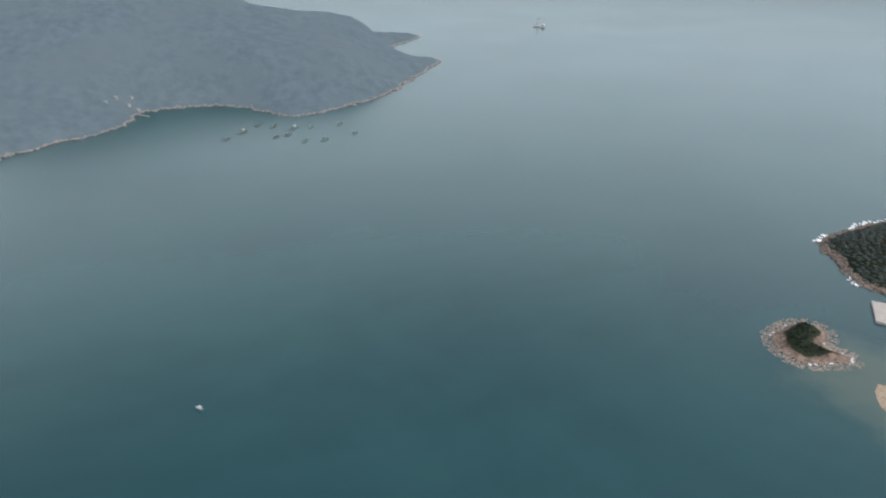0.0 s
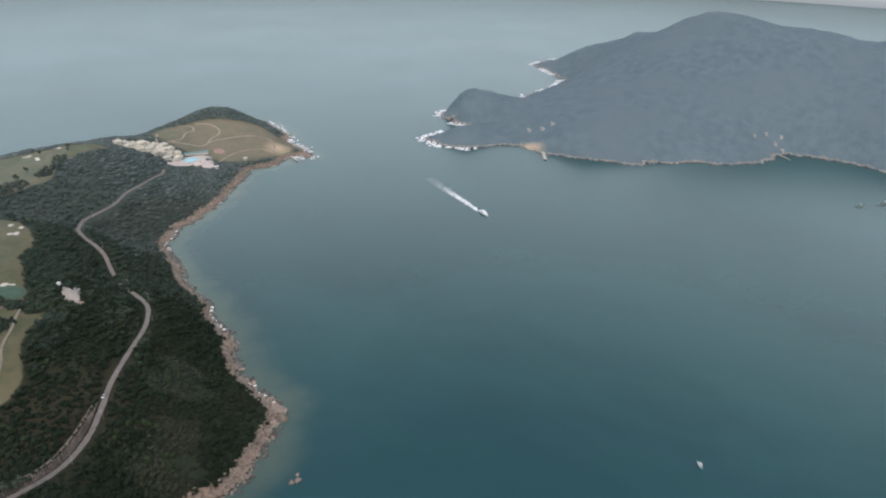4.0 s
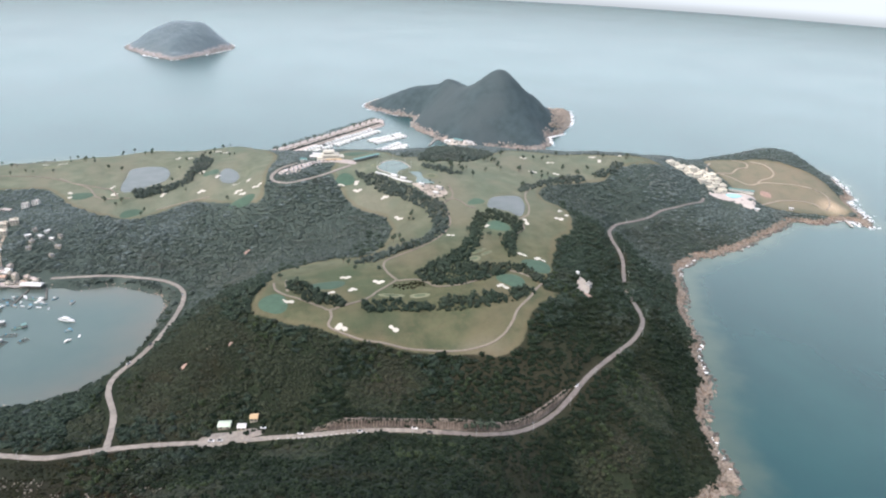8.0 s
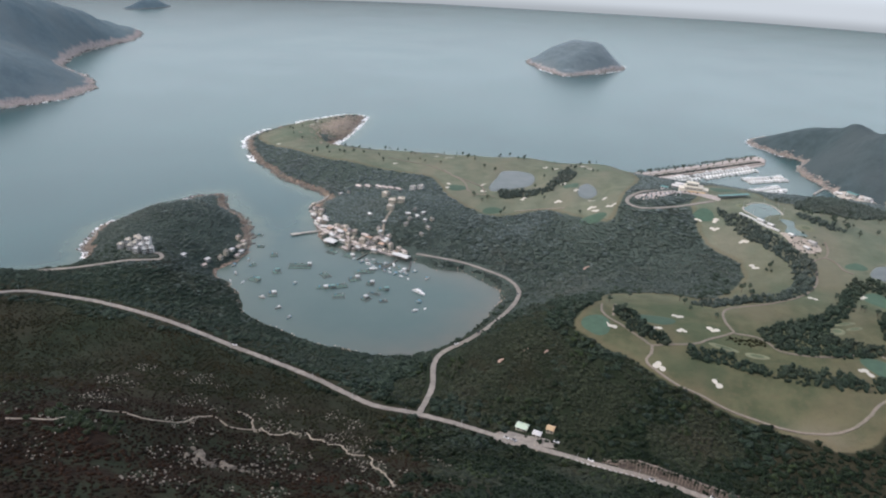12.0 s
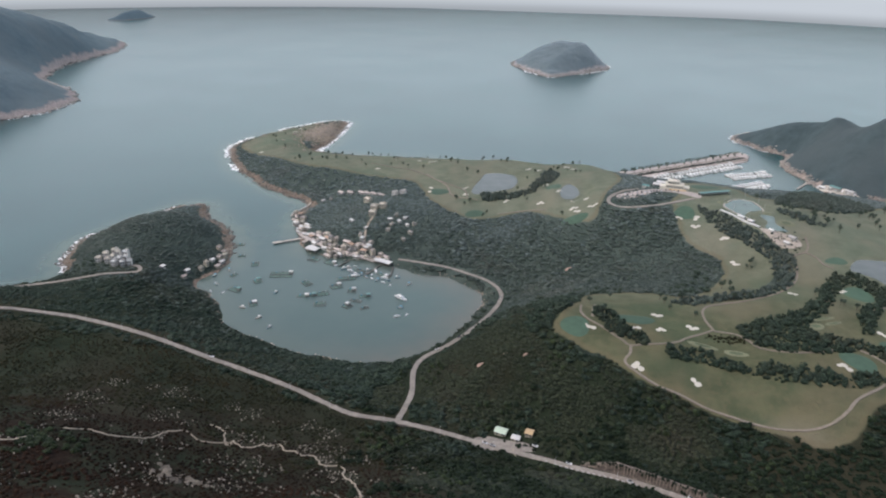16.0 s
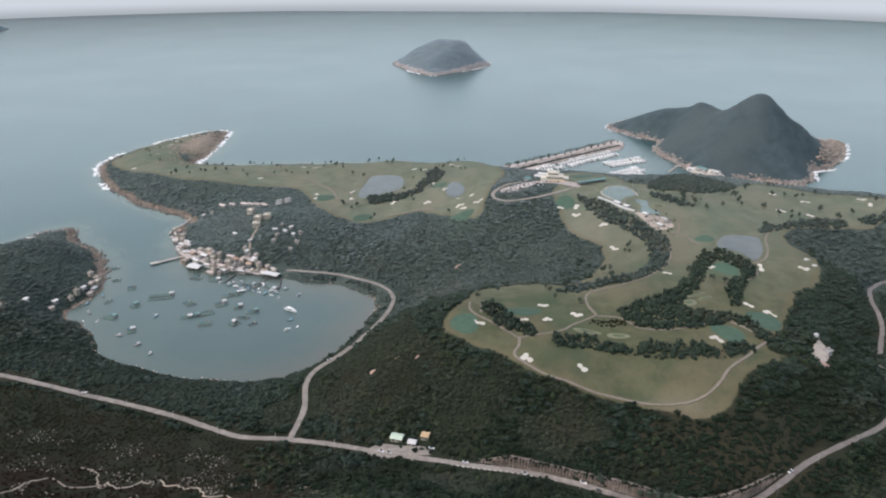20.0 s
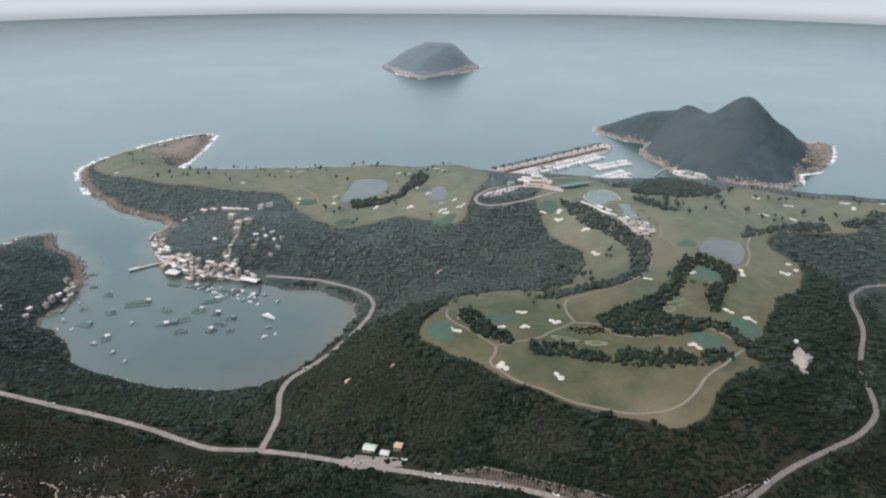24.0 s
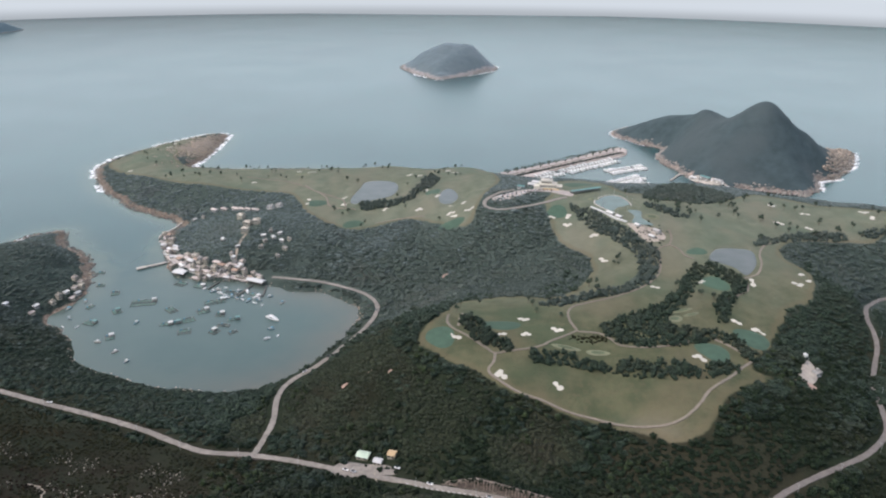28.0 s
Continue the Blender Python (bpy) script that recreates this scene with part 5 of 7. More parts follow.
for pts in PATHS:
    line = flowing(pts, False, 3.0)
    tagged(ribbon("cart_path", on_ground(line), 3.0 if pts[0][0] > 780 else 2.3, EARTH if pts[0][0] > 780 else PATHMAT, 0.45, 0.3), "narrow pale cart path across the turf", "path", kind="structure")
TRAILS = [[(-290, 228), (-277, 235), (-272, 238), (-268, 248)], [(-268, 266), (-259, 276), (-250, 276), (-242, 283), (-236, 293), (-237, 306), (-238, 318), (-233, 326)], [(-228, 349), (-221, 347), (-212, 337), (-206, 325), (-201, 321), (-203, 331)],
          [(-203, 331), (-194, 323), (-187, 328), (-185, 336), (-181, 334), (-176, 340), (-168, 332), (-163, 334), (-155, 328), (-149, 331), (-141, 319), (-134, 314), (-126, 317), (-117, 296), (-109, 285), (-100, 265), (-93, 248)], [(-233, 326), (-226, 322), (-219, 316), (-210, 318), (-203, 324)], [(-24, 418), (-22, 404), (-16, 392), (-4, 370)]]
for i, pts in enumerate(TRAILS):
    line = flowing(pts, False, 2.4, 0.55, 20 + i)
    tagged(ribbon("footpath", on_ground(line), 0.95 if i < 5 else 0.9, EARTH, 0.5, 0.3), "worn earth footpath winding over the heath", "path", kind="structure")

# single trees on the course
BALLS = [lumpy(1, s, 0.9, 0.3) for s in (81, 82, 83)]


def tree_meshes(seed, high, wide):
    r = np.random.default_rng(seed)
    bm = bmesh.new()
    def limb(a, b, ra, rb):
        a, b = Vector(a), Vector(b)
        m = Matrix.Translation((a + b) / 2) @ (b - a).to_track_quat("Z", "Y").to_matrix().to_4x4()
        bmesh.ops.create_cone(bm, cap_ends=True, segments=6, radius1=ra, radius2=rb, depth=(b - a).length, matrix=m)
    limb((0, 0, -0.6), (0, 0, high * 0.6), 0.32, 0.16)
    tips = []
    for k in range(4):
        an = k * 1.57 + r.uniform(-0.4, 0.4)
        tip = (math.cos(an) * wide * 0.55, math.sin(an) * wide * 0.55, high * r.uniform(0.6, 0.78))
        tips.append(tip)
        limb((0, 0, high * r.uniform(0.3, 0.5)), tip, 0.13, 0.05)
    trunk = bpy.data.meshes.new("trunk")
    bm.to_mesh(trunk)
    bm.free()
    trunk.materials.append(BARK)
    vs, fs, at = [], [], 0
    for k in range(13):
        v, f = BALLS[k % 3]
        if k < 4:
            c = np.array(tips[k])
        else:
            an, rad = r.uniform(0, 6.3), wide * 0.62 * math.sqrt(r.random())
            c = np.array((math.cos(an) * rad, math.sin(an) * rad, high * r.uniform(0.5, 0.95)))
        s = wide * r.uniform(0.24, 0.42)
        vs.append(v * s + c)
        fs.append(f + at)
        at += len(v)
    return trunk, mesh_of("crown", np.concatenate(vs), np.concatenate(fs), PINE)


TREES = []
for i, (h, w) in enumerate(((8, 3.4), (10, 4.0), (7, 3.0), (9, 2.6))):
    root = tagged(new("tree", None), "single dark green tree on mown turf", "tree", "trees on the golf course")
    tm, cm = tree_meshes(200 + i, h, w)
    leaf_part("trunk", tm, root)
    leaf_part("crown", cm, root)
    TREES.append(root)
spots = []
for x0, x1, y0, y1, n in ((-480, -160, 1130, 1270, 34), (-160, 60, 900, 1260, 34), (300, 640, 800, 1010, 46), (30, 130, 560, 640, 12), (120, 400, 600, 780, 14), (-640, -490, 1230, 1480, 8), (240, 400, 830, 960, 16)):
    tries = 0
    got = 0
    while got < n and tries < 1500:
        tries += 1
        x, y = rng.uniform(x0, x1), rng.uniform(y0, y1)
        if MAIN.look_up(TURF_GRID, x, y) < 5 or any((x - b[0]) ** 2 + (y - b[1]) ** 2 < 120 for b in BUNKERS + BUNKERS_MID + BUNKERS_EAST + BUNKERS_NW) or any(away(np.array([[x, y]]), l)[0] > -6 for l, z in PONDS):
            continue
        if rng.random() > 0.5 + 0.5 * math.sin(x * 0.07 + y * 0.05):
            continue
        spots.append((x, y))
        got += 1
# rows of trees along the road wall and on the breakwater
spots += [(x, y) for x, y in ((127, 346), (132, 344.5), (137, 343.5), (142, 343), (147, 343), (151, 343.5), (104, 359))]
first = {}
for x, y in spots:
    k = int(rng.integers(0, 4))
    m = pose(x, y, float(MAIN.height(x, y)) - 0.1, 0, 0, rng.uniform(0, 360)) @ Matrix.Scale(rng.uniform(0.65, 1.1), 4)
    if k not in first:
        first[k] = TREES[k]
        TREES[k].matrix_world = m
    else:
        c = copy_thing(TREES[k], m)
        c.matrix_world = m

# ---- buildings ----
WHITEWALL = plain("white_house_render", (0.50, 0.485, 0.455), 0.85, size=1.5, vary=0.12)
CREAMWALL = plain("cream_house_render", (0.40, 0.365, 0.30), 0.85, size=1.5, vary=0.14)
GREYWALL = plain("grey_concrete_wall", (0.36, 0.35, 0.33), 0.9, size=1.5, vary=0.2)
GREYROOF = plain("grey_flat_roof", (0.33, 0.32, 0.305), 0.9, size=2, vary=0.25)
TINROOF = plain("weathered_sheet_roof", (0.55, 0.55, 0.53), 0.6, 0.1, size=2, vary=0.25)
RUSTROOF = plain("rusty_sheet_roof", (0.38, 0.27, 0.20), 0.8, size=1.2, vary=0.35)
DARKROOF = plain("dark_tiled_roof", (0.115, 0.110, 0.105), 0.85, size=1.5, vary=0.3)
TANROOF = plain("tan_sheet_roof", (0.52, 0.38, 0.22), 0.8, size=2, vary=0.15)
GREENROOF = plain("pale_green_sheet_roof", (0.50, 0.60, 0.48), 0.7, size=2, vary=0.12)
CLUBWALL = plain("pale_cream_render", (0.57, 0.54, 0.46), 0.85, size=2, vary=0.14)
TEALROOF = plain("teal_sheet_roof", (0.12, 0.235, 0.225), 0.7, size=2, vary=0.12)
PINKROOF = plain("faded_pink_cement_roof", (0.46, 0.405, 0.370), 0.85, size=3, vary=0.35)
CREAMROOF = plain("cream_cement_roof", (0.48, 0.445, 0.38), 0.85, size=3, vary=0.35)
WHITEROOF = plain("white_sheet_roof", (0.58, 0.58, 0.565), 0.7, size=2, vary=0.08)
DARKGLASS = plain("dark_window_glass", (0.035, 0.045, 0.050), 0.12, size=0.8, vary=0.3)
TIMBER = plain("weathered_raft_timber", (0.115, 0.115, 0.100), 0.9, size=0.8, vary=0.35)
GREENNET = plain("faded_green_netting", (0.10, 0.19, 0.165), 0.9, size=1, vary=0.3)
BLUETARP = plain("blue_tarpaulin", (0.07, 0.26, 0.38), 0.7, size=1, vary=0.2)
GELCOAT = plain("white_boat_hull", (0.78, 0.78, 0.77), 0.3, size=1, vary=0.06)
HULLBLUE = plain("faded_blue_boat_hull", (0.12, 0.24, 0.30), 0.5, size=1, vary=0.25)
DECK = plain("grey_boat_deck", (0.40, 0.39, 0.36), 0.8, size=1, vary=0.2)
QUAY = plain("quay_concrete", (0.40, 0.37, 0.33), 0.9, size=2, vary=0.25, relief=0.05)
PAVING = plain("pinkish_quay_paving", (0.41, 0.365, 0.335), 0.9, size=3, vary=0.2)
POOLBLUE = plain("swimming_pool_water", (0.20, 0.46, 0.52), 0.08, size=3, vary=0.08)
REDEARTH = plain("bare_red_earth", (0.34, 0.235, 0.19), 0.95, size=2.5, vary=0.3, relief=0.15)
METAL = plain("galvanised_steel", (0.42, 0.43, 0.44), 0.4, 0.7, size=1, vary=0.1)
RUBBER = plain("black_rubber", (0.02, 0.02, 0.02), 0.8, size=0.5, vary=0.1)


def box(bm, x, y, z, sx, sy, sz, bevel=0.0):
    """A block with its foot centred at x, y, z."""
    m = Matrix.Translation((x, y, z + sz / 2)) @ Matrix.Diagonal((sx, sy, sz, 1))
    made = bmesh.ops.create_cube(bm, size=1.0, matrix=m)["verts"]
    if bevel:
        edges = {e for v in made for e in v.link_edges}
        bmesh.ops.bevel(bm, geom=list(edges), offset=bevel, segments=1, affect="EDGES")


def block(name, parent, material, *dims, label="", bevel=0.0):
    bm = bmesh.new()
    box(bm, *dims, bevel)
    return part(name, bm, material, parent, label)


_cache = {}


def shared(key, make):
    if key not in _cache:
        _cache[key] = make()
    return _cache[key]


def unit_mesh(key, material, *dims):
    """A block mesh shared between alike parts."""
    def make():
        bm = bmesh.new()
        box(bm, *dims)
        me = bpy.data.meshes.new(key)
        bm.to_mesh(me)
        bm.free()
        me.materials.append(material)
        return me
    return shared((key, material.name, dims), make)


def placed(name, me, parent, x, y, z, turn=0.0):
    ob = new(name, me)
    ob.parent = parent
    ob.matrix_local = pose(x, y, z, 0, 0, turn)
    return ob


def house(x, y, turn, w, d, storeys, wall, roof, kind="flat", z=None, label="", group="village houses", windows=True):
    root = new("house", None)
    h = 2.9 * storeys
    z = float(MAIN.height(x, y)) if z is None else z
    block("wall", root, wall, 0, 0, -2.5, w, d, h + 2.5, bevel=0.06)
    if kind == "flat":
        bm = bmesh.new()
        box(bm, 0, 0, h, w + 0.3, d + 0.3, 0.22)
        for sx, sy, lx, ly in ((0, d / 2, w + 0.3, 0.2), (0, -d / 2, w + 0.3, 0.2), (w / 2, 0, 0.2, d - 0.1), (-w / 2, 0, 0.2, d - 0.1)):
            box(bm, sx, sy, h + 0.18, lx, ly, 0.75)
        rf = part("roof", bm, roof, root)
        block("stair_house", rf, wall, w * 0.22, d * 0.2, h + 0.2, w * 0.32, d * 0.34, 2.1)
    else:
        bm = bmesh.new()
        ow, od, rise = w / 2 + 0.5, d / 2 + 0.5, max(0.9, d * 0.2)
        vs = [bm.verts.new(c) for c in ((-ow, -od, h - 0.1), (ow, -od, h - 0.1), (ow, od, h - 0.1), (-ow, od, h - 0.1), (-ow, 0, h + rise), (ow, 0, h + rise))]
        for f in ((0, 1, 5, 4), (2, 3, 4, 5), (0, 4, 3), (1, 2, 5), (0, 3, 2, 1)):
            bm.faces.new([vs[i] for i in f])
        part("roof", bm, roof, root)
    if windows:
        pane = unit_mesh("window", DARKGLASS, 0, 0, 0, 1.5, 0.12, 1.3)
        for s in range(storeys):
            n = max(2, int(w / 3.2))
            for k in range(n):
                px = (k + 0.5) / n * w - w / 2
                for side in (-1, 1):
                    placed("window", pane, root, px, side * (d / 2 + 0.02), 0.95 + 2.9 * s)
        placed("door", unit_mesh("door", TIMBER, 0, 0, 0, 1.0, 0.14, 2.05), root, w * 0.5 - 0.9, -(d / 2 + 0.03), 0.0)
    root.matrix_world = pose(x, y, z + 0.2, 0, 0, turn)
    return tagged(root, label, "house", group)


SHORE_HOUSES = [(-364, 888), (-350, 872), (-338, 860), (-341, 849), (-324, 842), (-318, 849), (-310, 833), (-305, 842), (-300, 824), (-293, 832), (-285, 821), (-282, 832), (-274, 819), (-267, 827), (-260, 819), (-253, 826), (-247, 816),
                (-240, 824), (-233, 815), (-368, 903), (-302, 815), (-288, 812), (-248, 836), (-273, 836), (-326, 857), (-380, 915), (-355, 893), (-330, 868), (-314, 858), (-297, 845), (-262, 836), (-228, 822), (-220, 818)]
styles = [("pinkish village house with a flat roof by the quay", CREAMWALL, PINKROOF, "flat"), ("cream village house with a flat roof by the quay", CREAMWALL, CREAMROOF, "flat"),
          ("low waterside shed under a weathered sheet roof", GREYWALL, TINROOF, "gable"), ("low waterside shed under a faded pink roof", CREAMWALL, PINKROOF, "gable"), ("low seafood shed under a white sheet roof", WHITEWALL, WHITEROOF, "gable"), ("old village house under a dark tiled roof", GREYWALL, DARKROOF, "gable"), ("low waterside shed under a rusty sheet roof", GREYWALL, RUSTROOF, "gable"), ("grey concrete village house with a flat roof", GREYWALL, GREYROOF, "flat")]
SHORE_HOUSES += [(-392, 935), (-388, 948), (-384, 928), (-396, 962), (-372, 918), (-376, 930), (-360, 905)]
SHORE_HOUSES += [(x + rng.uniform(-7, 7), y + rng.uniform(-6, 8)) for x, y in SHORE_HOUSES[::2]] + [(x + rng.uniform(-8, 8), y + rng.uniform(-4, 9)) for x, y in SHORE_HOUSES[:26]]
for i, (x, y) in enumerate(SHORE_HOUSES):
    lab, wall, roof, kind = styles[(0, 1, 3, 2, 1, 4, 0, 7, 3, 1, 6, 0, 2, 5)[(i * 5 + i // 3) % 14]]
    st = 2 if kind == "flat" and rng.random() < 0.22 else 1
    house(x, y, -28 + rng.uniform(-18, 18), rng.uniform(4.5, 7.5) if kind == "flat" else rng.uniform(5.5, 10.5), rng.uniform(4.2, 6.2), st, wall, roof, kind, label=lab)
for x, y in ((-285, 970), (-266, 937), (-254, 941), (-264, 918)):
    house(x, y, rng.uniform(-25, 10), 10, 8, 2, CREAMWALL, CREAMROOF, "flat", label="large cream two-storey village house among trees")
for x, y in ((-347, 1034), (-330, 1030), (-310, 1024), (-298, 1017), (-286, 1011), (-272, 1003)):
    house(x, y, -28, 11, 6, 1, GREYWALL, PINKROOF, "gable", label="low terrace house with a faded pink roof among trees")
for x, y in ((-250, 1004), (-238, 1008)):
    house(x, y, -15, 9, 7, 2, WHITEWALL, GREYROOF, "flat", label="bright white block at the edge of the woods")
for i, (x, y) in enumerate(((-228, 917), (-220, 901), (-229, 890), (-207, 894), (-199, 876), (-291, 902), (-265, 855), (-261, 848), (-358, 1012), (-369, 1005), (-205, 858), (-262, 872), (-231, 875), (-214, 912), (-198, 898), (-235, 905))):
    lab, wall, roof, kind = (("small white house half hidden by trees", CREAMWALL, GREYROOF, "flat"), ("small grey-roofed house half hidden by trees", GREYWALL, TINROOF, "gable"))[i % 2]
    house(x, y, rng.uniform(0, 180), rng.uniform(4.5, 6.5), 4.5, 1, wall, roof, kind, label=lab)
for x, y, w, st in ((-528, 662, 6, 2), (-522, 668, 6, 3), (-512, 672, 7, 4), (-506, 668, 6, 4), (-509, 662, 6, 3), (-514, 659, 6, 2), (-498, 671, 7, 4), (-494, 665, 6, 3), (-500, 660, 6, 3), (-503, 654, 6, 2), (-494, 656, 5, 2), (-488, 661, 5, 2)):
    house(x, y, 10 + rng.uniform(-25, 25), w, 5.5, st, WHITEWALL, CREAMROOF if x < -505 else WHITEROOF, "flat", label="narrow cream apartment block stepping up the headland", group="headland houses")
for i, (x, y) in enumerate(((-437, 790), (-430, 779), (-427, 763), (-427, 750), (-437, 757), (-444, 792), (-440, 732), (-450, 716), (-446, 700), (-466, 690), (-434, 771), (-438, 743))):
    lab, wall, roof, kind = styles[i % 5]
    house(x, y, 78 + rng.uniform(-10, 10), rng.uniform(5, 7.5), 5.0, 2 if kind == "flat" and i % 2 else 1, wall, roof, kind, label=lab.replace("by the quay", "on the far shore"), group="headland houses")
# the paved strand under the village, its sea wall and lane
tagged(ribbon("strand", on_ground(flowing([(-391, 960), (-384, 925), (-366, 895), (-345, 866), (-318, 843), (-285, 826), (-250, 819), (-215, 813)], False, 5)), 15.0, PAVING, 0.35, 1.5), "pale trodden strand between the village houses", "strand", kind="structure")
tagged(ribbon("sea_wall", np.c_[flowing([(-391, 1010), (-392, 990), (-397, 972), (-402, 958), (-400, 944)], False, 4), np.full(len(flowing([(-391, 1010), (-392, 990), (-397, 972), (-402, 958), (-400, 944)], False, 4)), 1.6)], 2.4, QUAY, 0.4, 3.0), "low curved concrete sea wall along the beach", "sea wall", kind="structure")
tagged(ribbon("lane", on_ground(flowing([(-262, 912), (-263, 896), (-262, 875), (-259, 855), (-256, 838)], False, 4)), 3.2, EARTH, 0.6, 0.6), "straight pale lane through the trees above the village", "lane", kind="structure")
# big open sheds over the water
for x, y, w, d, t, lab in ((-325, 828, 17, 13, -20, "large seafood hall under a broad white roof"), (-221, 806, 24, 9, -22, "long quay shed under a white roof")):
    root = new("waterside_shed", None)
    for px in (-w / 2 + 0.5, 0, w / 2 - 0.5):
        for py in (-d / 2 + 0.5, d / 2 - 0.5):
            placed("post", unit_mesh("post", TIMBER, 0, 0, -4, 0.3, 0.3, 8.0), root, px, py, 0)
    block("deck", root, TIMBER, 0, 0, 0.6, w, d, 0.4)
    block("back_wall", root, GREYWALL, 0, d / 2 - 0.3, 1.0, w - 1, 0.3, 3.0)
    bm = bmesh.new()
    vs = [bm.verts.new(c) for c in ((-w / 2 - .6, -d / 2 - .6, 3.9), (w / 2 + .6, -d / 2 - .6, 3.9), (w / 2 + .6, d / 2 + .6, 3.9), (-w / 2 - .6, d / 2 + .6, 3.9), (-w / 2 - .6, 0, 5.2), (w / 2 + .6, 0, 5.2))]
    for f in ((0, 1, 5, 4), (2, 3, 4, 5), (0, 4, 3), (1, 2, 5), (0, 3, 2, 1)):
        bm.faces.new([vs[i] for i in f])
    part("roof", bm, WHITEROOF, root, "broad white sheet roof")
    root.matrix_world = pose(x, y, 1.0, 0, 0, t)
    tagged(root, lab, "shed", "waterside sheds")

# the roadside sheds and their yard
for x, y, w, d, roof, lab in ((-35, 437, 9, 7, GREENROOF, "small roadside shed under a pale green roof"), (-23, 428, 6, 5, WHITEROOF, "small roadside kiosk under a white roof"), (-13, 434, 5.5, 6, TANROOF, "small roadside hut under a tan roof")):
    house(x, y, -15, w, d, 1, CREAMWALL, roof, "gable", label=lab, group="roadside sheds", windows=True)
yard = flowing([(-60, 420), (-48, 432), (-30, 428), (-14, 424), (-8, 414), (-24, 414), (-40, 414), (-55, 414)], True, 3)
tagged(draped("yard", yard, ROAD, 0.55), "pale concrete turning yard beside the road", "yard", kind="structure")

# the clubhouse on the hill above the marina
root = new("clubhouse", None)
for dims in ((0, 0, -4, 24, 15, 8.5), (-2, 2, 4.5, 15, 10, 4.0), (-15, -3, -4, 8, 11, 6.0), (15, 1, -4, 8, 12, 5.2), (2, 9, -4, 16, 8, 7.0)):
    block("wall", root, CLUBWALL, *dims, bevel=0.15)
for dims in ((0, 0, 4.5, 25, 16, 0.5), (-2, 2, 8.5, 16.5, 11.5, 0.7), (-15, -3, 2.0, 9, 12, 0.5), (15, 1, 1.2, 9, 13, 0.5), (2, 9, 3.0, 17, 9, 0.5)):
    block("roof", root, CLUBWALL, *dims, bevel=0.1)
block("chimney", root, WHITEWALL, 3, 3, 9.0, 3, 3, 1.6, bevel=0.1)
block("porch", root, TANROOF, 4, -13, -3, 22, 7, 3.6, bevel=0.1)
for k in range(9):
    placed("window", unit_mesh("clubwindow", DARKGLASS, 0, 0, 0, 1.7, 0.14, 1.8), root, -10.4 + k * 2.6, -7.55, 1.6)
for k in range(5):
    placed("window", unit_mesh("clubwindow", DARKGLASS, 0, 0, 0, 1.7, 0.14, 1.8), root, -7.6 + k * 2.8, -3.05, 5.6)
root.matrix_world = pose(157, 942, float(MAIN.height(157, 942)) + 1, 0, 0, -8)
tagged(root, "cream terraced clubhouse with white roofs above the marina", "clubhouse")
for x, y, w, d, roof, lab in ((138, 968, 10, 8, WHITEROOF, "white-roofed pavilion beside the clubhouse"), (122, 962, 9, 7, TEALROOF, "teal-roofed pavilion beside the clubhouse"), (146, 984, 12, 8, WHITEROOF, "white-roofed pavilion above the marina")):
    house(x, y, -20, w, d, 1, WHITEWALL, roof, "gable", label=lab, group="club pavilions")
tagged(draped("forecourt", flowing([(80, 932), (100, 944), (128, 940), (165, 930), (188, 922), (184, 908), (160, 922), (120, 926), (110, 912), (90, 912)], True, 4), PAVING, 0.7), "pale paved forecourt below the clubhouse", "forecourt", kind="structure")
# the covered driving bays by the range pond
root = new("driving_range_shelter", None)
block("roof", root, TEALROOF, 0, 0, 3.4, 46, 5.5, 0.4)
block("back_wall", root, GREYWALL, 0, 2.4, -1, 46, 0.3, 4.4)
for k in range(12):
    placed("post", unit_mesh("bay_post", METAL, 0, 0, -1.5, 0.25, 0.25, 5.0), root, -22 + k * 4, -2.3, 0)
root.matrix_world = pose(207, 926, float(MAIN.height(207, 926)) + 0.6, 0, 0, 24)
tagged(root, "long teal-roofed driving range shelter on slim posts", "shelter")
line, pz = PONDS[2]
for k in range(0, len(line), 5):
    bm = bmesh.new()
    bmesh.ops.create_cone(bm, cap_ends=True, segments=6, radius1=0.16, radius2=0.12, depth=11)
    me = shared("net_pole", lambda: None)
    if me is None:
        me = bpy.data.meshes.new("net_pole")
        bm.to_mesh(me)
        me.materials.append(METAL)
        _cache["net_pole"] = me
    bm.free()
    ob = tagged(new("net_pole", me), "tall slim steel pole at the pond's edge", "pole", "net poles")
    ob.location = (line[k, 0], line[k, 1], pz + 5)
tagged(ribbon("pond_edge", np.c_[np.r_[line, line[:1]], np.full(len(line) + 1, pz)], 1.8, QUAY, 0.25, 0.6), "pale concrete edge round the range pond", "edging", kind="structure")
tagged(ribbon("net_wall", on_ground(flowing([(203, 862), (214, 845), (226, 822), (236, 806)], False, 3)), 2.6, WHITEROOF, 1.2, 2.0), "long low white screen beside the trees", "screen", kind="structure")

# the holiday blocks and pool on the point
for row, (x0, y0, count, step, deep) in enumerate(((722, 892, 6, 13.0, 10), (731, 878, 6, 13.0, 11), (741, 862, 5, 13.5, 10), (756, 848, 4, 13.0, 10), (764, 832, 3, 12.0, 9))):
    for k in range(count):
        x, y = x0 + k * step * 0.93, y0 + k * step * -0.20 + 2.0 * ((k * 5 + row) % 3)
        house(x, y, -12 + (k * 37 + row * 11) % 7, 11.5 + (k * 53 + row) % 3, deep, 1 + ((k + row) % 3 == 0) + (row == 1 and k == 2), CLUBWALL, CLUBWALL, "flat", label="low cream flat-roofed holiday block in stepped terraces", group="holiday blocks")
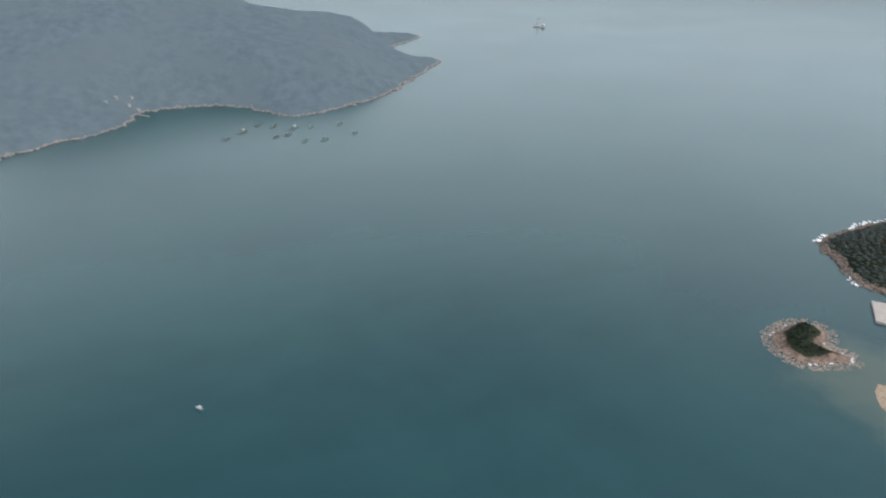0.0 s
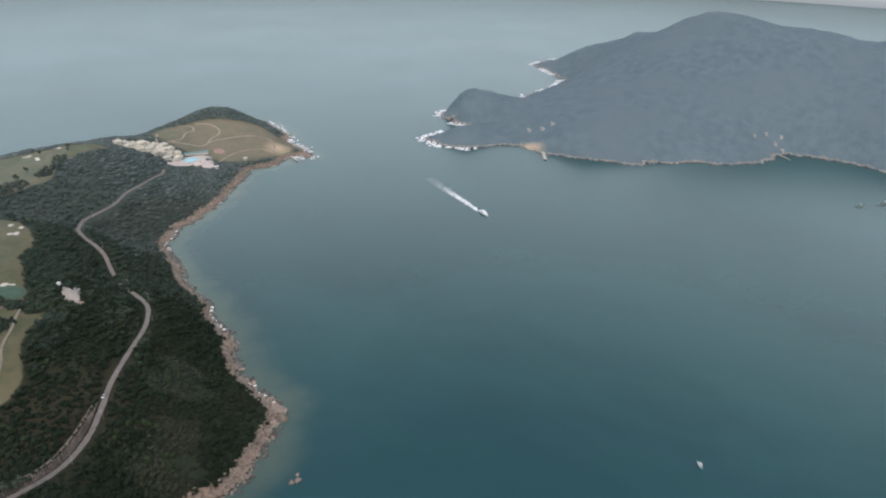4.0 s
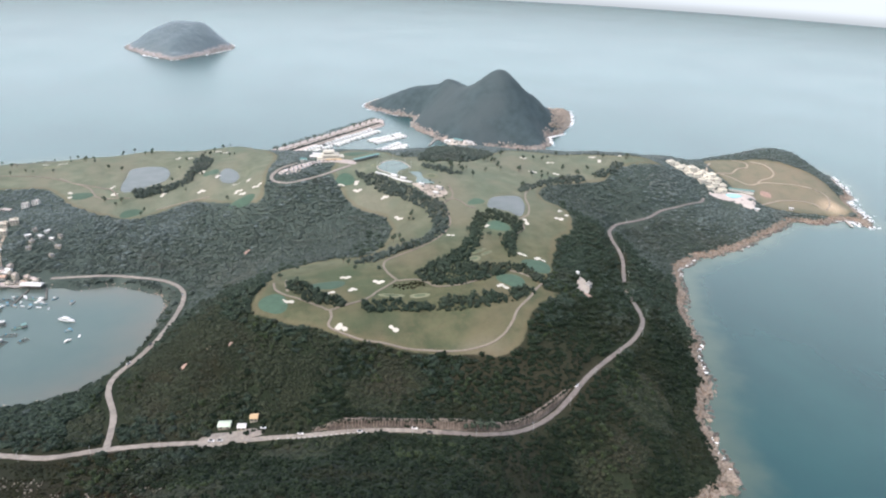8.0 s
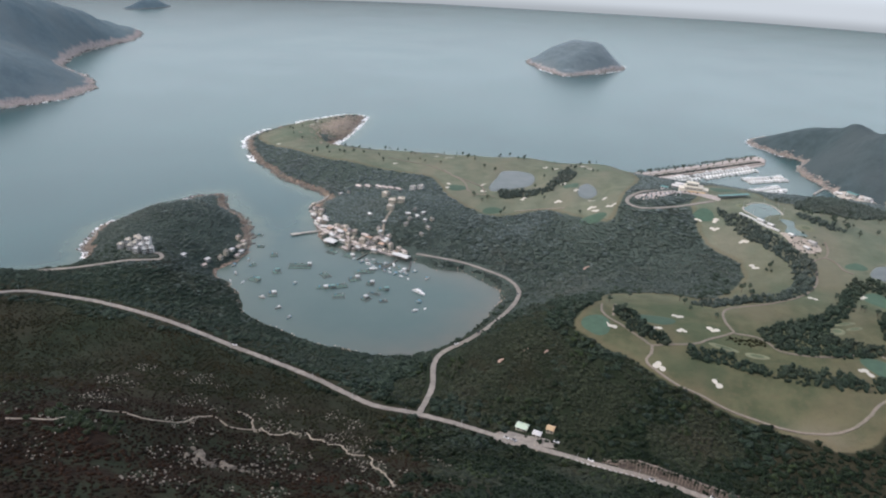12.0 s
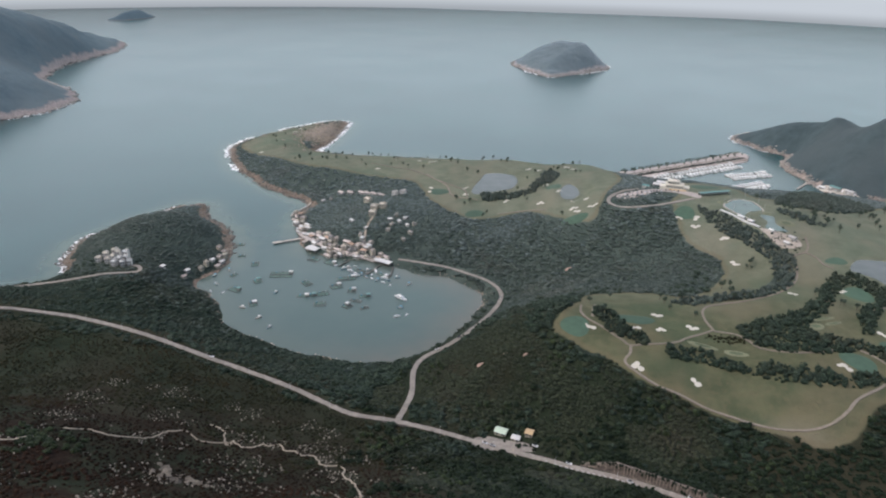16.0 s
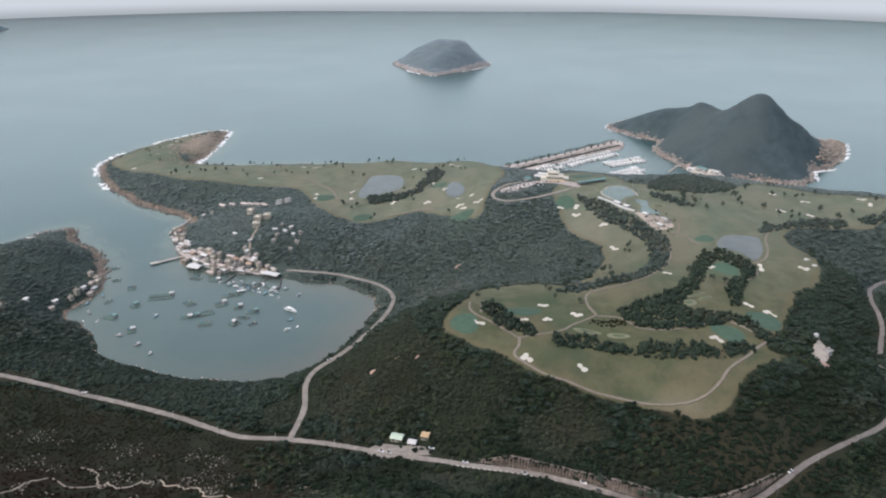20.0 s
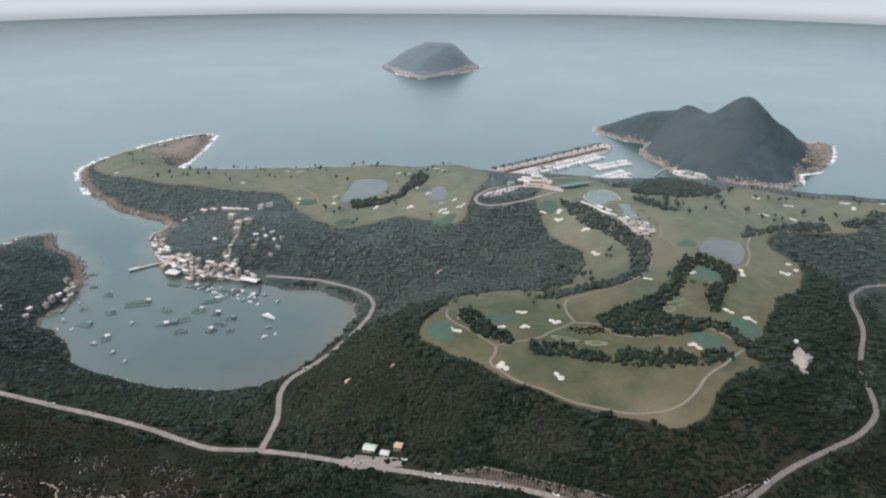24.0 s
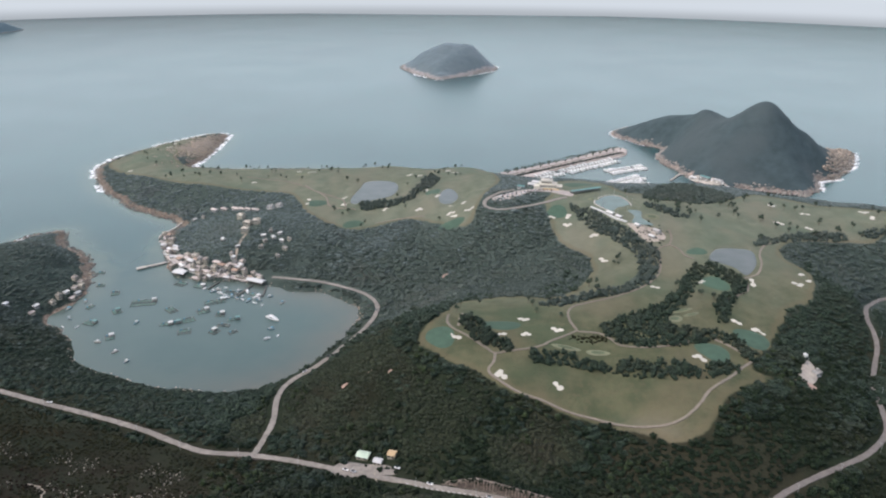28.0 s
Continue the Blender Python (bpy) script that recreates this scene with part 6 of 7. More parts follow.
tagged(draped("terrace", flowing([(752, 822), (785, 836), (830, 812), (824, 792), (804, 775), (790, 782), (772, 800)], True, 4), PAVING, 0.6), "pale paved pool terrace", "terrace", kind="structure")
line, z = POOL
tagged(draped("swimming_pool", line, POOLBLUE, 1.0, level=z), "bright turquoise swimming pool on a paved terrace", "pool")
for x, y, w, d, roof, lab in ((822, 826, 40, 6, TEALROOF, "long teal-roofed pavilion beside the pool"), (806, 770, 7, 6, WHITEROOF, "small white-roofed hut above the sea wall"), (868, 760, 6, 4, WHITEROOF, "small white hut on the lawn")):
    house(x, y, -35, w, d, 1, WHITEWALL, roof, "gable", label=lab, group="poolside huts")
tagged(draped("bare_earth", flowing([(852, 812), (864, 824), (872, 812), (862, 800)], True, 3), REDEARTH, 0.5), "bare red earth patch in the lawn", "earth", kind="structure")

# the bare knoll with its white marker
tagged(draped("bare_earth", flowing([(333, 546), (325, 526), (313, 510), (309, 501), (317, 498), (326, 504), (335, 518), (338, 532)], True, 3), BARESAND, 0.9), "pale pinkish earth scar on a wooded knoll", "earth", kind="structure")
tagged(draped("bare_earth", flowing([(307, 502), (313, 507), (320, 501), (324, 496), (316, 492), (309, 495)], True, 2), REDEARTH, 1.0), "bare red earth at the foot of the scar", "earth", kind="structure")
root = new("hilltop_marker", None)
block("plinth", root, QUAY, 0, 0, -1, 5, 5, 2.0, bevel=0.1)
block("shaft", root, WHITEROOF, 0, 0, 1, 3.2, 3.2, 3.5, bevel=0.2)
root.matrix_world = pose(334, 541, float(MAIN.height(334, 541)), 0, 0, 20)
tagged(root, "squat white marker block on a bare knoll", "monument")
root = new("steps", None)
for k in range(8):
    block("step", root, QUAY, 0, -k * 1.6, -k * 0.5, 3.5, 1.6, 0.8)
root.matrix_world = pose(331, 534, float(MAIN.height(331, 534)) + 0.6, 0, 0, 15)
tagged(root, "pale concrete steps down the bare knoll", "steps")
house(333, 517, 30, 7, 5, 1, GREYWALL, GREYROOF, "flat", label="low concrete hut beside the bare knoll", group="knoll huts")
for x, y, w, d, roof in ((222, 836, 9, 5, WHITEROOF), (230, 822, 7, 5, WHITEROOF), (266, 781, 8, 5, GREYROOF), (246, 793, 6, 4, TINROOF), (258, 772, 6, 4, WHITEROOF)):
    house(x, y, -50, w, d, 1, GREYWALL, roof, "gable", label="small works shed beside the range pond", group="works sheds", windows=False)
# bare rock scars in the woods
for i, (x, y, a) in enumerate(((18, 785, 4), (-61, 516, 3), (-22, 516, 2), (-40, 522, 2.2))):
    tagged(draped("bare_earth", ellipse(x, y, a, a * 0.6, 40, 0.2, 300 + i), REDEARTH, 0.8), "small bare scar of reddish earth in the scrub", "earth", kind="structure")

# ---- the ribbed retaining wall above the road ----
mr = ROADS["main"]
sel = np.where((mr[:, 0] > 20) & (mr[:, 0] < 242) & (mr[:, 1] < 430))[0]
seg = mr[sel]
d = np.gradient(seg[:, :2], axis=0)
d /= np.linalg.norm(d, axis=1)[:, None]
up = np.c_[-d[:, 1], d[:, 0]]
n = len(seg)
hh = 6.6 * np.clip(np.minimum(np.arange(n), n - 1 - np.arange(n)) / 6.0, 0.15, 1) * (0.9 + 0.14 * np.sin(np.arange(n) * 0.31) + 0.05 * np.sin(np.arange(n) * 2.3))
rows = [np.c_[seg[:, :2] + up * 3.4, seg[:, 2] - 1.0], np.c_[seg[:, :2] + up * 6.0, seg[:, 2] + hh], np.c_[seg[:, :2] + up * 7.6, seg[:, 2] + hh], np.c_[seg[:, :2] + up * 11.0, seg[:, 2] - 1.0]]
wallmat = plain("stained_sprayed_concrete", (0.200, 0.165, 0.138), 0.95, size=2.2, vary=0.55, relief=0.2)
wall_ob = tagged(new("retaining_wall", mesh_of("retaining_wall", np.stack(rows, 1).reshape(-1, 3), grid_faces(n, 4)[:, ::-1], wallmat)), "stained concrete slope wall above the road", "retaining wall", kind="structure")
k = rng.integers(0, n, 420)
lean = rng.uniform(0, 1, 420)
lean = np.where(lean < 0.6, rng.uniform(0.85, 1.1, 420), lean)
p = np.c_[seg[k, :2] + up[k] * (3.4 + 2.8 * lean)[:, None] + d[k] * rng.uniform(-2, 2, 420)[:, None], seg[k, 2] + hh[k] * np.minimum(lean, 1.0) - 0.5]
sow("creepers", p, rng.uniform(0.5, 1.4, 420), SMALL, LEAF, "dark creepers and bushes over the slope wall", rng, (0.7, 1.1))
ribme = unit_mesh("rib", wallmat, 0, 0, 0, 0.5, 0.6, 1.0)
for k in range(1, n - 1):
    for half in (0.0, 0.5):
        c = seg[k] * (1 - half) + seg[min(k + 1, n - 1)] * half
        ob = new("rib", ribme)
        ob.parent = wall_ob
        ob.matrix_local = pose(c[0] + up[k, 0] * 4.3, c[1] + up[k, 1] * 4.3, c[2] - 0.4, 0, 0, math.degrees(math.atan2(d[k, 1], d[k, 0]))) @ Matrix.Diagonal((1, 1, hh[k] + 0.1, 1))

# ---- vehicles on the roads ----


def car(x, y, z, turn, paint, label):
    root = new("car", None)
    bm = bmesh.new()
    box(bm, 0, 0, 0.35, 4.4, 1.8, 0.75, 0.15)
    part("body", bm, paint, root)
    bm = bmesh.new()
    box(bm, -0.25, 0, 1.05, 2.5, 1.6, 0.6, 0.25)
    part("cabin", bm, DARKGLASS, root, "dark glazed cabin")
    for px in (-1.35, 1.35):
        for py in (-0.85, 0.85):
            w = shared("wheel", lambda: None)
            if w is None:
                bm = bmesh.new()
                bmesh.ops.create_cone(bm, cap_ends=True, segments=12, radius1=0.34, radius2=0.34, depth=0.22, matrix=pose(0, 0, 0, 90))
                w = bpy.data.meshes.new("wheel")
                bm.to_mesh(w)
                bm.free()
                w.materials.append(RUBBER)
                _cache["wheel"] = w
            placed("wheel", w, root, px, py, 0.34)
    root.matrix_world = pose(x, y, z, 0, 0, turn)
    return tagged(root, label, "car", "cars")


PAINTS = [(plain("white_car_paint", (0.78, 0.78, 0.78), 0.3, size=3, vary=0.03), "white car on the hillside road"), (plain("dark_car_paint", (0.03, 0.03, 0.035), 0.3, size=3, vary=0.05), "dark car on the hillside road"),
          (plain("silver_car_paint", (0.45, 0.46, 0.47), 0.3, 0.4, size=3, vary=0.03), "silver car on the hillside road")]


def on_road(key, i, side, which):
    r = ROADS[key]
    a, b = r[i], r[i + 1]
    dd = (b - a)[:2] / np.linalg.norm((b - a)[:2])
    car(a[0] - dd[1] * side, a[1] + dd[0] * side, a[2] + 0.36, math.degrees(math.atan2(dd[1], dd[0])), *PAINTS[which])


def near_index(key, x, y):
    return int(np.hypot(ROADS[key][:, 0] - x, ROADS[key][:, 1] - y).argmin())


for x, y, side, which in ((96, 366, 1.8, 0), (108, 360, -1.8, 1), (245, 378, 1.8, 0), (16, 398, 1.8, 0), (60, 381, -1.8, 2), (-300, 486, 1.8, 0)):
    on_road("main", near_index("main", x, y), side, which)
for x, y, side, which in ((-108, 575, 1.5, 0), (-90, 600, 1.5, 1), (-62, 730, 1.5, 2)):
    on_road("bay", near_index("bay", x, y), side, which)
for k in range(14):
    x, y = 92 + k * 5.2, 931 + 2.5 * math.sin(k * 0.9) - k * 0.5
    car(x, y, float(MAIN.height(x, y)) + 0.8, 80, PAINTS[k % 3][0], ("white", "dark", "silver")[k % 3] + " car parked on the clubhouse forecourt")
for x, y, k in ((-46, 421, 0), (-40, 419, 2), (-8, 420, 0)):
    car(x, y, float(MAIN.height(x, y)) + 0.6, -20, PAINTS[k][0], ("white", "dark", "silver")[k] + " car parked in the roadside yard")

# ---- boats ----


def hull_mesh(key, length, beam, high, material, blunt=0.15):
    def make():
        bm = bmesh.new()
        st = [(-0.5, 0.82, 0.0), (-0.2, 1.0, 0.0), (0.15, 0.95, 0.02), (0.36, 0.6, 0.12), (0.5, blunt * 0.3, 0.35)]
        rings = []
        for u, wv, rise in st:
            zt = high * (1 + rise)
            ring = [(u * length, -beam / 2 * wv, zt), (u * length, -beam / 2 * wv * 0.75, high * 0.1), (u * length, 0, -0.35), (u * length, beam / 2 * wv * 0.75, high * 0.1), (u * length, beam / 2 * wv, zt)]
            rings.append([bm.verts.new(c) for c in ring])
        for a, b in zip(rings, rings[1:]):
            for i in range(4):
                bm.faces.new((a[i], b[i], b[i + 1], a[i + 1]))
            bm.faces.new((a[4], b[4], b[0], a[0]))
        bm.faces.new(rings[0])
        bm.faces.new(rings[-1][::-1])
        bmesh.ops.recalc_face_normals(bm, faces=bm.faces[:])
        me = bpy.data.meshes.new("hull")
        bm.to_mesh(me)
        bm.free()
        me.materials.append(material)
        return me
    return shared(("hull", key, length, beam), make)


def boat(name, x, y, turn, length, kind, label, group, z=0.0, hull=None):
    root = new(name, None)
    beam = length * (0.27 if length > 12 else 0.34)
    high = 0.075 * length + 0.35
    hullmat = hull or GELCOAT
    placed("hull", hull_mesh(kind + hullmat.name, length, beam, high, hullmat), root, 0, 0, 0)
    if kind == "cruiser":
        L = length
        placed("cabin", unit_mesh("cabin", GELCOAT, 0, 0, 0, L * 0.46, beam * 0.78, high * 0.85), root, -L * 0.06, 0, high)
        placed("windscreen", unit_mesh("windscreen", DARKGLASS, 0, 0, 0, L * 0.36, beam * 0.80, high * 0.36), root, -L * 0.04, 0, high * 1.3)
        placed("flybridge", unit_mesh("flybridge", GELCOAT, 0, 0, 0, L * 0.28, beam * 0.66, high * 0.4), root, -L * 0.10, 0, high * 1.86)
        placed("deck", unit_mesh("stern_deck", DECK, 0, 0, 0, L * 0.16, beam * 0.7, 0.1), root, -L * 0.40, 0, high)
    elif kind == "sampan":
        placed("deck", unit_mesh("sampan_deck", DECK, 0, 0, 0, length * 0.6, beam * 0.8, 0.1), root, 0, 0, high)
        placed("canopy", unit_mesh("canopy", BLUETARP if int(abs(x)) % 2 else TINROOF, 0, 0, 0, length * 0.36, beam * 0.85, 0.12), root, -length * 0.12, 0, high + 1.7)
        for px in (-0.27, 0.04):
            for py in (-0.36, 0.36):
                placed("post", unit_mesh("canopy_post", METAL, 0, 0, 0, 0.08, 0.08, 1.7), root, length * px, beam * py, high)
    else:
        placed("thwart", unit_mesh("thwart", TIMBER, 0, 0, 0, 0.4, beam * 0.7, 0.1), root, -length * 0.1, 0, high)
        placed("outboard", unit_mesh("outboard", RUBBER, 0, 0, 0, 0.4, 0.35, 0.8), root, -length * 0.5, 0, high * 0.6)
    root.matrix_world = pose(x, y, z + 0.05, 0, 0, turn)
    return tagged(root, label, "boat", group)


boat("motor_yacht", -177, 715, -32, 19, "cruiser", "white motor yacht at anchor in the bay", "boats in the bay")
BOATS = [(-328, 701), (-352, 657), (-390, 688), (-173, 692), (-172, 671), (-162, 677), (-304, 620), (-324, 638), (-281, 789), (-268, 781), (-258, 777), (-250, 772), (-241, 771), (-233, 763), (-225, 761), (-217, 757), (-210, 766), (-198, 747),
         (-194, 770), (-175, 755), (-255, 792), (-236, 783), (-225, 782), (-208, 753), (-421, 729), (-411, 750), (-406, 688), (-408, 707), (-246, 764), (-228, 771), (-204, 760), (-262, 786)]
for i, (x, y) in enumerate(BOATS):
    kind = ("sampan", "sampan", "skiff", "sampan", "cruiser", "skiff")[i % 6]
    ln = {"sampan": rng.uniform(6.5, 8.5), "skiff": rng.uniform(4.5, 6), "cruiser": rng.uniform(7.5, 9.5)}[kind]
    hm = GELCOAT if kind == "cruiser" else (HULLBLUE, DECK, GELCOAT)[i % 3]
    lab = {"sampan": "working sampan with a flat canopy, moored", "skiff": "small open skiff, moored", "cruiser": "small white cabin cruiser, moored"}[kind]
    boat({"sampan": "sampan", "skiff": "skiff", "cruiser": "cabin_cruiser"}[kind], x, y, rng.uniform(0, 360), ln, kind, lab + (" in the bay" if y < 745 else " off the village quay"), "boats in the bay", hull=hm)


def raft(x, y, turn, cols, rows, hut, label, group, tint=None):
    root = new("fish_raft", None)
    s = 4.6
    w, d = cols * s, rows * s
    for i in range(cols + 1):
        placed("beam", unit_mesh("beam", TIMBER, 0, 0, 0, 0.7, d + 0.7, 0.45), root, i * s - w / 2, 0, 0.05)
    for j in range(rows + 1):
        placed("plank", unit_mesh("plank", TIMBER, 0, 0, 0, w + 0.7, 0.6, 0.2), root, 0, j * s - d / 2, 0.5)
    for i in range(cols):
        for j in range(rows):
            if (i * 3 + j * 5 + int(abs(x))) % 3:
                placed("net", unit_mesh("net", tint or GREENNET, 0, 0, 0, s - 0.9, s - 0.9, 0.1), root, (i + 0.5) * s - w / 2, (j + 0.5) * s - d / 2, 0.3)
    for k in range(3):
        placed("crate", unit_mesh("crate", (TINROOF, TIMBER, BLUETARP)[k], 0, 0, 0, 1.3, 1.0, 0.9), root, w * (0.35 - 0.3 * k), d * 0.5 - 0.4, 0.7, 20 * k)
    if hut:
        h = placed("hut", unit_mesh("hut", GREYWALL, 0, 0, 0, 4.4, 4.0, 2.3), root, w / 2 - 2.4, d / 2 - 2.2, 0.7)
        placed("hut_roof", unit_mesh("hut_roof", hut, 0, 0, 0, 5.2, 4.8, 0.25), h, 0, 0, 2.3)
    root.matrix_world = pose(x, y, 0.0, 0, 0, turn)
    return tagged(root, label, "raft", group)


RAFTS = [(-340, 748, 6, 3, 1, 12), (-385, 771, 2, 2, 0, 20), (-362, 725, 2, 2, 2, 40), (-430, 828, 2, 1, 0, 0), (-413, 792, 2, 1, 0, 10), (-380, 698, 3, 2, 2, -20), (-300, 731, 2, 3, 0, 50), (-293, 698, 3, 1, 1, 15), (-283, 702, 2, 1, 2, 15), (-272, 708, 3, 2, 0, 30),
         (-262, 730, 3, 2, 3, 35), (-258, 752, 4, 2, 0, 30), (-240, 723, 2, 2, 1, 10), (-221, 712, 3, 1, 2, 20), (-234, 684, 2, 2, 1, 60), (-343, 667, 2, 2, 3, 30), (-267, 682, 3, 2, 0, 20), (-213, 683, 2, 1, 0, 40), (-228, 698, 3, 1, 0, -10), (-250, 757, 2, 2, 1, 25),
         (-315, 800, 3, 2, 0, -20), (-290, 795, 3, 2, 3, -20), (-243, 779, 4, 1, 0, -25), (-214, 773, 4, 1, 1, -30), (-398, 735, 2, 1, 0, 70)]
huts = [None, TINROOF, TEALROOF, WHITEROOF]
for x, y, c, r, h, t in RAFTS:
    raft(x, y, t, c, r, huts[h], "floating fish raft of weathered timber" + (" with a small hut" if h else " with green nets"), "fish rafts in the bay")
for i, (x, y) in enumerate(((1172, -215), (1234, -287), (1147, -299), (1184, -340), (1181, -372), (1103, -337), (1094, -370), (1175, -427), (1109, -432), (1200, -250), (1150, -320), (1215, -310))):
    raft(x, y, -40 + 7 * (i % 3), 5 if i % 2 else 4, 2, huts[i % 4] if i % 3 == 0 else None, "floating fish raft moored off the large island", "fish rafts off the island")
for x, y in ((1430, -80), (1440, -60), (1422, -95), (1452, -88), (1420, -40)):
    house(x, y, 20, 7, 5, 1, GREYWALL, GREYROOF, "gable", z=float(ISLAND.height(x, y)), label="small grey house above the island cove", group="island houses")
for x, y in ((1265, 345), (1280, 330), (1262, 372)):
    house(x, y, 50, 8, 6, 1, GREYWALL, GREYROOF, "flat", z=float(ISLAND.height(x, y)), label="small grey house behind the island beach", group="island houses")


def jetty(name, a, b, wide, high, label, mat=None):
    a, b = np.array(a, float), np.array(b, float)
    c, L = (a + b) / 2, float(np.linalg.norm(b - a))
    root = new(name, None)
    block("deck", root, mat or QUAY, 0, 0, high - 0.6, L, wide, 0.7, bevel=0.05)
    for k in range(int(L / 6) + 1):
        for s in (-1, 1):
            placed("pile", unit_mesh("pile", GREYWALL, 0, 0, -4, 0.6, 0.6, 5.2), root, -L / 2 + 1 + k * (L - 2) / max(1, int(L / 6)), s * (wide / 2 - 0.5), high - 1.4)
    root.matrix_world = pose(c[0], c[1], 0, 0, 0, math.degrees(math.atan2(*(b - a)[::-1])))
    return tagged(root, label, "pier", "piers")


jetty("pier", (-352, 866), (-384, 843), 4.5, 1.8, "concrete village pier reaching into the bay mouth")
jetty("pier", (-388, 840), (-379, 847), 7, 1.9, "broad head of the concrete village pier")
jetty("pier", (-224, 800), (-236, 764), 2.2, 1.2, "narrow timber landing stage", TIMBER)
jetty("pier", (-206, 800), (-203, 770), 2.0, 1.2, "narrow timber landing stage", TIMBER)
jetty("pier", (-268, 808), (-276, 786), 2.0, 1.2, "narrow timber landing stage", TIMBER)
jetty("pier", (1198, 322), (1152, 302), 6, 2.0, "concrete ferry pier on the island")
jetty("pier", (1405, -90), (1380, -110), 3, 1.5, "small concrete landing on the island")
jetty("jetty", (940, 716), (925, 690), 4, 1.5, "short stone landing below the lawn")
bm = bmesh.new()
box(bm, 0, 0, -3, 60, 44, 5.5, 0.2)
plat = tagged(new("quay_platform", bpy.data.meshes.new("quay_platform")), "square concrete platform jutting from the cape", "quay", kind="structure")
bm.to_mesh(plat.data)
bm.free()
plat.data.materials.append(QUAY)
plat.matrix_world = pose(268, -716, 0, 0, 0, 40)

# the speedboat and its wake
boat("speedboat", 856, 306, 234, 22, "cruiser", "white fast ferry under way", "boats in the strait")
hd = np.array((954 - 861, 443 - 315), float)
hd /= np.linalg.norm(hd)
sd = np.array((-hd[1], hd[0]))
vs, fs, at = [], [], 0
for k in range(620):
    u = rng.random() ** 0.8
    side = rng.choice((-1, 0, 1))
    c = np.array((864, 318)) + hd * u * 160 + sd * (side * (2.0 + 3.5 * u) + rng.normal(0, 0.7 + 1.6 * u))
    r = rng.uniform(0.4, 1.35) * (1.2 - 1.05 * u)
    m = 7
    an = np.linspace(0, 2 * np.pi, m, endpoint=False) + rng.uniform(0, 6)
    rr = r * rng.uniform(0.5, 1.2, m)
    pts = c + np.outer(np.cos(an) * rr * 2.2, hd) + np.outer(np.sin(an) * rr, sd)
    vs += [(*q, 0.2) for q in pts] + [(*c, 0.35)]
    fs += [(at + i, at + (i + 1) % m, at + m) for i in range(m)]
    at += m + 1
tagged(new("wake", mesh_of("wake", vs, fs, FOAM)), "white foaming wake behind the fast ferry", "wake", kind="stuff")
boat("sampan", 440, -50, 30, 9, "sampan", "lone sampan fishing on the open water", "boats in the strait", hull=HULLBLUE)
root = new("work_barge", None)
block("hull", root, GREYWALL, 0, 0, -1, 40, 14, 4, bevel=0.4)
block("deckhouse", root, WHITEWALL, -13, 0, 3, 9, 10, 7, bevel=0.2)
block("crane_mast", root, METAL, 8, 0, 3, 1.8, 1.8, 26)
block("crane_jib", root, METAL, 2, 0, 27, 14, 1.2, 1.2)
root.matrix_world = pose(1980, -1412, 0, 0, 0, 40)
tagged(root, "work barge with a tall crane, hazy in the distance", "barge")

# ---- the marina ----
BREAK_OUT = [(104, 1284), (134, 1304), (190, 1345), (248, 1388), (310, 1440), (371, 1489), (388, 1478), (384, 1458), (369, 1425), (300, 1375), (241, 1335), (190, 1292), (150, 1262)]
line = flowing(BREAK_OUT, True, 6, 0.5, 3)
nrm = np.gradient(line, axis=0)
nrm = np.c_[nrm[:, 1], -nrm[:, 0]] / (np.linalg.norm(nrm, axis=1)[:, None] + 1e-9)
if away(line[:1] + nrm[:1] * 2, line)[0] > 0:
    nrm = -nrm
rows = [np.c_[line + nrm * o, np.full(len(line), z)] for o, z in ((5, -2.0), (1.5, 1.0), (-1.5, 2.6))]
vv = np.concatenate(rows)
nn = len(line)
ii = np.arange(nn)
quads = [(k * nn + i, k * nn + (i + 1) % nn, (k + 1) * nn + (i + 1) % nn, (k + 1) * nn + i) for k in range(2) for i in ii]
me = bpy.data.meshes.new("breakwater")
me.from_pydata(vv.tolist(), [], quads + [tuple(2 * nn + ii)])
me.materials.append(PAVING)
tagged(new("breakwater", me), "long paved breakwater of pinkish stone sheltering the marina", "breakwater", kind="structure")
p = line[rng.integers(0, nn, 700)] + nrm[rng.integers(0, nn, 700)] * 0
p = p + rng.normal(0, 1.4, p.shape)
sow("armour_rocks", np.c_[p, np.full(len(p), 0.0)], rng.uniform(0.7, 1.6, len(p)), ROCKS, FARSTONE, "armour rocks along the breakwater", rng, (0.6, 1.0), 0.2)
for k in range(46):
    u = k / 45
    for off in ((8.0,) if k % 3 else (8.0, 18.0)):
        base = np.array((118, 1288)) * (1 - u) + np.array((366, 1474)) * u
        x, y = base + np.array((0.6, -0.8)) * (off - 4) + rng.normal(0, 1.0, 2)
        t = TREES[int(rng.integers(0, 4))]
        m = pose(x, y, 2.6, 0, 0, rng.uniform(0, 360)) @ Matrix.Scale(rng.uniform(0.75, 1.0), 4)
        cc = copy_thing(t, m)
        cc.matrix_world = m
        tagged(cc, "slender tree in a row along the breakwater", "tree", "trees on the breakwater")


lo_end, hi_end = np.array((118.0, 1288.0)), np.array((366.0, 1474.0))
for off, wide, mat, name, lab, u0, u1 in ((14, 6, ROAD, "road", "pale service road along the breakwater", 0.0, 0.97), (26, 10, GROUND, "grass_strip", "dark grass strip along the breakwater", 0.02, 0.98), (37, 5, PATHMAT, "quay_road", "tan quayside road along the breakwater", 0.25, 0.97)):
    run = np.array([lo_end * (1 - u) + hi_end * u + np.array((0.6, -0.8)) * off for u in np.linspace(u0, u1, 24)])
    tagged(ribbon(name, np.c_[run, np.full(24, 2.62)], wide, mat, 0.06, 0.4), lab, "strip", kind="structure")
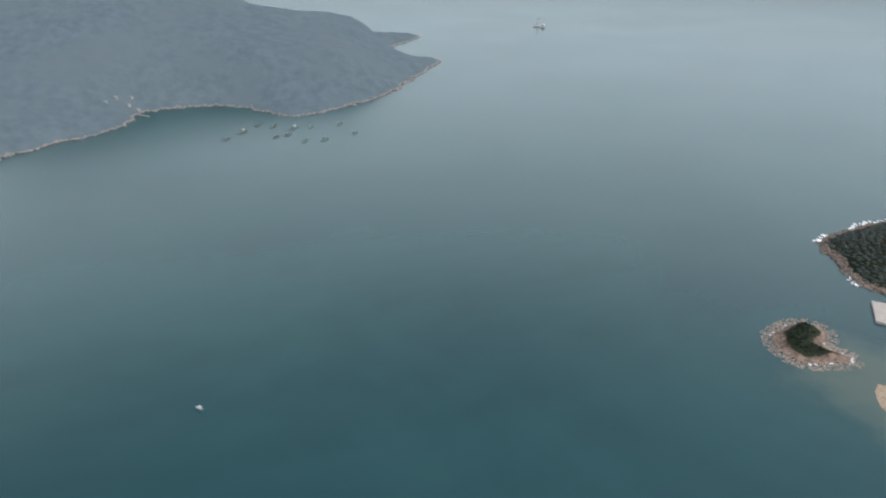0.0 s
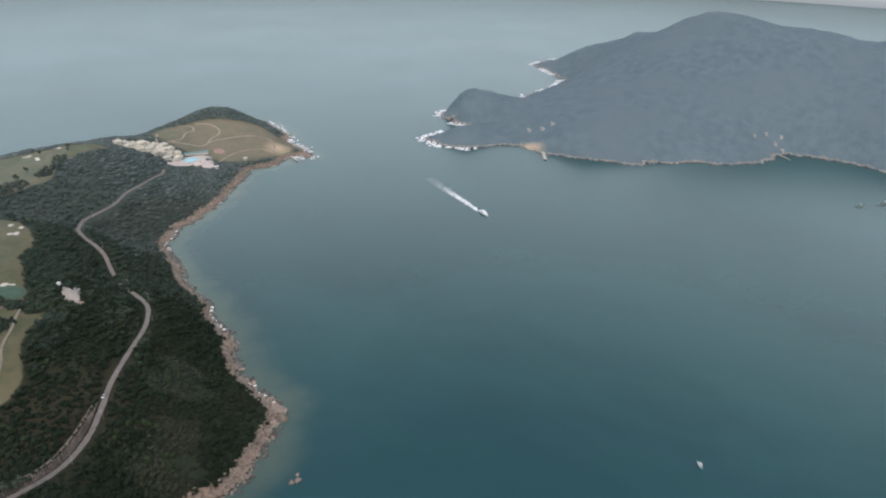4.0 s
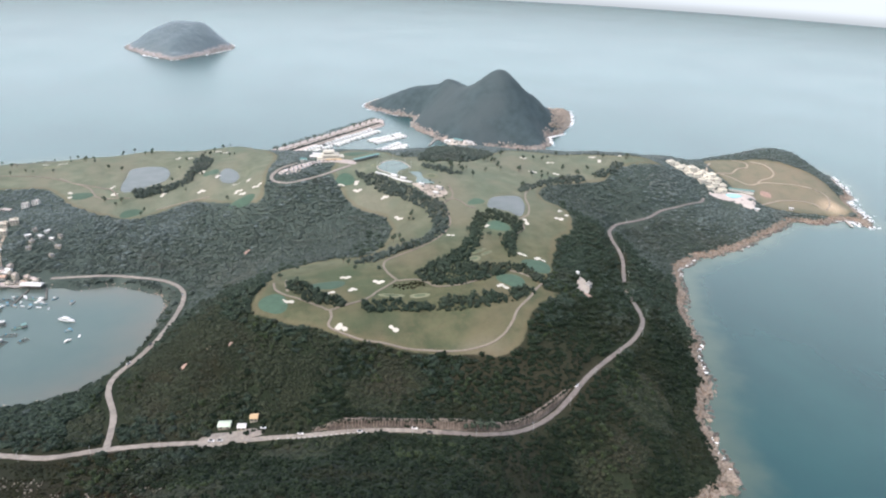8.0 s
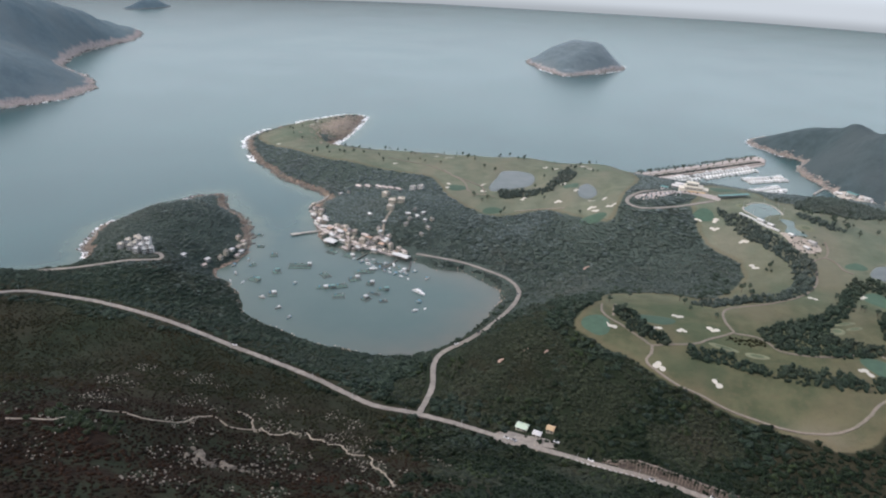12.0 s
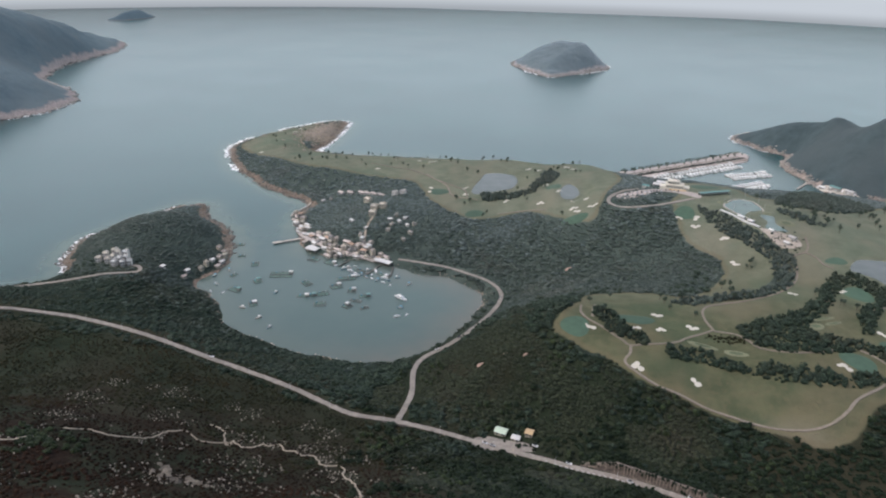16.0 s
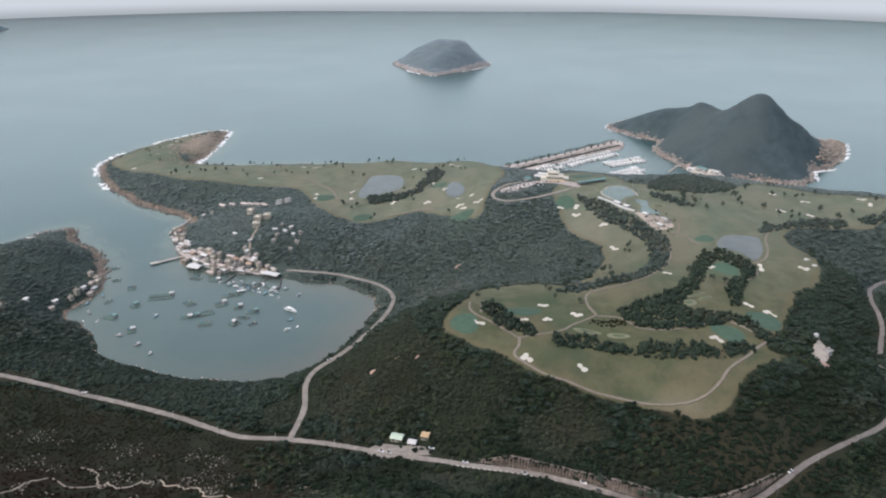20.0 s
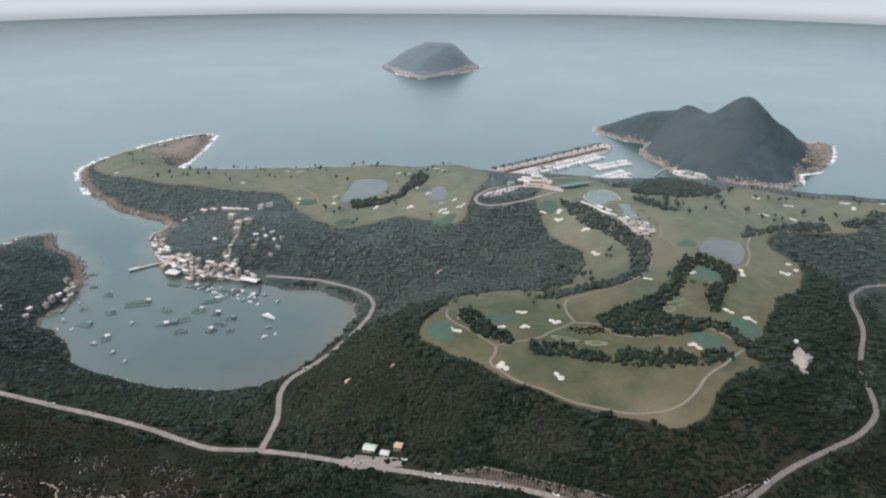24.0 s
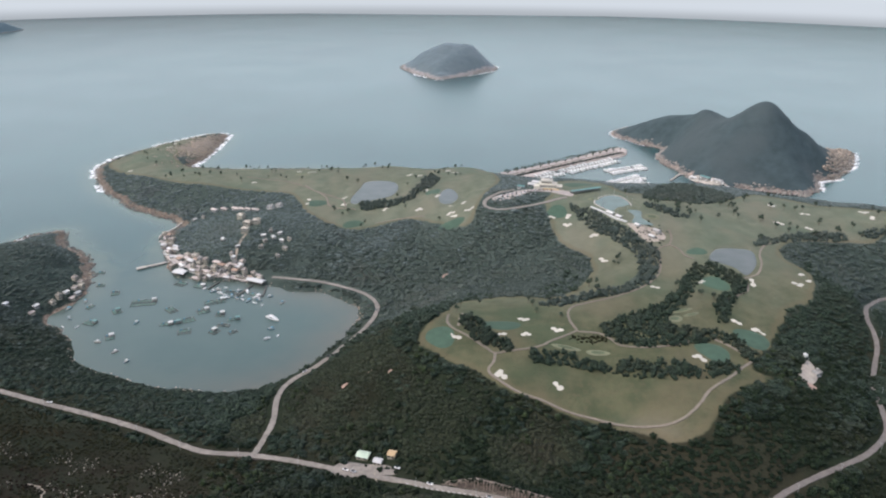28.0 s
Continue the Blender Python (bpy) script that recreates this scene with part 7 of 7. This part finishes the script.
run = np.array([lo_end * (1 - u) + hi_end * u + np.array((0.6, -0.8)) * 26 for u in rng.uniform(0.0, 0.95, 260)]) + rng.normal(0, 2.6, (260, 2))
# Hedge in the haze-paled leaf copy.
sow("hedge", np.c_[run, np.full(260, 2.6)], rng.uniform(0.8, 2.2, 260), SMALL, HAZEWOOD, "low grey-green hedge along the breakwater", rng, (0.6, 1.0))


def pontoon(a, b, both, n, lo, hi, label):
    a, b = np.array(a, float), np.array(b, float)
    L = float(np.linalg.norm(b - a))
    turn = math.degrees(math.atan2(*(b - a)[::-1]))
    root = new("pontoon", None)
    block("walkway", root, DECK, 0, 0, 0.1, L, 2.6, 0.5)
    for k in range(n + 1):
        for s in ((-1, 1) if both else (-1,)):
            placed("finger", unit_mesh("finger", DECK, 0, 0, 0, 0.9, 9, 0.45), root, -L / 2 + k * L / n, s * 5.5, 0.1)
    c = (a + b) / 2
    root.matrix_world = pose(c[0], c[1], 0, 0, 0, turn)
    tagged(root, label, "pontoon", "marina pontoons")
    dd = (b - a) / L
    nv = np.array((-dd[1], dd[0]))
    for k in range(n):
        for s in ((-1, 1) if both else (-1,)):
            if rng.random() < 0.1:
                continue
            ln = rng.uniform(lo, hi)
            q = a + dd * (k + 0.5) * L / n + nv * s * (2.0 + ln / 2)
            boat("moored_yacht", q[0], q[1], turn + (90 if s < 0 else -90) + rng.uniform(-2, 2), ln, "cruiser", "white motor yacht berthed at a marina pontoon", "yachts in the marina")


pontoon((319, 1310), (400, 1350), True, 15, 11, 16, "long floating pontoon lined with white yachts")
pontoon((290, 1222), (378, 1282), True, 18, 11, 16, "long floating pontoon lined with white yachts")
pontoon((180, 1268), (350, 1395), True, 24, 12, 18, "quayside pontoon along the breakwater with yachts")
pontoon((350, 1225), (378, 1250), True, 5, 9, 12, "short floating pontoon with small boats")
# the boatyard under the island
tagged(draped("boatyard", flowing([(455, 1284), (464, 1290), (490, 1258), (516, 1224), (534, 1204), (524, 1197), (502, 1222), (476, 1252)], True, 5), QUAY, 0.8, land=ISLE), "pale concrete boatyard at the foot of the island", "boatyard", kind="structure")
for x, y, w, d, roof in ((486, 1256, 20, 9, TEALROOF), (503, 1235, 15, 8, TINROOF), (470, 1274, 9, 7, TINROOF)):
    house(x, y, 125, w, d, 1, GREYWALL, roof, "gable", z=float(ISLE.height(x, y)) + 0.8, label="boatyard shed with a sheet roof below the island", group="boatyard sheds", windows=False)
for k in range(9):
    boat("yacht_ashore", 466 + k * 7, 1278 - k * 8.4, 60, 11, "cruiser", "white boat laid up ashore in the boatyard", "boats ashore", z=float(ISLE.height(466 + k * 7, 1278 - k * 8.4)) + 1.3)
jetty("pier", (455, 1305), (425, 1262), 4, 1.5, "boatyard pier at the foot of the island")

# cars parked in rows below the clubhouse
for k in range(16):
    x, y = 94 + (k % 8) * 6.2, 917 + (k // 8) * 7.5
    car(x, y, float(MAIN.height(x, y)) + 0.8, 85 + rng.uniform(-6, 6), PAINTS[(k * 5) % 3][0], ("white", "dark", "silver")[(k * 5) % 3] + " car parked on the clubhouse forecourt")
# ---- steep earth slip and road furniture ----
post = unit_mesh("lamp_pole", METAL, 0, 0, 0, 0.16, 0.16, 8.0)
arm = unit_mesh("lamp_arm", METAL, 0, 0, 0, 1.6, 0.12, 0.12)
headm = unit_mesh("lamp_head", GREYWALL, 0, 0, 0, 0.7, 0.25, 0.15)
for k in range(6, len(mr) - 40, 11):
    a, b = mr[k], mr[k + 1]
    dd = (b - a)[:2] / np.linalg.norm((b - a)[:2])
    root = new("street_lamp", None)
    placed("pole", post, root, 0, 0, 0)
    placed("arm", arm, root, 0.8, 0, 7.8)
    placed("lamp_head", headm, root, 1.7, 0, 7.75)
    root.matrix_world = pose(a[0] + dd[1] * 4.6, a[1] - dd[0] * 4.6, a[2] - 0.1, 0, 0, math.degrees(math.atan2(dd[0], -dd[1])))
    tagged(root, "slim galvanised street lamp beside the road", "street lamp", "street lamps")
# low white kerb blocks on the open side of the road by the sheds
root = new("roadside_barrier", None)
bar = unit_mesh("barrier_block", WHITEWALL, 0, 0, 0, 2.2, 0.45, 0.8)
first_post = near_index("main", 4, 402)
for k in range(16):
    a, b = mr[first_post + k], mr[first_post + k + 1]
    dd = (b - a)[:2] / np.linalg.norm((b - a)[:2])
    placed("block", bar, root, a[0] + dd[1] * 3.0, a[1] - dd[0] * 3.0, a[2] + 0.3, math.degrees(math.atan2(dd[1], dd[0])))
tagged(root, "row of low white concrete kerb blocks beside the road", "barrier")
